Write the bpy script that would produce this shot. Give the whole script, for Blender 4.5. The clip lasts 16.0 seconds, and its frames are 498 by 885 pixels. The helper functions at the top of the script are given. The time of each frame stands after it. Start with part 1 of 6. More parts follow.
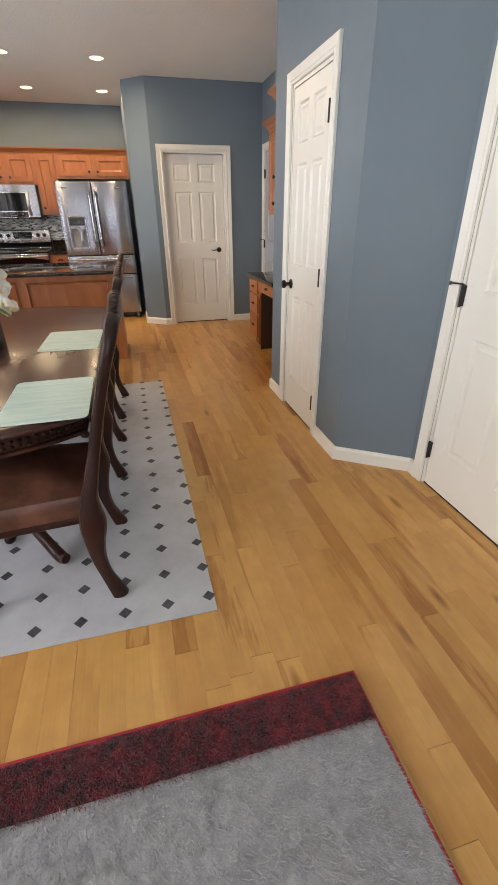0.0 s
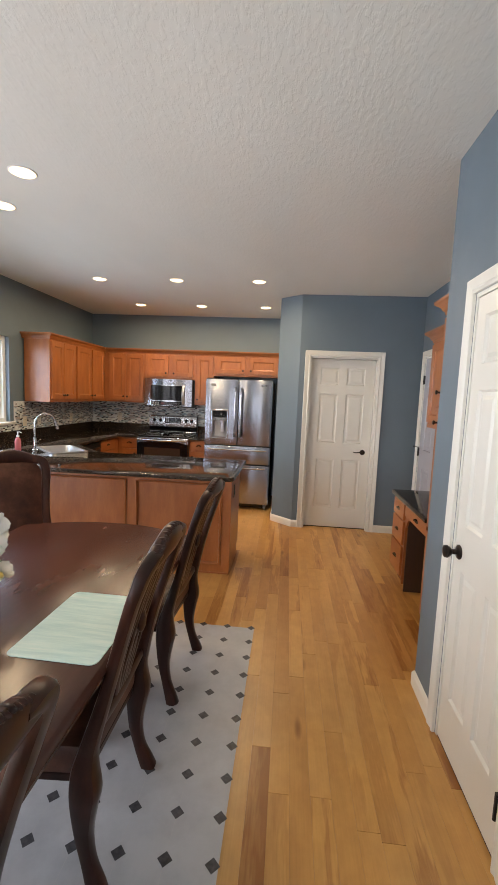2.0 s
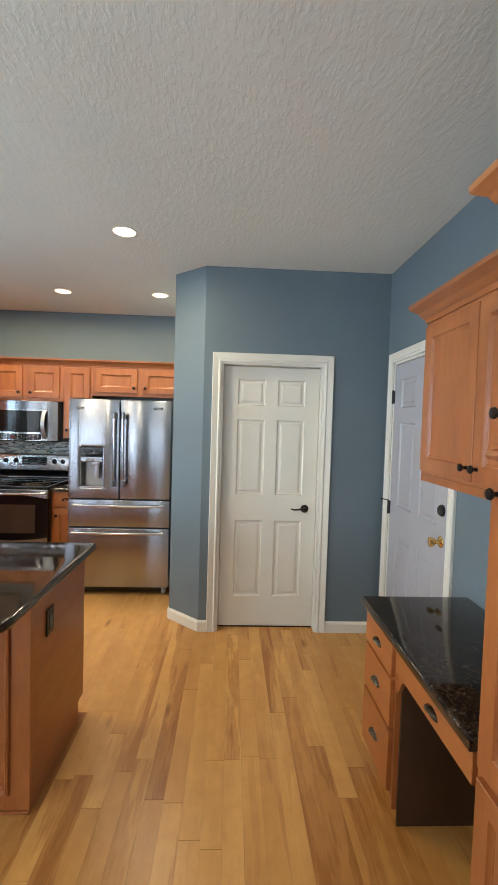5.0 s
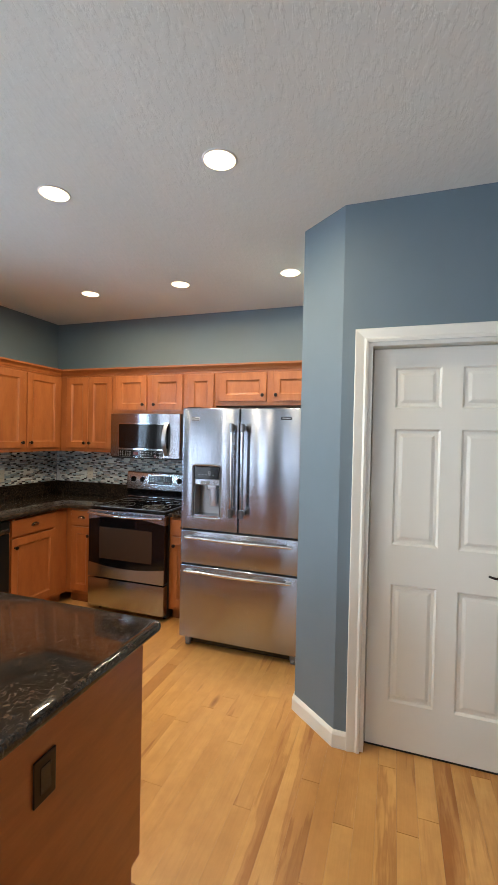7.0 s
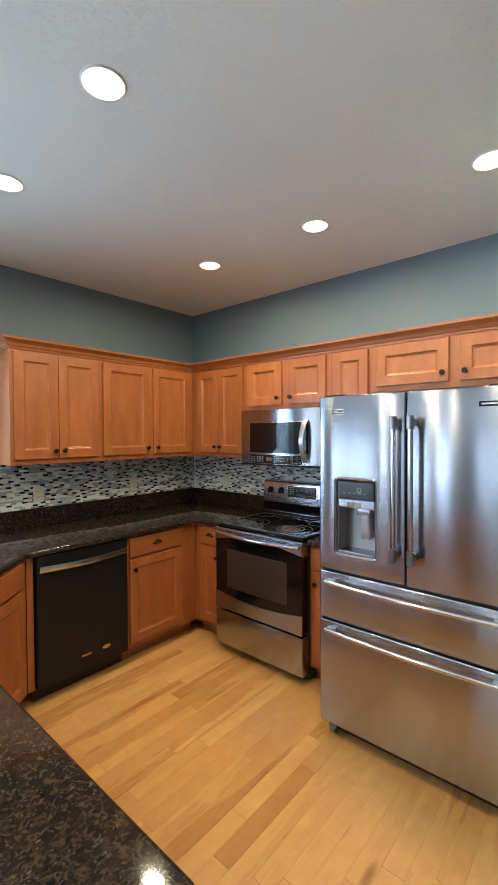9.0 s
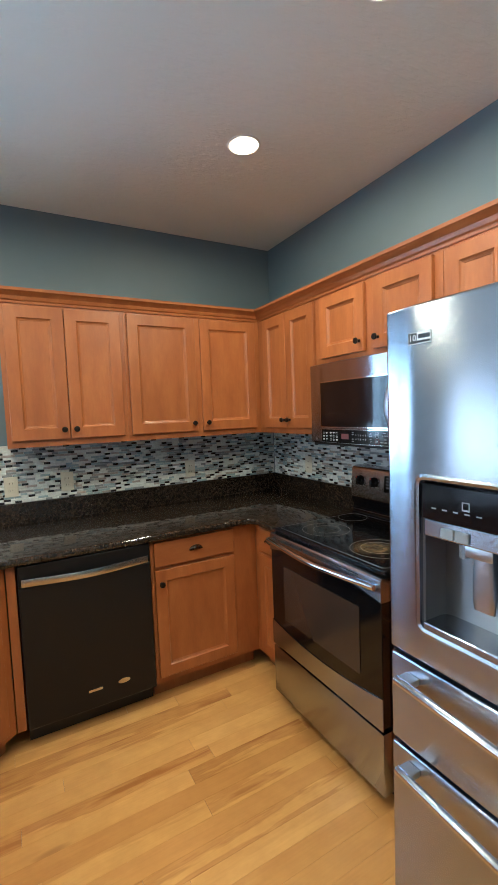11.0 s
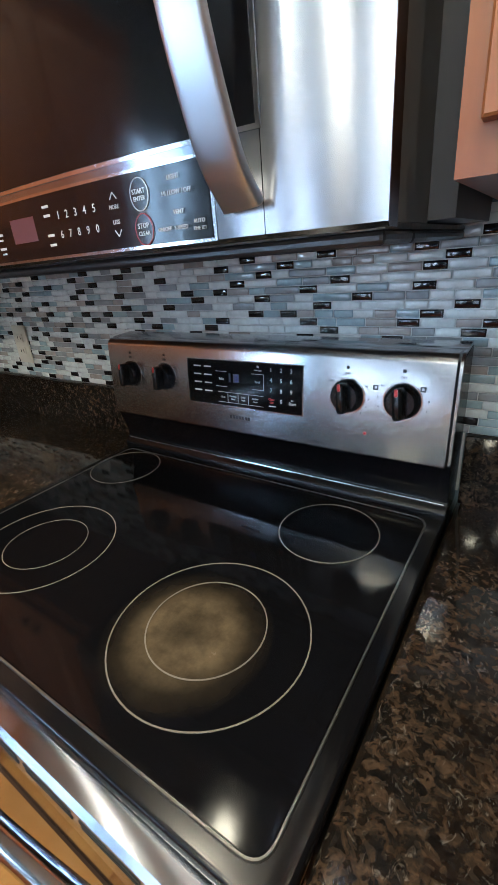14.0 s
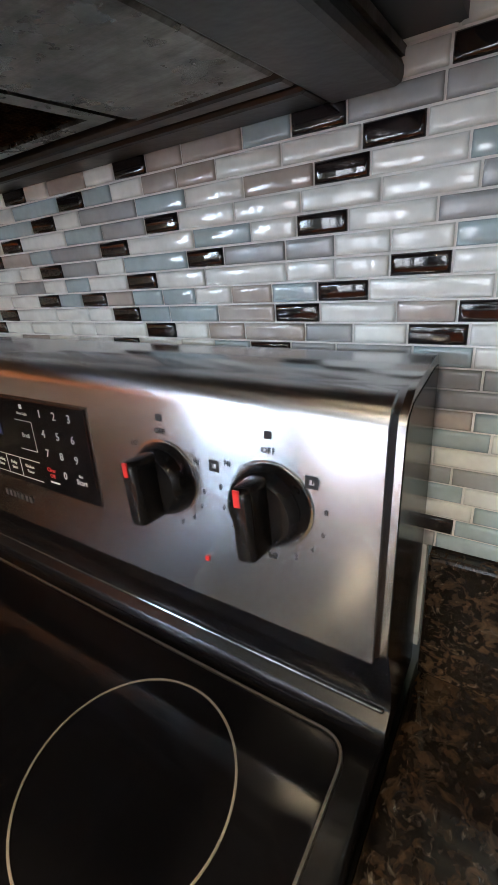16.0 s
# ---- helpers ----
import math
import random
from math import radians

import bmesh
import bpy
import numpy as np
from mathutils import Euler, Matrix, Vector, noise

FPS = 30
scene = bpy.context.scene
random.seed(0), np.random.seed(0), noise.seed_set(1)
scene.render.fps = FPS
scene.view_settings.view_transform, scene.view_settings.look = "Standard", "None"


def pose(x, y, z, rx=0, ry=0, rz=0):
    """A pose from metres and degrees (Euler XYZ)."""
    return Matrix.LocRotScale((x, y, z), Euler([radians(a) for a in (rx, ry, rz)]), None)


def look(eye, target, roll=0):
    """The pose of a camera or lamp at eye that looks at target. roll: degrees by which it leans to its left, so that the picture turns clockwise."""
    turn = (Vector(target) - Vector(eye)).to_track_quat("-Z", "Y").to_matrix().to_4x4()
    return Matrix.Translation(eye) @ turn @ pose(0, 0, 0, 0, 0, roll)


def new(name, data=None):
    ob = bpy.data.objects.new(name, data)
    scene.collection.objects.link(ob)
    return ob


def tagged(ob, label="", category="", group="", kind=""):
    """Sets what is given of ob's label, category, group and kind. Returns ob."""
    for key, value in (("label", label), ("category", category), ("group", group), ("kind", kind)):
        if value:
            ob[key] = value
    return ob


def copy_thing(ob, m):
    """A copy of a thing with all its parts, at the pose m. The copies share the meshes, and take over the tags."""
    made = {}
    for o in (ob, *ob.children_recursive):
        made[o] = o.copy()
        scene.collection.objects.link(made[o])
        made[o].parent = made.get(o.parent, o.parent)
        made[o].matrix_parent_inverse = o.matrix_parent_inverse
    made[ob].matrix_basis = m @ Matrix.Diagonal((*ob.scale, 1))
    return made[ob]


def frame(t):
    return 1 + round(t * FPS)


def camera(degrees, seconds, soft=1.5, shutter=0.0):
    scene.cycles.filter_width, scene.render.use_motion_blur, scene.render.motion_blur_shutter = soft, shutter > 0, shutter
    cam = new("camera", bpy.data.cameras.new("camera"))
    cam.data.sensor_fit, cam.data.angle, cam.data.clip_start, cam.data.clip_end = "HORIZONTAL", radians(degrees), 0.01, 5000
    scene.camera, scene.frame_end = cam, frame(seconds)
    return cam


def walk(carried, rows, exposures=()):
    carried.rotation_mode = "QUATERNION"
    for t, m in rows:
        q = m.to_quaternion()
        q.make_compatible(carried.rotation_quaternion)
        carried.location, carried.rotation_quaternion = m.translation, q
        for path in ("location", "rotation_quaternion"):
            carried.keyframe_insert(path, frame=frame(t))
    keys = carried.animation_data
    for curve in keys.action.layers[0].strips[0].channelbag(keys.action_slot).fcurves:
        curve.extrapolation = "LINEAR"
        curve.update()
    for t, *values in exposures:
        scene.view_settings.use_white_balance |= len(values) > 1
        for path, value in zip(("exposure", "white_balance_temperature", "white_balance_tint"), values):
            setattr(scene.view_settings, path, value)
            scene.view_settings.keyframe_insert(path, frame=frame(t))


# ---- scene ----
cam = camera(60.5, 16.0)
PATH = [
    (0, (-0.061, -0.052, 1.34), (0.379, 1.66, 0.404), -0.6),
    (0.5, (0.029, 0.109, 1.438), (0.052, 2.009, 0.816), 0.6),
    (1, (0.088, 0.369, 1.476), (0.05, 2.325, 1.062), 1.5),
    (1.5, (0.133, 0.713, 1.506), (0.043, 2.684, 1.178), 0.8),
    (2, (0.254, 1.074, 1.559), (0.08, 3.055, 1.341), 2.4),
    (2.5, (0.321, 1.447, 1.533), (0.106, 3.428, 1.36), 2.4),
    (3, (0.379, 1.792, 1.549), (0.127, 3.77, 1.391), 0.6),
    (3.5, (0.48, 2.121, 1.599), (0.179, 4.094, 1.473), 1.9),
    (4, (0.513, 2.433, 1.585), (0.418, 4.427, 1.462), 1.5),
    (4.2, (0.521, 2.536, 1.587), (0.519, 4.532, 1.467), 0.6),
    (6.3, (0.65, 3.669, 1.586), (0.758, 5.666, 1.556), 2.0),
    (6.5, (0.642, 3.775, 1.593), (0.48, 5.768, 1.558), 2.1),
    (7, (0.62, 3.965, 1.572), (-0.025, 5.858, 1.541), 1.2),
    (7.5, (0.492, 4.112, 1.561), (-0.394, 5.904, 1.538), 0.7),
    (8, (0.386, 4.278, 1.61), (-0.692, 5.962, 1.567), -0.2),
    (8.2, (0.361, 4.376, 1.602), (-0.79, 6.011, 1.555), -0.3),
    (10.3, (0.186, 5.683, 1.536), (-1.4, 6.898, 1.432), -1.3),
    (10.5, (0.135, 5.773, 1.517), (-1.526, 6.879, 1.383), -1.9),
    (11, (-0.061, 5.927, 1.527), (-1.805, 6.895, 1.383), -2.2),
    (11.5, (-0.274, 6.071, 1.515), (-2.083, 6.911, 1.364), -2.6),
    (12, (-0.438, 6.284, 1.503), (-2.307, 6.96, 1.28), -2.8),
    (12.5, (-0.606, 6.4, 1.485), (-2.348, 7.32, 1.139), -2.8),
    (13, (-0.802, 6.551, 1.419), (-2.303, 7.71, 0.783), -7.1),
    (13.5, (-0.975, 6.761, 1.37), (-2.291, 8.072, 0.63), -6.1),
    (14, (-1.066, 6.976, 1.341), (-2.133, 8.47, 0.548), -5.0),
    (14.5, (-1.093, 7.079, 1.332), (-2.068, 8.659, 0.59), -3.1),
    (15, (-1.11, 7.29, 1.309), (-2.06, 8.856, 0.505), -3.6),
    (15.5, (-1.103, 7.388, 1.286), (-2.085, 8.922, 0.459), -4.1),
    (16, (-1.107, 7.417, 1.27), (-2.134, 8.921, 0.442), -5.9),
]
walk(cam, [(t, look(eye, target, roll)) for t, eye, target, roll in PATH], [(0, -0.46, 7100, 19), (0.5, -0.36, 7000, 21), (1.5, -0.46, 6950, 20), (2, -0.42, 6850, 18), (3.5, -0.36, 6400, 11), (4, -0.33, 6350, 9), (6.5, -0.1, 6000, 7), (7, -0.1, 5950, 10), (8, -0.08, 5850, 8), (10.5, 0.0, 5300, 2), (12, 0.08, 5000, 0), (12.5, 0.13, 5000, -2), (13, 0.26, 5100, 1), (13.5, 0.24, 5100, 4), (14.5, 0.45, 5500, 8), (15.5, 0.98, 6150, 11), (16, 1.0, 6450, 13)])

# ---------------------------------------------------------------- light
world = bpy.data.worlds.new("sky")
scene.world = world
world.use_nodes = True
wn = world.node_tree.nodes
sky = wn.new("ShaderNodeTexSky")
sky.sky_type = "NISHITA"
sky.sun_disc = False
sky.sun_elevation, sky.sun_rotation = radians(40), radians(35)
world.node_tree.links.new(sky.outputs[0], wn["Background"].inputs[0])
wn["Background"].inputs[1].default_value = 0.12
sun = new("sun", bpy.data.lights.new("sun", "SUN"))
sun.data.energy, sun.data.angle, sun.data.color = 2.5, radians(0.6), (1, 0.95, 0.88)
sun.matrix_world = look((0, 0, 20), (-0.57 * 10, -0.82 * 10, 20 - 8.4))
scene.view_settings.exposure = 0.0


def area_lamp(name, eye, target, sx, sy, watts, colour):
    lamp = new(name, bpy.data.lights.new(name, "AREA"))
    lamp.data.shape, lamp.data.size, lamp.data.size_y = "RECTANGLE", sx, sy
    lamp.data.energy, lamp.data.color = watts, colour
    lamp.matrix_world = look(eye, target)
    return lamp


DAY = (0.84, 0.91, 1.0)
COOL = (0.62, 0.81, 1.0)
WARM = (1.0, 0.80, 0.50)
area_lamp("daylight_kitchen_window", (-3.5, 5.15, 1.85), (-0.2, 5.5, 0.9), 2.3, 1.5, 135, COOL)
area_lamp("daylight_glass_door", (-3.02, 2.55, 1.1), (0, 2.55, 1.1), 2.2, 1.9, 54, DAY)
# added fill for the near floor and east wall, behind an unseen window
area_lamp("daylight_living_window", (-3.02, -0.35, 1.35), (0, -0.35, 1.2), 2.2, 1.5, 78, DAY)
area_lamp("daylight_south_window", (-0.6, -4.1, 1.5), (-0.6, 0, 1.4), 2.3, 1.5, 42, DAY)

# ---------------------------------------------------------------- materials


def material(name, colour, rough=0.5, metal=0.0, spec=0.5):
    m = bpy.data.materials.new(name)
    m.use_nodes = True
    b = m.node_tree.nodes["Principled BSDF"]
    b.inputs["Base Color"].default_value = (*colour, 1)
    b.inputs["Roughness"].default_value = rough
    b.inputs["Metallic"].default_value = metal
    b.inputs["Specular IOR Level"].default_value = spec
    return m


def node(m, kind, **values):
    n = m.node_tree.nodes.new(kind)
    for key, value in values.items():
        n.inputs[key.replace("_", " ")].default_value = value
    return n


def link(m, a, b):
    m.node_tree.links.new(a, b)


def shader(m):
    return m.node_tree.nodes["Principled BSDF"]


def coords(m, scale=(1, 1, 1), world_space=False):
    """Place in metres, in the thing's own axes or in the world's, stretched."""
    mp = node(m, "ShaderNodeMapping")
    mp.inputs["Scale"].default_value = scale
    if world_space:
        link(m, m.node_tree.nodes.new("ShaderNodeNewGeometry").outputs["Position"], mp.inputs[0])
    else:
        link(m, m.node_tree.nodes.new("ShaderNodeTexCoord").outputs["Object"], mp.inputs[0])
    return mp.outputs[0]


def noise_of(m, vector, scale, detail=3.0, rough=0.55):
    n = node(m, "ShaderNodeTexNoise", Scale=scale, Detail=detail, Roughness=rough)
    link(m, vector, n.inputs["Vector"])
    return n.outputs[0]


def ramp(m, value, *stops):
    r = m.node_tree.nodes.new("ShaderNodeValToRGB")
    e = r.color_ramp.elements
    while len(e) < len(stops):
        e.new(0.5)
    for k, (at, colour) in zip(e, stops):
        k.position = at
        k.color = (*colour, 1) if len(colour) == 3 else colour
    link(m, value, r.inputs[0])
    return r.outputs[0]


def mix(m, a, b, factor, blend="MIX"):
    n = m.node_tree.nodes.new("ShaderNodeMix")
    n.data_type, n.blend_type = "RGBA", blend
    for sock, v in ((n.inputs[0], factor), (n.inputs[6], a), (n.inputs[7], b)):
        if isinstance(v, (int, float)):
            sock.default_value = v
        elif isinstance(v, tuple):
            sock.default_value = (*v, 1)
        else:
            link(m, v, sock)
    return n.outputs[2]


def bump(m, height, strength=0.3, distance=0.01):
    n = node(m, "ShaderNodeBump", Strength=strength, Distance=distance)
    link(m, height, n.inputs["Height"])
    link(m, n.outputs[0], shader(m).inputs["Normal"])


def rough_from(m, value, low, high):
    r = node(m, "ShaderNodeMapRange")
    r.inputs[3].default_value, r.inputs[4].default_value = low, high
    link(m, value, r.inputs[0])
    link(m, r.outputs[0], shader(m).inputs["Roughness"])


def painted(name, colour, rough, grain=260.0, strength=0.12, spread=0.06):
    m = material(name, colour, rough)
    v = coords(m, world_space=True)
    big = noise_of(m, v, 1.3, 4)
    dark = tuple(c * (1 - spread) for c in colour)
    light = tuple(min(1, c * (1 + spread)) for c in colour)
    link(m, ramp(m, big, (0.3, dark), (0.7, light)), shader(m).inputs["Base Color"])
    bump(m, noise_of(m, v, grain, 2), strength, 0.001)
    rough_from(m, noise_of(m, v, 9, 3), rough - 0.07, rough + 0.07)
    return m


def timber(name, dark, mid, light, grain="z", rough=0.32, fine=1.0, coat=0.0, thin_mix=0.22, relief=0.015):
    """Fine-grained wood in the thing's own axes; grain: the axis along which it runs."""
    m = material(name, mid, rough)
    s = {"z": (7, 7, 1.6), "x": (1.6, 7, 7), "y": (7, 1.6, 7)}[grain]
    v = coords(m, s)
    rnd = m.node_tree.nodes.new("ShaderNodeObjectInfo").outputs["Random"]
    off = m.node_tree.nodes.new("ShaderNodeVectorMath")
    off.operation = "ADD"
    mul = m.node_tree.nodes.new("ShaderNodeMath")
    mul.operation = "MULTIPLY"
    mul.inputs[1].default_value = 37.0
    link(m, rnd, mul.inputs[0])
    link(m, v, off.inputs[0])
    link(m, mul.outputs[0], off.inputs[1])
    v = off.outputs[0]
    figure = noise_of(m, v, 1.2 * fine, 5, 0.6)
    thin = noise_of(m, v, 9 * fine, 3, 0.6)
    col = ramp(m, figure, (0.28, dark), (0.5, mid), (0.72, light))
    col = mix(m, col, ramp(m, thin, (0.35, (0.72, 0.68, 0.62)), (0.65, (1.08, 1.06, 1.04))), thin_mix, "MULTIPLY")
    tone = ramp(m, rnd, (0.0, (0.9, 0.88, 0.85)), (1.0, (1.08, 1.08, 1.08)))
    link(m, mix(m, col, tone, 1.0, "MULTIPLY"), shader(m).inputs["Base Color"])
    rough_from(m, figure, rough - 0.03, rough + 0.05)
    if relief:
        bump(m, thin, relief, 0.001)
    shader(m).inputs["Coat Weight"].default_value = coat
    shader(m).inputs["Coat Roughness"].default_value = 0.28
    return m


M_WALL = painted("blue_grey_wall_paint", (0.140, 0.188, 0.222), 0.55)
M_TRIM = painted("white_semigloss_trim", (0.76, 0.75, 0.67), 0.32, 120, 0.05, 0.03)
M_DOOR = painted("cream_door_paint", (0.74, 0.73, 0.65), 0.35, 120, 0.06, 0.03)
M_GREYDOOR = painted("grey_door_paint", (0.40, 0.41, 0.45), 0.4, 120, 0.06, 0.04)
M_DARK = material("dark_void", (0.01, 0.01, 0.01), 0.8)

# ceiling: knockdown plaster, in drawn-out blots
M_CEIL = material("knockdown_ceiling_plaster", (0.72, 0.71, 0.68), 0.85)
_v = coords(M_CEIL, (1.25, 0.5, 1.0), True)
_n = ramp(M_CEIL, noise_of(M_CEIL, _v, 34, 4, 0.6), (0.46, (0, 0, 0)), (0.58, (1, 1, 1)))
bump(M_CEIL, _n, 0.20, 0.0035)
link(M_CEIL, ramp(M_CEIL, noise_of(M_CEIL, _v, 1.1, 3), (0.3, (0.715, 0.73, 0.67)), (0.7, (0.775, 0.79, 0.73))), shader(M_CEIL).inputs["Base Color"])

HONEY = ((0.285, 0.089, 0.024), (0.35, 0.115, 0.031), (0.41, 0.145, 0.041))
M_MAPLE = timber("honey_maple", *HONEY, "z", 0.34, 1.6, 0.15, 0.2)
M_MAPLE_X = timber("honey_maple_rail", *HONEY, "x", 0.34, 1.6, 0.15, 0.2)
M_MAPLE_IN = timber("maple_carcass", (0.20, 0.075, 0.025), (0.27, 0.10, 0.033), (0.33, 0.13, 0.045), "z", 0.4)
M_WALNUT = timber("dark_cherry_wood", (0.013, 0.0045, 0.003), (0.030, 0.0095, 0.006), (0.078, 0.025, 0.013), "z", 0.30, 1.0, 0.1)
shader(M_WALNUT).inputs["Specular IOR Level"].default_value = 0.3
M_TABLE = timber("dark_cherry_tabletop", (0.040, 0.014, 0.010), (0.062, 0.021, 0.014), (0.088, 0.031, 0.019), "y", 0.25, 1.0, 0.1, 0.22, 0.0)
shader(M_TABLE).inputs["Specular IOR Level"].default_value = 0.35

# brown worn leather
M_LEATHER = material("worn_brown_leather", (0.10, 0.035, 0.02), 0.44)
_v = coords(M_LEATHER)
link(M_LEATHER, ramp(M_LEATHER, noise_of(M_LEATHER, _v, 7, 6, 0.65), (0.3, (0.045, 0.017, 0.010)), (0.5, (0.092, 0.034, 0.019)), (0.7, (0.17, 0.072, 0.042))), shader(M_LEATHER).inputs["Base Color"])
bump(M_LEATHER, noise_of(M_LEATHER, _v, 140, 3), 0.25, 0.002)

# granite: black ground, crowded with brown, tan and grey grains of uneven size
M_GRANITE = material("dark_brown_granite", (0.03, 0.025, 0.02), 0.07)
_v = coords(M_GRANITE, (1, 1, 1), True)
_wob = node(M_GRANITE, "ShaderNodeTexNoise", Scale=60.0, Detail=3.0)
link(M_GRANITE, _v, _wob.inputs["Vector"])
_sh = node(M_GRANITE, "ShaderNodeVectorMath")
_sh.operation = "MULTIPLY_ADD"
link(M_GRANITE, _wob.outputs["Color"], _sh.inputs[0])
_sh.inputs[1].default_value = (0.018, 0.018, 0.018)
link(M_GRANITE, _v, _sh.inputs[2])


def grains(scale):
    vo = node(M_GRANITE, "ShaderNodeTexVoronoi")
    vo.feature = "SMOOTH_F1"
    vo.inputs["Scale"].default_value, vo.inputs["Smoothness"].default_value = scale, 0.35
    link(M_GRANITE, _sh.outputs[0], vo.inputs["Vector"])
    sep = node(M_GRANITE, "ShaderNodeSeparateColor")
    link(M_GRANITE, vo.outputs["Color"], sep.inputs[0])
    return sep


_n = node(M_GRANITE, "ShaderNodeTexNoise", Scale=62.0, Detail=6.0, Roughness=0.66, Distortion=0.9)
link(M_GRANITE, _sh.outputs[0], _n.inputs["Vector"])
_c = ramp(M_GRANITE, _n.outputs[0], (0.36, (0.011, 0.010, 0.010)), (0.48, (0.022, 0.017, 0.013)), (0.56, (0.044, 0.029, 0.019)), (0.63, (0.064, 0.043, 0.028)), (0.68, (0.058, 0.046, 0.036)), (0.78, (0.13, 0.11, 0.09)))
_n = node(M_GRANITE, "ShaderNodeTexNoise", Scale=85.0, Detail=4.0, Roughness=0.6, Distortion=1.5)
link(M_GRANITE, coords(M_GRANITE, (1.3, 0.8, 1.1), True), _n.inputs["Vector"])
_c = mix(M_GRANITE, _c, (0.15, 0.135, 0.115), ramp(M_GRANITE, _n.outputs[0], (0.60, (0, 0, 0)), (0.70, (0.8, 0.8, 0.8))))
_c = mix(M_GRANITE, _c, ramp(M_GRANITE, grains(210.0).outputs[0], (0.2, (0.35, 0.35, 0.37)), (0.5, (0.95, 0.95, 0.95)), (0.8, (1.45, 1.4, 1.35))), 0.75, "MULTIPLY")
_c = mix(M_GRANITE, _c, ramp(M_GRANITE, noise_of(M_GRANITE, _v, 11, 3, 0.6), (0.35, (0.68, 0.69, 0.72)), (0.65, (1.0, 0.95, 0.90))), 1.0, "MULTIPLY")
link(M_GRANITE, _c, shader(M_GRANITE).inputs["Base Color"])


def brushed(name, colour, rough, direction=(2, 2, 900)):
    m = material(name, colour, rough, 1.0)
    v = coords(m, direction)
    streak = noise_of(m, v, 1.0, 4, 0.7)
    link(m, ramp(m, streak, (0.3, tuple(c * 0.985 for c in colour)), (0.7, tuple(min(1, c * 1.015) for c in colour))), shader(m).inputs["Base Color"])
    t = m.node_tree.nodes.new("ShaderNodeTangent")
    t.direction_type, t.axis = "RADIAL", "Z"
    link(m, t.outputs[0], shader(m).inputs["Tangent"])
    shader(m).inputs["Anisotropic"].default_value = 0.93
    shader(m).inputs["Anisotropic Rotation"].default_value = 0.25
    return m


M_STEEL = brushed("brushed_stainless_steel", (0.38, 0.405, 0.46), 0.21)
M_STEEL_PANEL = brushed("satin_control_panel_steel", (0.62, 0.62, 0.63), 0.23)
M_SATIN = material("satin_steel_strap", (0.50, 0.51, 0.54), 0.36, 1.0)
M_STEEL_DARK = material("dark_grey_appliance_side", (0.045, 0.045, 0.048), 0.45)
M_CHROME = material("polished_steel", (0.66, 0.66, 0.67), 0.13, 1.0)
M_NICKEL = material("brushed_nickel", (0.55, 0.54, 0.52), 0.25, 1.0)
M_BRONZE = material("oil_rubbed_bronze", (0.035, 0.028, 0.024), 0.32, 0.85)
M_BRASS = material("polished_brass", (0.75, 0.52, 0.2), 0.2, 1.0)
M_BLACK = material("black_plastic", (0.010, 0.010, 0.011), 0.18)
M_BLACKMATT = material("matt_black_iron", (0.015, 0.015, 0.015), 0.55)
M_GLASSBLACK = material("black_ceramic_glass", (0.004, 0.004, 0.005), 0.11, 0.0, 0.4)
M_DW = painted("black_dishwasher_enamel", (0.008, 0.008, 0.009), 0.34, 300, 0.05, 0.1)
shader(M_DW).inputs["Specular IOR Level"].default_value = 0.3
M_PLATE = material("almond_outlet_plate", (0.62, 0.57, 0.46), 0.4)
M_PRINT = material("white_print", (0.55, 0.55, 0.55), 0.5)
M_PRINTDARK = material("grey_print", (0.02, 0.02, 0.022), 0.5)
M_RED = material("red_mark", (0.6, 0.02, 0.015), 0.4)
M_GREYPLASTIC = material("grey_plastic", (0.22, 0.23, 0.24), 0.4)
M_WHITEPLASTIC = material("white_plastic", (0.75, 0.75, 0.74), 0.35)


def glowing(name, colour, strength):
    m = material(name, (0.02, 0.02, 0.02), 0.4)
    shader(m).inputs["Emission Color"].default_value = (*colour, 1)
    shader(m).inputs["Emission Strength"].default_value = strength
    return m


M_LENS = glowing("lit_lamp_lens", (1.0, 0.74, 0.42), 6)
M_BLUEDIGIT = glowing("blue_display_digit", (0.08, 0.08, 0.6), 0.12)
M_REDDIGIT = glowing("dim_red_display", (0.7, 0.05, 0.05), 0.12)

# clear glass
M_GLASS = material("window_glass", (1, 1, 1), 0.0)
shader(M_GLASS).inputs["Transmission Weight"].default_value = 1.0
shader(M_GLASS).inputs["IOR"].default_value = 1.05

# floor boards: maple, board by board, with brown heartwood streaks


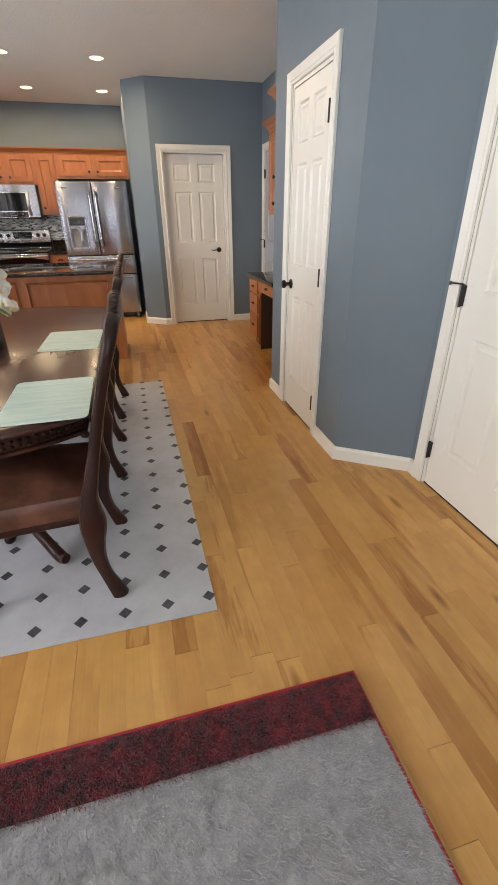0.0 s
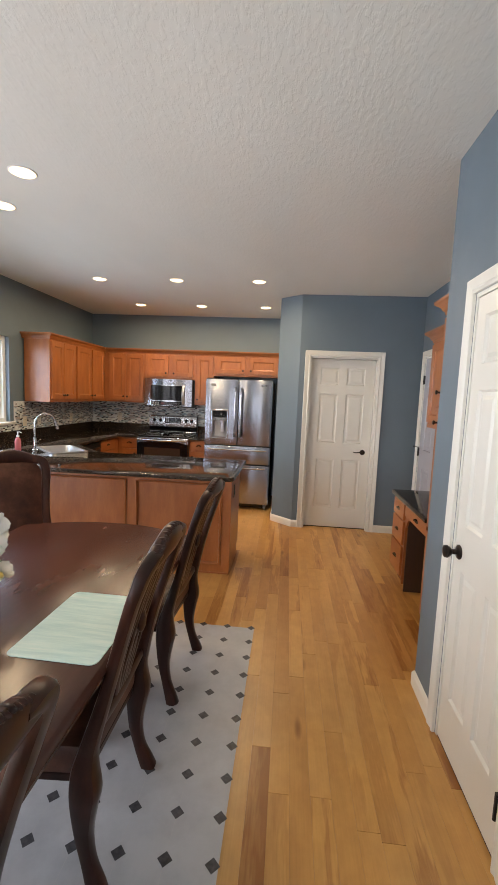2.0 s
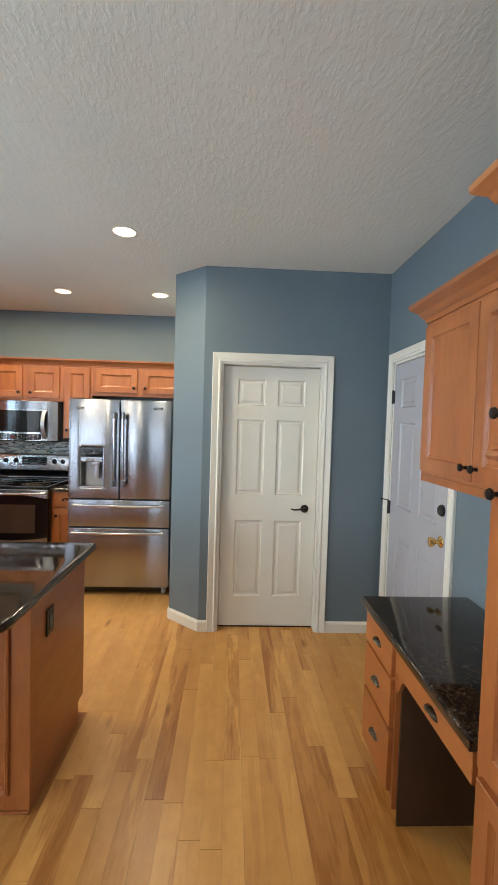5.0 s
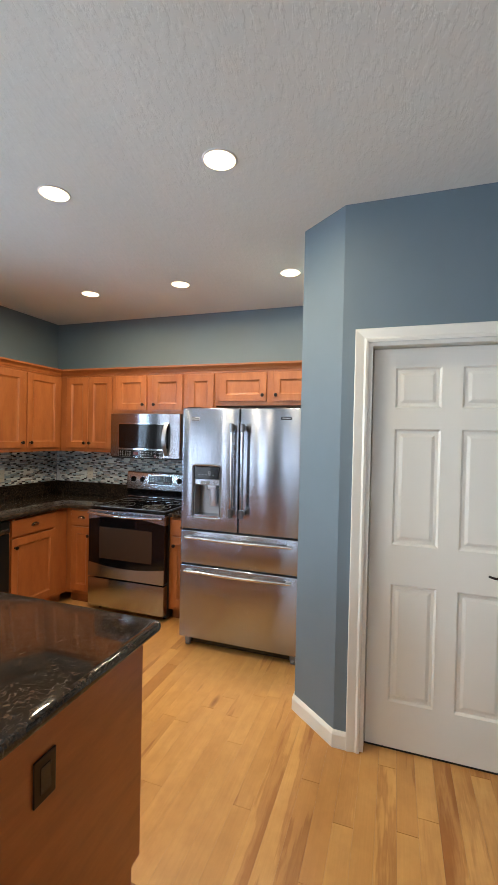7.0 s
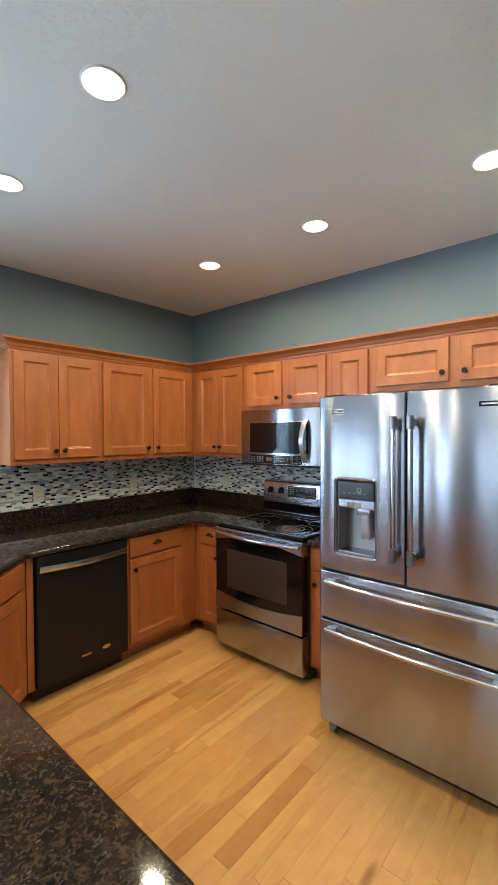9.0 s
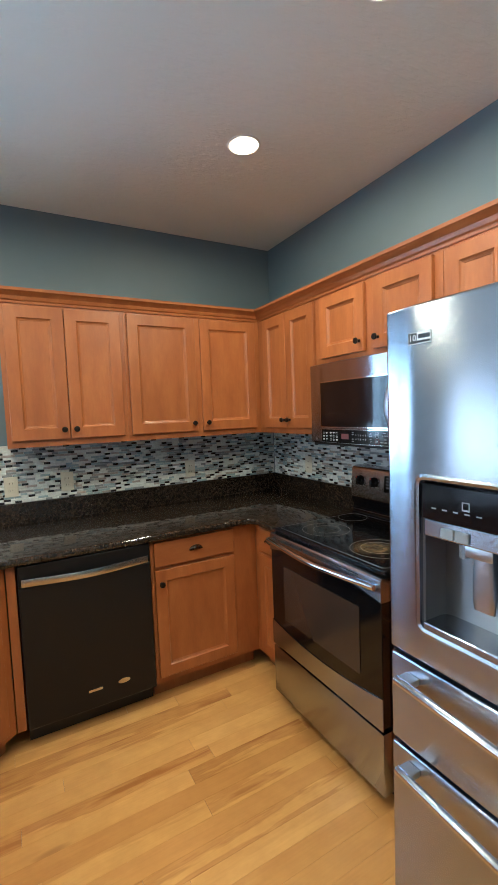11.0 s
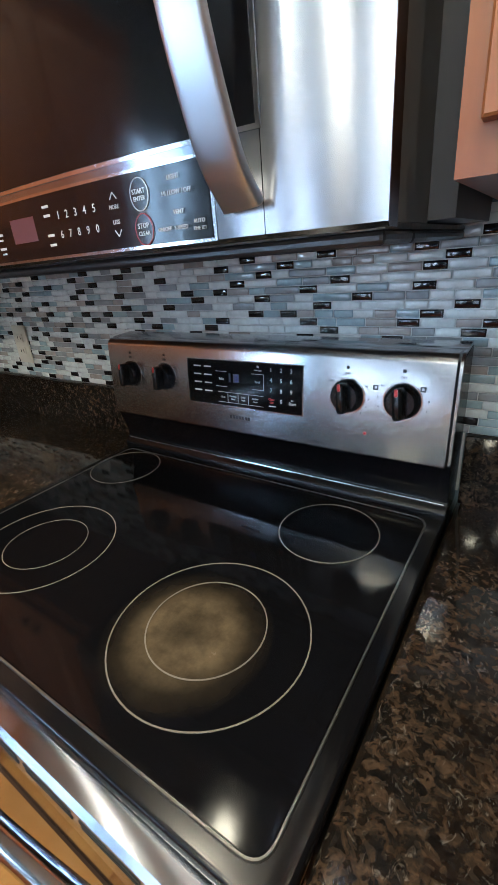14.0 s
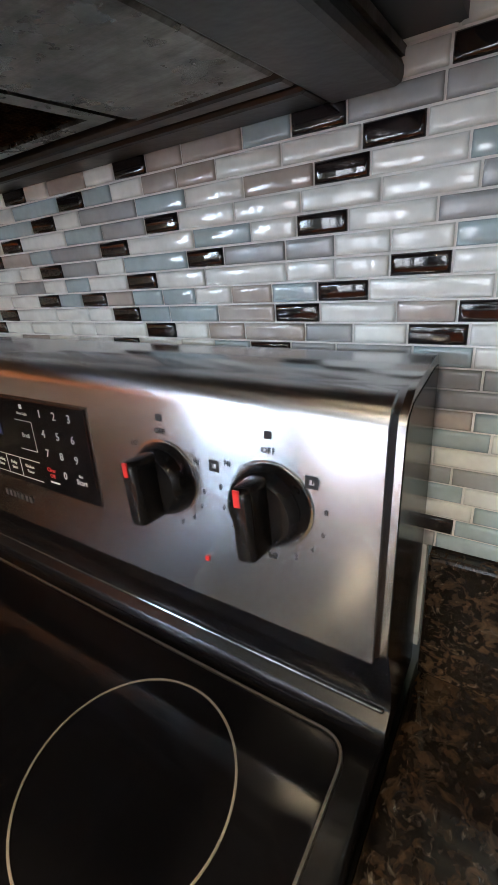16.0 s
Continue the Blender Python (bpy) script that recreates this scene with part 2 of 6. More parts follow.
def board_material(name, per_island):
    m = material(name, (0.5, 0.3, 0.13), 0.3)
    if per_island:
        rnd = m.node_tree.nodes.new("ShaderNodeNewGeometry").outputs["Random Per Island"]
    else:
        rnd = m.node_tree.nodes.new("ShaderNodeObjectInfo").outputs["Random"]
    mul = m.node_tree.nodes.new("ShaderNodeMath")
    mul.operation, mul.inputs[1].default_value = "MULTIPLY", 61.0
    link(m, rnd, mul.inputs[0])

    def shifted(scale):
        off = m.node_tree.nodes.new("ShaderNodeVectorMath")
        off.operation = "ADD"
        link(m, coords(m, scale, True), off.inputs[0])
        link(m, mul.outputs[0], off.inputs[1])
        return off.outputs[0]

    wn_ = node(m, "ShaderNodeTexWhiteNoise")
    wn_.noise_dimensions = "1D"
    link(m, mul.outputs[0], wn_.inputs["W"])
    tone = ramp(m, wn_.outputs["Value"], (0.0, (0.54, 0.276, 0.084)), (0.12, (0.595, 0.325, 0.104)), (0.45, (0.65, 0.370, 0.124)), (0.8, (0.615, 0.340, 0.109)), (0.93, (0.545, 0.284, 0.086)), (1.0, (0.475, 0.232, 0.067)))
    soft = noise_of(m, shifted((5, 1.1, 1)), 1.0, 3, 0.55)
    tone = mix(m, tone, ramp(m, soft, (0.3, (0.84, 0.78, 0.69)), (0.7, (1.06, 1.05, 1.04))), 0.8, "MULTIPLY")
    # cloudy cross figure
    cloud = noise_of(m, shifted((16, 11, 1)), 1.0, 3, 0.6)
    tone = mix(m, tone, ramp(m, cloud, (0.35, (0.88, 0.84, 0.77)), (0.65, (1.04, 1.04, 1.03))), 0.6, "MULTIPLY")
    # heartwood: broad brown streaks, in some of the boards
    pick = node(m, "ShaderNodeTexWhiteNoise")
    pick.noise_dimensions = "1D"
    add = m.node_tree.nodes.new("ShaderNodeMath")
    add.operation, add.inputs[1].default_value = "ADD", 7.3
    link(m, mul.outputs[0], add.inputs[0])
    link(m, add.outputs[0], pick.inputs["W"])
    heart = noise_of(m, shifted((8, 0.75, 1)), 1.0, 5, 0.6)
    heart = ramp(m, heart, (0.50, (0, 0, 0)), (0.535, (0.6, 0.6, 0.6)), (0.57, (0.4, 0.4, 0.4)), (0.63, (1, 1, 1)))
    heart = mix(m, heart, ramp(m, pick.outputs["Value"], (0.42, (0.06, 0.06, 0.06)), (0.8, (1, 1, 1))), 1.0, "MULTIPLY")
    tone = mix(m, tone, mix(m, tone, (0.57, 0.41, 0.28), 1.0, "MULTIPLY"), heart)
    knot = node(m, "ShaderNodeTexVoronoi", Scale=1.0)
    link(m, shifted((5.0, 1.3, 1)), knot.inputs["Vector"])
    spot = ramp(m, knot.outputs["Distance"], (0.0, (1, 1, 1)), (0.055, (0.6, 0.6, 0.6)), (0.11, (0, 0, 0)))
    tone = mix(m, tone, mix(m, tone, (0.40, 0.28, 0.20), 1.0, "MULTIPLY"), spot)
    grain = noise_of(m, shifted((150, 4, 1)), 1.0, 3, 0.6)
    tone = mix(m, tone, ramp(m, grain, (0.35, (0.88, 0.86, 0.82)), (0.65, (1.04, 1.04, 1.04))), 0.35, "MULTIPLY")
    link(m, tone, shader(m).inputs["Base Color"])
    wear = noise_of(m, coords(m, (1, 1, 1), True), 5, 4)
    rough_from(m, wear, 0.27, 0.35)
    shader(m).inputs["Specular IOR Level"].default_value = 0.5
    bump(m, grain, 0.05, 0.001)
    return m


M_BOARD = board_material("maple_floor_board", False)
M_BOARDS = board_material("maple_floor_boards", True)
M_SUBFLOOR = material("dark_board_joint", (0.20, 0.10, 0.04), 0.8)

# ---------------------------------------------------------------- building helpers


def part(name, bm, mat, parent=None, label="", smooth=False):
    me = bpy.data.meshes.new(name)
    bmesh.ops.recalc_face_normals(bm, faces=bm.faces)
    bm.to_mesh(me)
    bm.free()
    for m in mat if isinstance(mat, (list, tuple)) else [mat]:
        me.materials.append(m)
    if smooth:
        me.shade_smooth()
        try:
            me.set_sharp_from_angle(angle=radians(38))
        except AttributeError:
            pass
    ob = new(name, me)
    if parent is not None:
        ob.parent = parent
    if label:
        tagged(ob, label)
    return ob


def thing(name, m, label, category, group="", kind=""):
    e = new(name)
    e.empty_display_size = 0.1
    e.matrix_world = m
    return tagged(e, label, category, group, kind)


def box(x0, y0, z0, x1, y1, z1, bevel=0.0, seg=2, bm=None):
    """A block; bevel rounds its edges."""
    b = bmesh.new()
    bmesh.ops.create_cube(b, size=1)
    for v in b.verts:
        v.co = Vector(((x0 + x1) / 2 + v.co.x * (x1 - x0), (y0 + y1) / 2 + v.co.y * (y1 - y0), (z0 + z1) / 2 + v.co.z * (z1 - z0)))
    if bevel:
        bmesh.ops.bevel(b, geom=b.edges[:], offset=bevel, segments=seg, profile=0.5, affect="EDGES")
    if bm is None:
        return b
    return add_to(bm, b)


def add_to(bm, b, m=None):
    """Joins the mesh b to bm."""
    if m is not None:
        bmesh.ops.transform(b, matrix=m, verts=b.verts)
    me = bpy.data.meshes.new("tmp")
    b.to_mesh(me)
    b.free()
    bm.from_mesh(me)
    bpy.data.meshes.remove(me)
    return bm


def rod(p, q, r0, r1=None, seg=16, bm=None):
    """A round bar from p to q."""
    p, q = Vector(p), Vector(q)
    b = bmesh.new()
    bmesh.ops.create_cone(b, cap_ends=True, segments=seg, radius1=r0, radius2=r0 if r1 is None else r1, depth=(q - p).length)
    m = Matrix.Translation((p + q) / 2) @ (q - p).to_track_quat("Z", "Y").to_matrix().to_4x4()
    bmesh.ops.transform(b, matrix=m, verts=b.verts)
    return b if bm is None else add_to(bm, b)


def ball(c, r, scale=(1, 1, 1), bm=None, seg=12):
    b = bmesh.new()
    bmesh.ops.create_uvsphere(b, u_segments=seg, v_segments=max(6, seg // 2 + 1), radius=r)
    for v in b.verts:
        v.co = Vector((c[0] + v.co.x * scale[0], c[1] + v.co.y * scale[1], c[2] + v.co.z * scale[2]))
    return b if bm is None else add_to(bm, b)


def lathe(profile, seg=24, bm=None, m=None):
    """Turned about z: profile of (radius, z)."""
    b = bmesh.new()
    rings = [[b.verts.new((r * math.cos(2 * math.pi * k / seg), r * math.sin(2 * math.pi * k / seg), z)) for k in range(seg)] for r, z in profile]
    for a, c in zip(rings, rings[1:]):
        for k in range(seg):
            b.faces.new((a[k], a[(k + 1) % seg], c[(k + 1) % seg], c[k]))
    b.faces.new(rings[0][::-1])
    b.faces.new(rings[-1])
    if m is not None:
        bmesh.ops.transform(b, matrix=m, verts=b.verts)
    return b if bm is None else add_to(bm, b)


def smooth_line(points, steps=6):
    """Catmull-Rom through tuples of any length."""
    pts = [np.array(p, float) for p in points]
    pts = [2 * pts[0] - pts[1]] + pts + [2 * pts[-1] - pts[-2]]
    out = []
    for a, b, c, d in zip(pts, pts[1:], pts[2:], pts[3:]):
        for k in range(steps):
            t = k / steps
            out.append(0.5 * (2 * b + (c - a) * t + (2 * a - 5 * b + 4 * c - d) * t * t + (3 * b - a - 3 * c + d) * t ** 3))
    out.append(pts[-2])
    return out


def tube(points, seg=10, side=(0, 1, 0), power=1.0, steps=6, bm=None):
    """A bar along points (x, y, z, half width, half depth); the width lies along side. power below 1 squares the section."""
    line = smooth_line(points, steps) if steps else [np.array(p, float) for p in points]
    b = bmesh.new()
    rings = []
    for n, p in enumerate(line):
        ahead = Vector((line[min(n + 1, len(line) - 1)] - line[max(n - 1, 0)])[:3]).normalized()
        s = Vector(side)
        s = (s - ahead * s.dot(ahead)).normalized()
        d = ahead.cross(s)
        ring = []
        for k in range(seg):
            a = 2 * math.pi * (k + 0.5) / seg
            ca, sa = math.cos(a), math.sin(a)
            ca, sa = math.copysign(abs(ca) ** power, ca), math.copysign(abs(sa) ** power, sa)
            ring.append(b.verts.new(Vector(p[:3]) + s * (ca * p[3]) + d * (sa * p[4])))
        rings.append(ring)
    for a, c in zip(rings, rings[1:]):
        for k in range(seg):
            b.faces.new((a[k], a[(k + 1) % seg], c[(k + 1) % seg], c[k]))
    b.faces.new(rings[0][::-1])
    b.faces.new(rings[-1])
    return b if bm is None else add_to(bm, b)


def sweep(path, profile, up=(0, 0, 1), closed=False, bm=None):
    """Moulding with mitred corners: profile points (out, high), out to the right of the path, high along up."""
    up = Vector(up)
    pts = [Vector(p) for p in path]
    b = bmesh.new()
    rings = []
    n = len(pts)
    for k, p in enumerate(pts):
        a = pts[k - 1] if (k or closed) else None
        c = pts[(k + 1) % n] if (k < n - 1 or closed) else None
        dirs = [(p - a).normalized()] if a is not None else []
        dirs += [(c - p).normalized()] if c is not None else []
        rights = [d.cross(up).normalized() for d in dirs]
        r = rights[0] if len(rights) == 1 else (rights[0] + rights[1]).normalized()
        r = r / max(0.2, r.dot(rights[0]))
        rings.append([b.verts.new(p + r * o + up * h) for o, h in profile])
    pairs = list(zip(rings, rings[1:])) + ([(rings[-1], rings[0])] if closed else [])
    m = len(profile)
    for a, c in pairs:
        for k in range(m):
            b.faces.new((a[k], a[(k + 1) % m], c[(k + 1) % m], c[k]))
    if not closed:
        b.faces.new(rings[0][::-1])
        b.faces.new(rings[-1])
    return b if bm is None else add_to(bm, b)


def slab_with_openings(length, z0, z1, depth, openings, bm=None):
    """A wall along local x, its face at y 0 and its back at y depth, with openings (x0, x1, low, high) right through."""
    xs = sorted({0.0, length, *[v for o in openings for v in o[:2]]})
    zs = sorted({z0, z1, *[v for o in openings for v in o[2:]]})
    nx, nz = len(xs) - 1, len(zs) - 1
    b = bmesh.new()

    def solid(i, k):
        if not (0 <= i < nx and 0 <= k < nz):
            return False
        cx, cz = (xs[i] + xs[i + 1]) / 2, (zs[k] + zs[k + 1]) / 2
        return not any(o[0] < cx < o[1] and o[2] < cz < o[3] for o in openings)

    def quad(*pts):
        b.faces.new([b.verts.new(p) for p in pts])

    for i in range(nx):
        for k in range(nz):
            if not solid(i, k):
                continue
            x0, x1, a0, a1 = xs[i], xs[i + 1], zs[k], zs[k + 1]
            quad((x0, 0, a0), (x1, 0, a0), (x1, 0, a1), (x0, 0, a1))
            quad((x0, depth, a0), (x0, depth, a1), (x1, depth, a1), (x1, depth, a0))
            if not solid(i - 1, k):
                quad((x0, 0, a0), (x0, 0, a1), (x0, depth, a1), (x0, depth, a0))
            if not solid(i + 1, k):
                quad((x1, 0, a0), (x1, depth, a0), (x1, depth, a1), (x1, 0, a1))
            if not solid(i, k - 1):
                quad((x0, 0, a0), (x0, depth, a0), (x1, depth, a0), (x1, 0, a0))
            if not solid(i, k + 1):
                quad((x0, 0, a1), (x1, 0, a1), (x1, depth, a1), (x0, depth, a1))
    bmesh.ops.remove_doubles(b, verts=b.verts, dist=1e-5)
    return b if bm is None else add_to(bm, b)


def panelled(w, h, t, panels, steps, bm=None):
    """A door leaf: x 0..w, z 0..h, its face at y 0, thickness t; panels (x0, z0, x1, z1), each a nest of steps (inset, depth)."""
    xs = sorted({0.0, w, *[v for p in panels for v in (p[0], p[2])]})
    zs = sorted({0.0, h, *[v for p in panels for v in (p[1], p[3])]})
    b = bmesh.new()

    def quad(*pts):
        b.faces.new([b.verts.new(p) for p in pts])

    e = 0.002
    for i in range(len(xs) - 1):
        for k in range(len(zs) - 1):
            cx, cz = (xs[i] + xs[i + 1]) / 2, (zs[k] + zs[k + 1]) / 2
            if any(p[0] < cx < p[2] and p[1] < cz < p[3] for p in panels):
                continue
            x0, x1 = max(xs[i], e), min(xs[i + 1], w - e)
            z0, z1 = max(zs[k], e), min(zs[k + 1], h - e)
            quad((x0, 0, z0), (x1, 0, z0), (x1, 0, z1), (x0, 0, z1))
    rims = [(0, 0, e, e), (0, w, 0, 0)]
    outer = [(e, 0, e), (w - e, 0, e), (w - e, 0, h - e), (e, 0, h - e)]
    edge = [(0, e, 0), (w, e, 0), (w, e, h), (0, e, h)]
    back = [(0, t, 0), (w, t, 0), (w, t, h), (0, t, h)]
    for a, c in ((outer, edge), (edge, back)):
        for k in range(4):
            quad(a[k], a[(k + 1) % 4], c[(k + 1) % 4], c[k])
    quad(*back)
    for x0, z0, x1, z1 in panels:
        last = [(x0, 0, z0), (x1, 0, z0), (x1, 0, z1), (x0, 0, z1)]
        for inset, depth in steps:
            ring = [(x0 + inset, depth, z0 + inset), (x1 - inset, depth, z0 + inset), (x1 - inset, depth, z1 - inset), (x0 + inset, depth, z1 - inset)]
            for k in range(4):
                quad(last[k], last[(k + 1) % 4], ring[(k + 1) % 4], ring[k])
            last = ring
        quad(*last)
    bmesh.ops.remove_doubles(b, verts=b.verts, dist=1e-5)
    return b if bm is None else add_to(bm, b)


def outline_plate(loop, z0, z1, holes=(), bevel=0.0, seg=3):
    """A plate of that outline, with holes, from z0 to z1, its upper and lower outer edges rounded."""
    b = bmesh.new()
    edges = []
    for pts in (loop, *holes):
        vs = [b.verts.new((x, y, z1)) for x, y in pts]
        edges += [b.edges.new((vs[k], vs[(k + 1) % len(vs)])) for k in range(len(vs))]
    bmesh.ops.triangle_fill(b, use_beauty=True, use_dissolve=False, edges=edges)
    for f in b.faces:
        if f.normal.z < 0:
            f.normal_flip()
    made = bmesh.ops.extrude_face_region(b, geom=b.faces[:])
    for v in made["geom"]:
        if isinstance(v, bmesh.types.BMVert):
            v.co.z = z0
    bmesh.ops.recalc_face_normals(b, faces=b.faces)
    if bevel:
        sharp = [e for e in b.edges if len(e.link_faces) == 2 and abs(e.verts[0].co.z - e.verts[1].co.z) < 1e-6 and e.calc_face_angle(0) > 1]
        bmesh.ops.bevel(b, geom=sharp, offset=bevel, segments=seg, profile=0.5, affect="EDGES")
    return b


def rounded(points, radii, seg=6):
    """A closed outline with rounded corners."""
    out = []
    n = len(points)
    for k, (p, r) in enumerate(zip(points, radii)):
        p, a, c = Vector(p), Vector(points[k - 1]), Vector(points[(k + 1) % n])
        if not r:
            out.append(tuple(p))
            continue
        u, v = (a - p).normalized(), (c - p).normalized()
        s, e = p + u * r, p + v * r
        for i in range(seg + 1):
            t = i / seg
            q = s * (1 - t) ** 2 + p * 2 * t * (1 - t) + e * t * t
            out.append(tuple(q))
    return out


def lettering(text, size, mat, parent, m, name="printed_text", depth=0.0002):
    """Words in the built-in font as a flat mesh, centred, at the pose m in the parent's axes."""
    cu = bpy.data.curves.new("words", "FONT")
    cu.body, cu.size, cu.align_x, cu.align_y, cu.extrude, cu.resolution_u = text, size, "CENTER", "CENTER", depth, 2
    tmp = new("words", cu)
    me = bpy.data.meshes.new_from_object(tmp)
    bpy.data.objects.remove(tmp)
    bpy.data.curves.remove(cu)
    me.name = name
    me.materials.clear()
    me.materials.append(mat)
    ob = new(name, me)
    ob.parent = parent
    ob.matrix_basis = m
    return ob

# ---------------------------------------------------------------- setting
CEIL = 2.738


def wall(name, p, q, label, openings=(), top=CEIL, depth=0.12, low=0.0, mat=None):
    """A wall whose face runs from p to q, seen with p on the left."""
    p, q = Vector((*p, 0)), Vector((*q, 0))
    d = q - p
    ob = part(name, slab_with_openings(d.length, low, top, depth, list(openings)), mat or M_WALL)
    ob.matrix_world = Matrix.Translation(p) @ Matrix.Rotation(math.atan2(d.y, d.x), 4, "Z")
    return tagged(ob, label, "wall", kind="structure")


W_X, N_Y, E_X, P_Y = -2.885, 7.72, 1.744, 6.156
PANTRY = (0.49, 1.265)
BLUE = "blue-grey painted plaster wall"
wall("wall_west", (W_X, -4.0), (W_X, N_Y), BLUE + " with a window over the sink", [(4.0 - 1.5, 4.0 + 0.8, 0.55, 2.15), (4.0 + 1.4, 4.0 + 3.7, 0.05, 2.08), (4.0 + 4.47, 4.0 + 5.66, 1.15, 2.10)], depth=0.16)
wall("wall_north", (W_X - 0.16, N_Y), (0.11, N_Y), BLUE + " behind the kitchen cabinets")
wall("wall_pantry_side", (0.11, N_Y), (0.11, 6.372), BLUE + " beside the refrigerator")
wall("wall_pantry_diagonal", (0.11, 6.372), (0.36, P_Y), BLUE + " cut diagonally at the pantry corner", depth=0.05)
wall("wall_pantry_front", (0.36, P_Y), (E_X, P_Y), BLUE + " round the pantry door", [(PANTRY[0] - 0.36, PANTRY[1] - 0.36, -0.01, 2.045)])
wall("wall_east", (E_X, P_Y), (E_X, 3.367), BLUE + " round the grey entry door", [(P_Y - 6.03, P_Y - 5.16, -0.01, 2.06)])
wall("wall_closet_end", (E_X, 3.367), (1.148, 3.367), BLUE + " beside the tall cabinet")
wall("wall_closet", (1.028, 3.367), (1.028, 2.055), BLUE + " round the narrow closet door", [(3.367 - 3.03, 3.367 - 2.43, -0.01, 2.03)])
wall("wall_closet_diagonal", (1.028, 2.055), (1.392, 1.80), BLUE + " set at an angle between two doors", depth=0.05)
wall("wall_living_east", (1.392, 1.80), (1.392, -4.0), BLUE + " round a white door", [(0.115, 0.955, -0.01, 2.04)])
wall("wall_south", (1.392, -4.0), (W_X, -4.0), BLUE + " behind the living area", [(0.9, 3.3, 0.7, 2.3)], depth=0.16)

ceil_bm = box(W_X - 0.2, -4.2, CEIL, 2.0, N_Y + 0.2, CEIL + 0.12)
tagged(part("ceiling", ceil_bm, M_CEIL), "off-white ceiling with knockdown plaster texture", "ceiling", kind="structure")
tagged(part("ground", box(-60, -60, -0.6, 60, 60, -0.5), painted("pale_concrete", (0.4, 0.39, 0.36), 0.8)), "pale concrete ground outside the windows", "ground", kind="structure")

# base boards
BASE = [(0, 0), (0.014, 0), (0.014, 0.066), (0.009, 0.078), (0.004, 0.084), (0, 0.085)]


def baseboard(path):
    tagged(part("baseboard", sweep([(x, y, 0) for x, y in path], BASE), M_TRIM), "white painted wooden baseboard", "baseboard", kind="structure")


baseboard([(0.11, 6.86), (0.11, 6.372), (0.36, P_Y), (0.43, P_Y)])
baseboard([(1.325, P_Y), (E_X, P_Y), (E_X, 6.092)])
baseboard([(1.744, 5.098), (1.744, 4.95)])
baseboard([(1.20, 3.367), (1.028, 3.367), (1.028, 3.097)])
baseboard([(1.028, 2.364), (1.028, 2.055), (1.392, 1.80), (1.392, 1.748)])
baseboard([(1.392, 0.78), (1.392, -4.0), (W_X, -4.0), (W_X, 1.32)])
baseboard([(W_X, 3.78), (W_X, 4.60)])

# door casings: moulded boards round an opening, in the wall's own axes
CASING = [(0, 0), (0, 0.013), (0.012, 0.017), (0.022, 0.012), (0.045, 0.016), (0.062, 0.019), (0.066, 0.015), (0.066, 0)]


def casing(name, m, x0, x1, high, parent=None):
    b = sweep([(x0, 0, 0), (x0, 0, high), (x1, 0, high), (x1, 0, 0)][::-1], CASING, up=(0, -1, 0))
    ob = part(name, b, M_TRIM, parent)
    if parent is None:
        ob.matrix_world = m
    return ob


SIX = [(0.0, 0.0), (0.010, 0.010), (0.024, 0.010), (0.040, 0.004)]


def six_panels(w):
    s = 0.112 * w / 0.76
    m = 0.095 * w / 0.76
    pw = (w - 2 * s - m) / 2
    cols = [(s, s + pw), (s + pw + m, w - s)]
    rows = [(0.235, 0.83), (1.03, 1.61), (1.715, 1.915)]
    return [(a, z0, c, z1) for a, c in cols for z0, z1 in rows]


def hinge(parent, x, z, m=None, stop=False):
    b = box(x - 0.011, -0.006, z - 0.045, x + 0.011, 0.004, z + 0.045)
    rod((x, -0.009, z - 0.05), (x, -0.009, z + 0.05), 0.006, seg=10, bm=b)
    if stop:
        rod((x, -0.009, z + 0.05), (x - 0.04, -0.04, z + 0.052), 0.004, seg=8, bm=b)
        rod((x - 0.04, -0.04, z + 0.052), (x - 0.046, -0.046, z + 0.052), 0.009, seg=10, bm=b)
    return part("hinge", b, M_BLACKMATT, parent, "black steel hinge")


def lever(parent, x, z, sign):
    b = lathe([(0.031, 0), (0.031, 0.004), (0.026, 0.009), (0.011, 0.012), (0.010, 0.045), (0.012, 0.05)], 20, m=pose(x, 0, z, 90))
    tube([(x, -0.046, z, 0.008, 0.009), (x + sign * 0.04, -0.05, z + 0.003, 0.007, 0.008), (x + sign * 0.08, -0.048, z - 0.002, 0.006, 0.007), (x + sign * 0.112, -0.046, z + 0.004, 0.005, 0.006)], 10, (0, 0, 1), bm=b)
    return part("door_handle", b, M_BRONZE, parent, "oil-rubbed bronze lever handle", True)


def knob_round(parent, x, z, mat, label):
    b = lathe([(0.032, 0), (0.032, 0.004), (0.027, 0.009), (0.012, 0.013), (0.011, 0.032), (0.022, 0.042), (0.028, 0.053), (0.026, 0.064), (0.014, 0.069)], 20, m=pose(x, 0, z, 90))
    return part("door_handle", b, mat, parent, label, True)


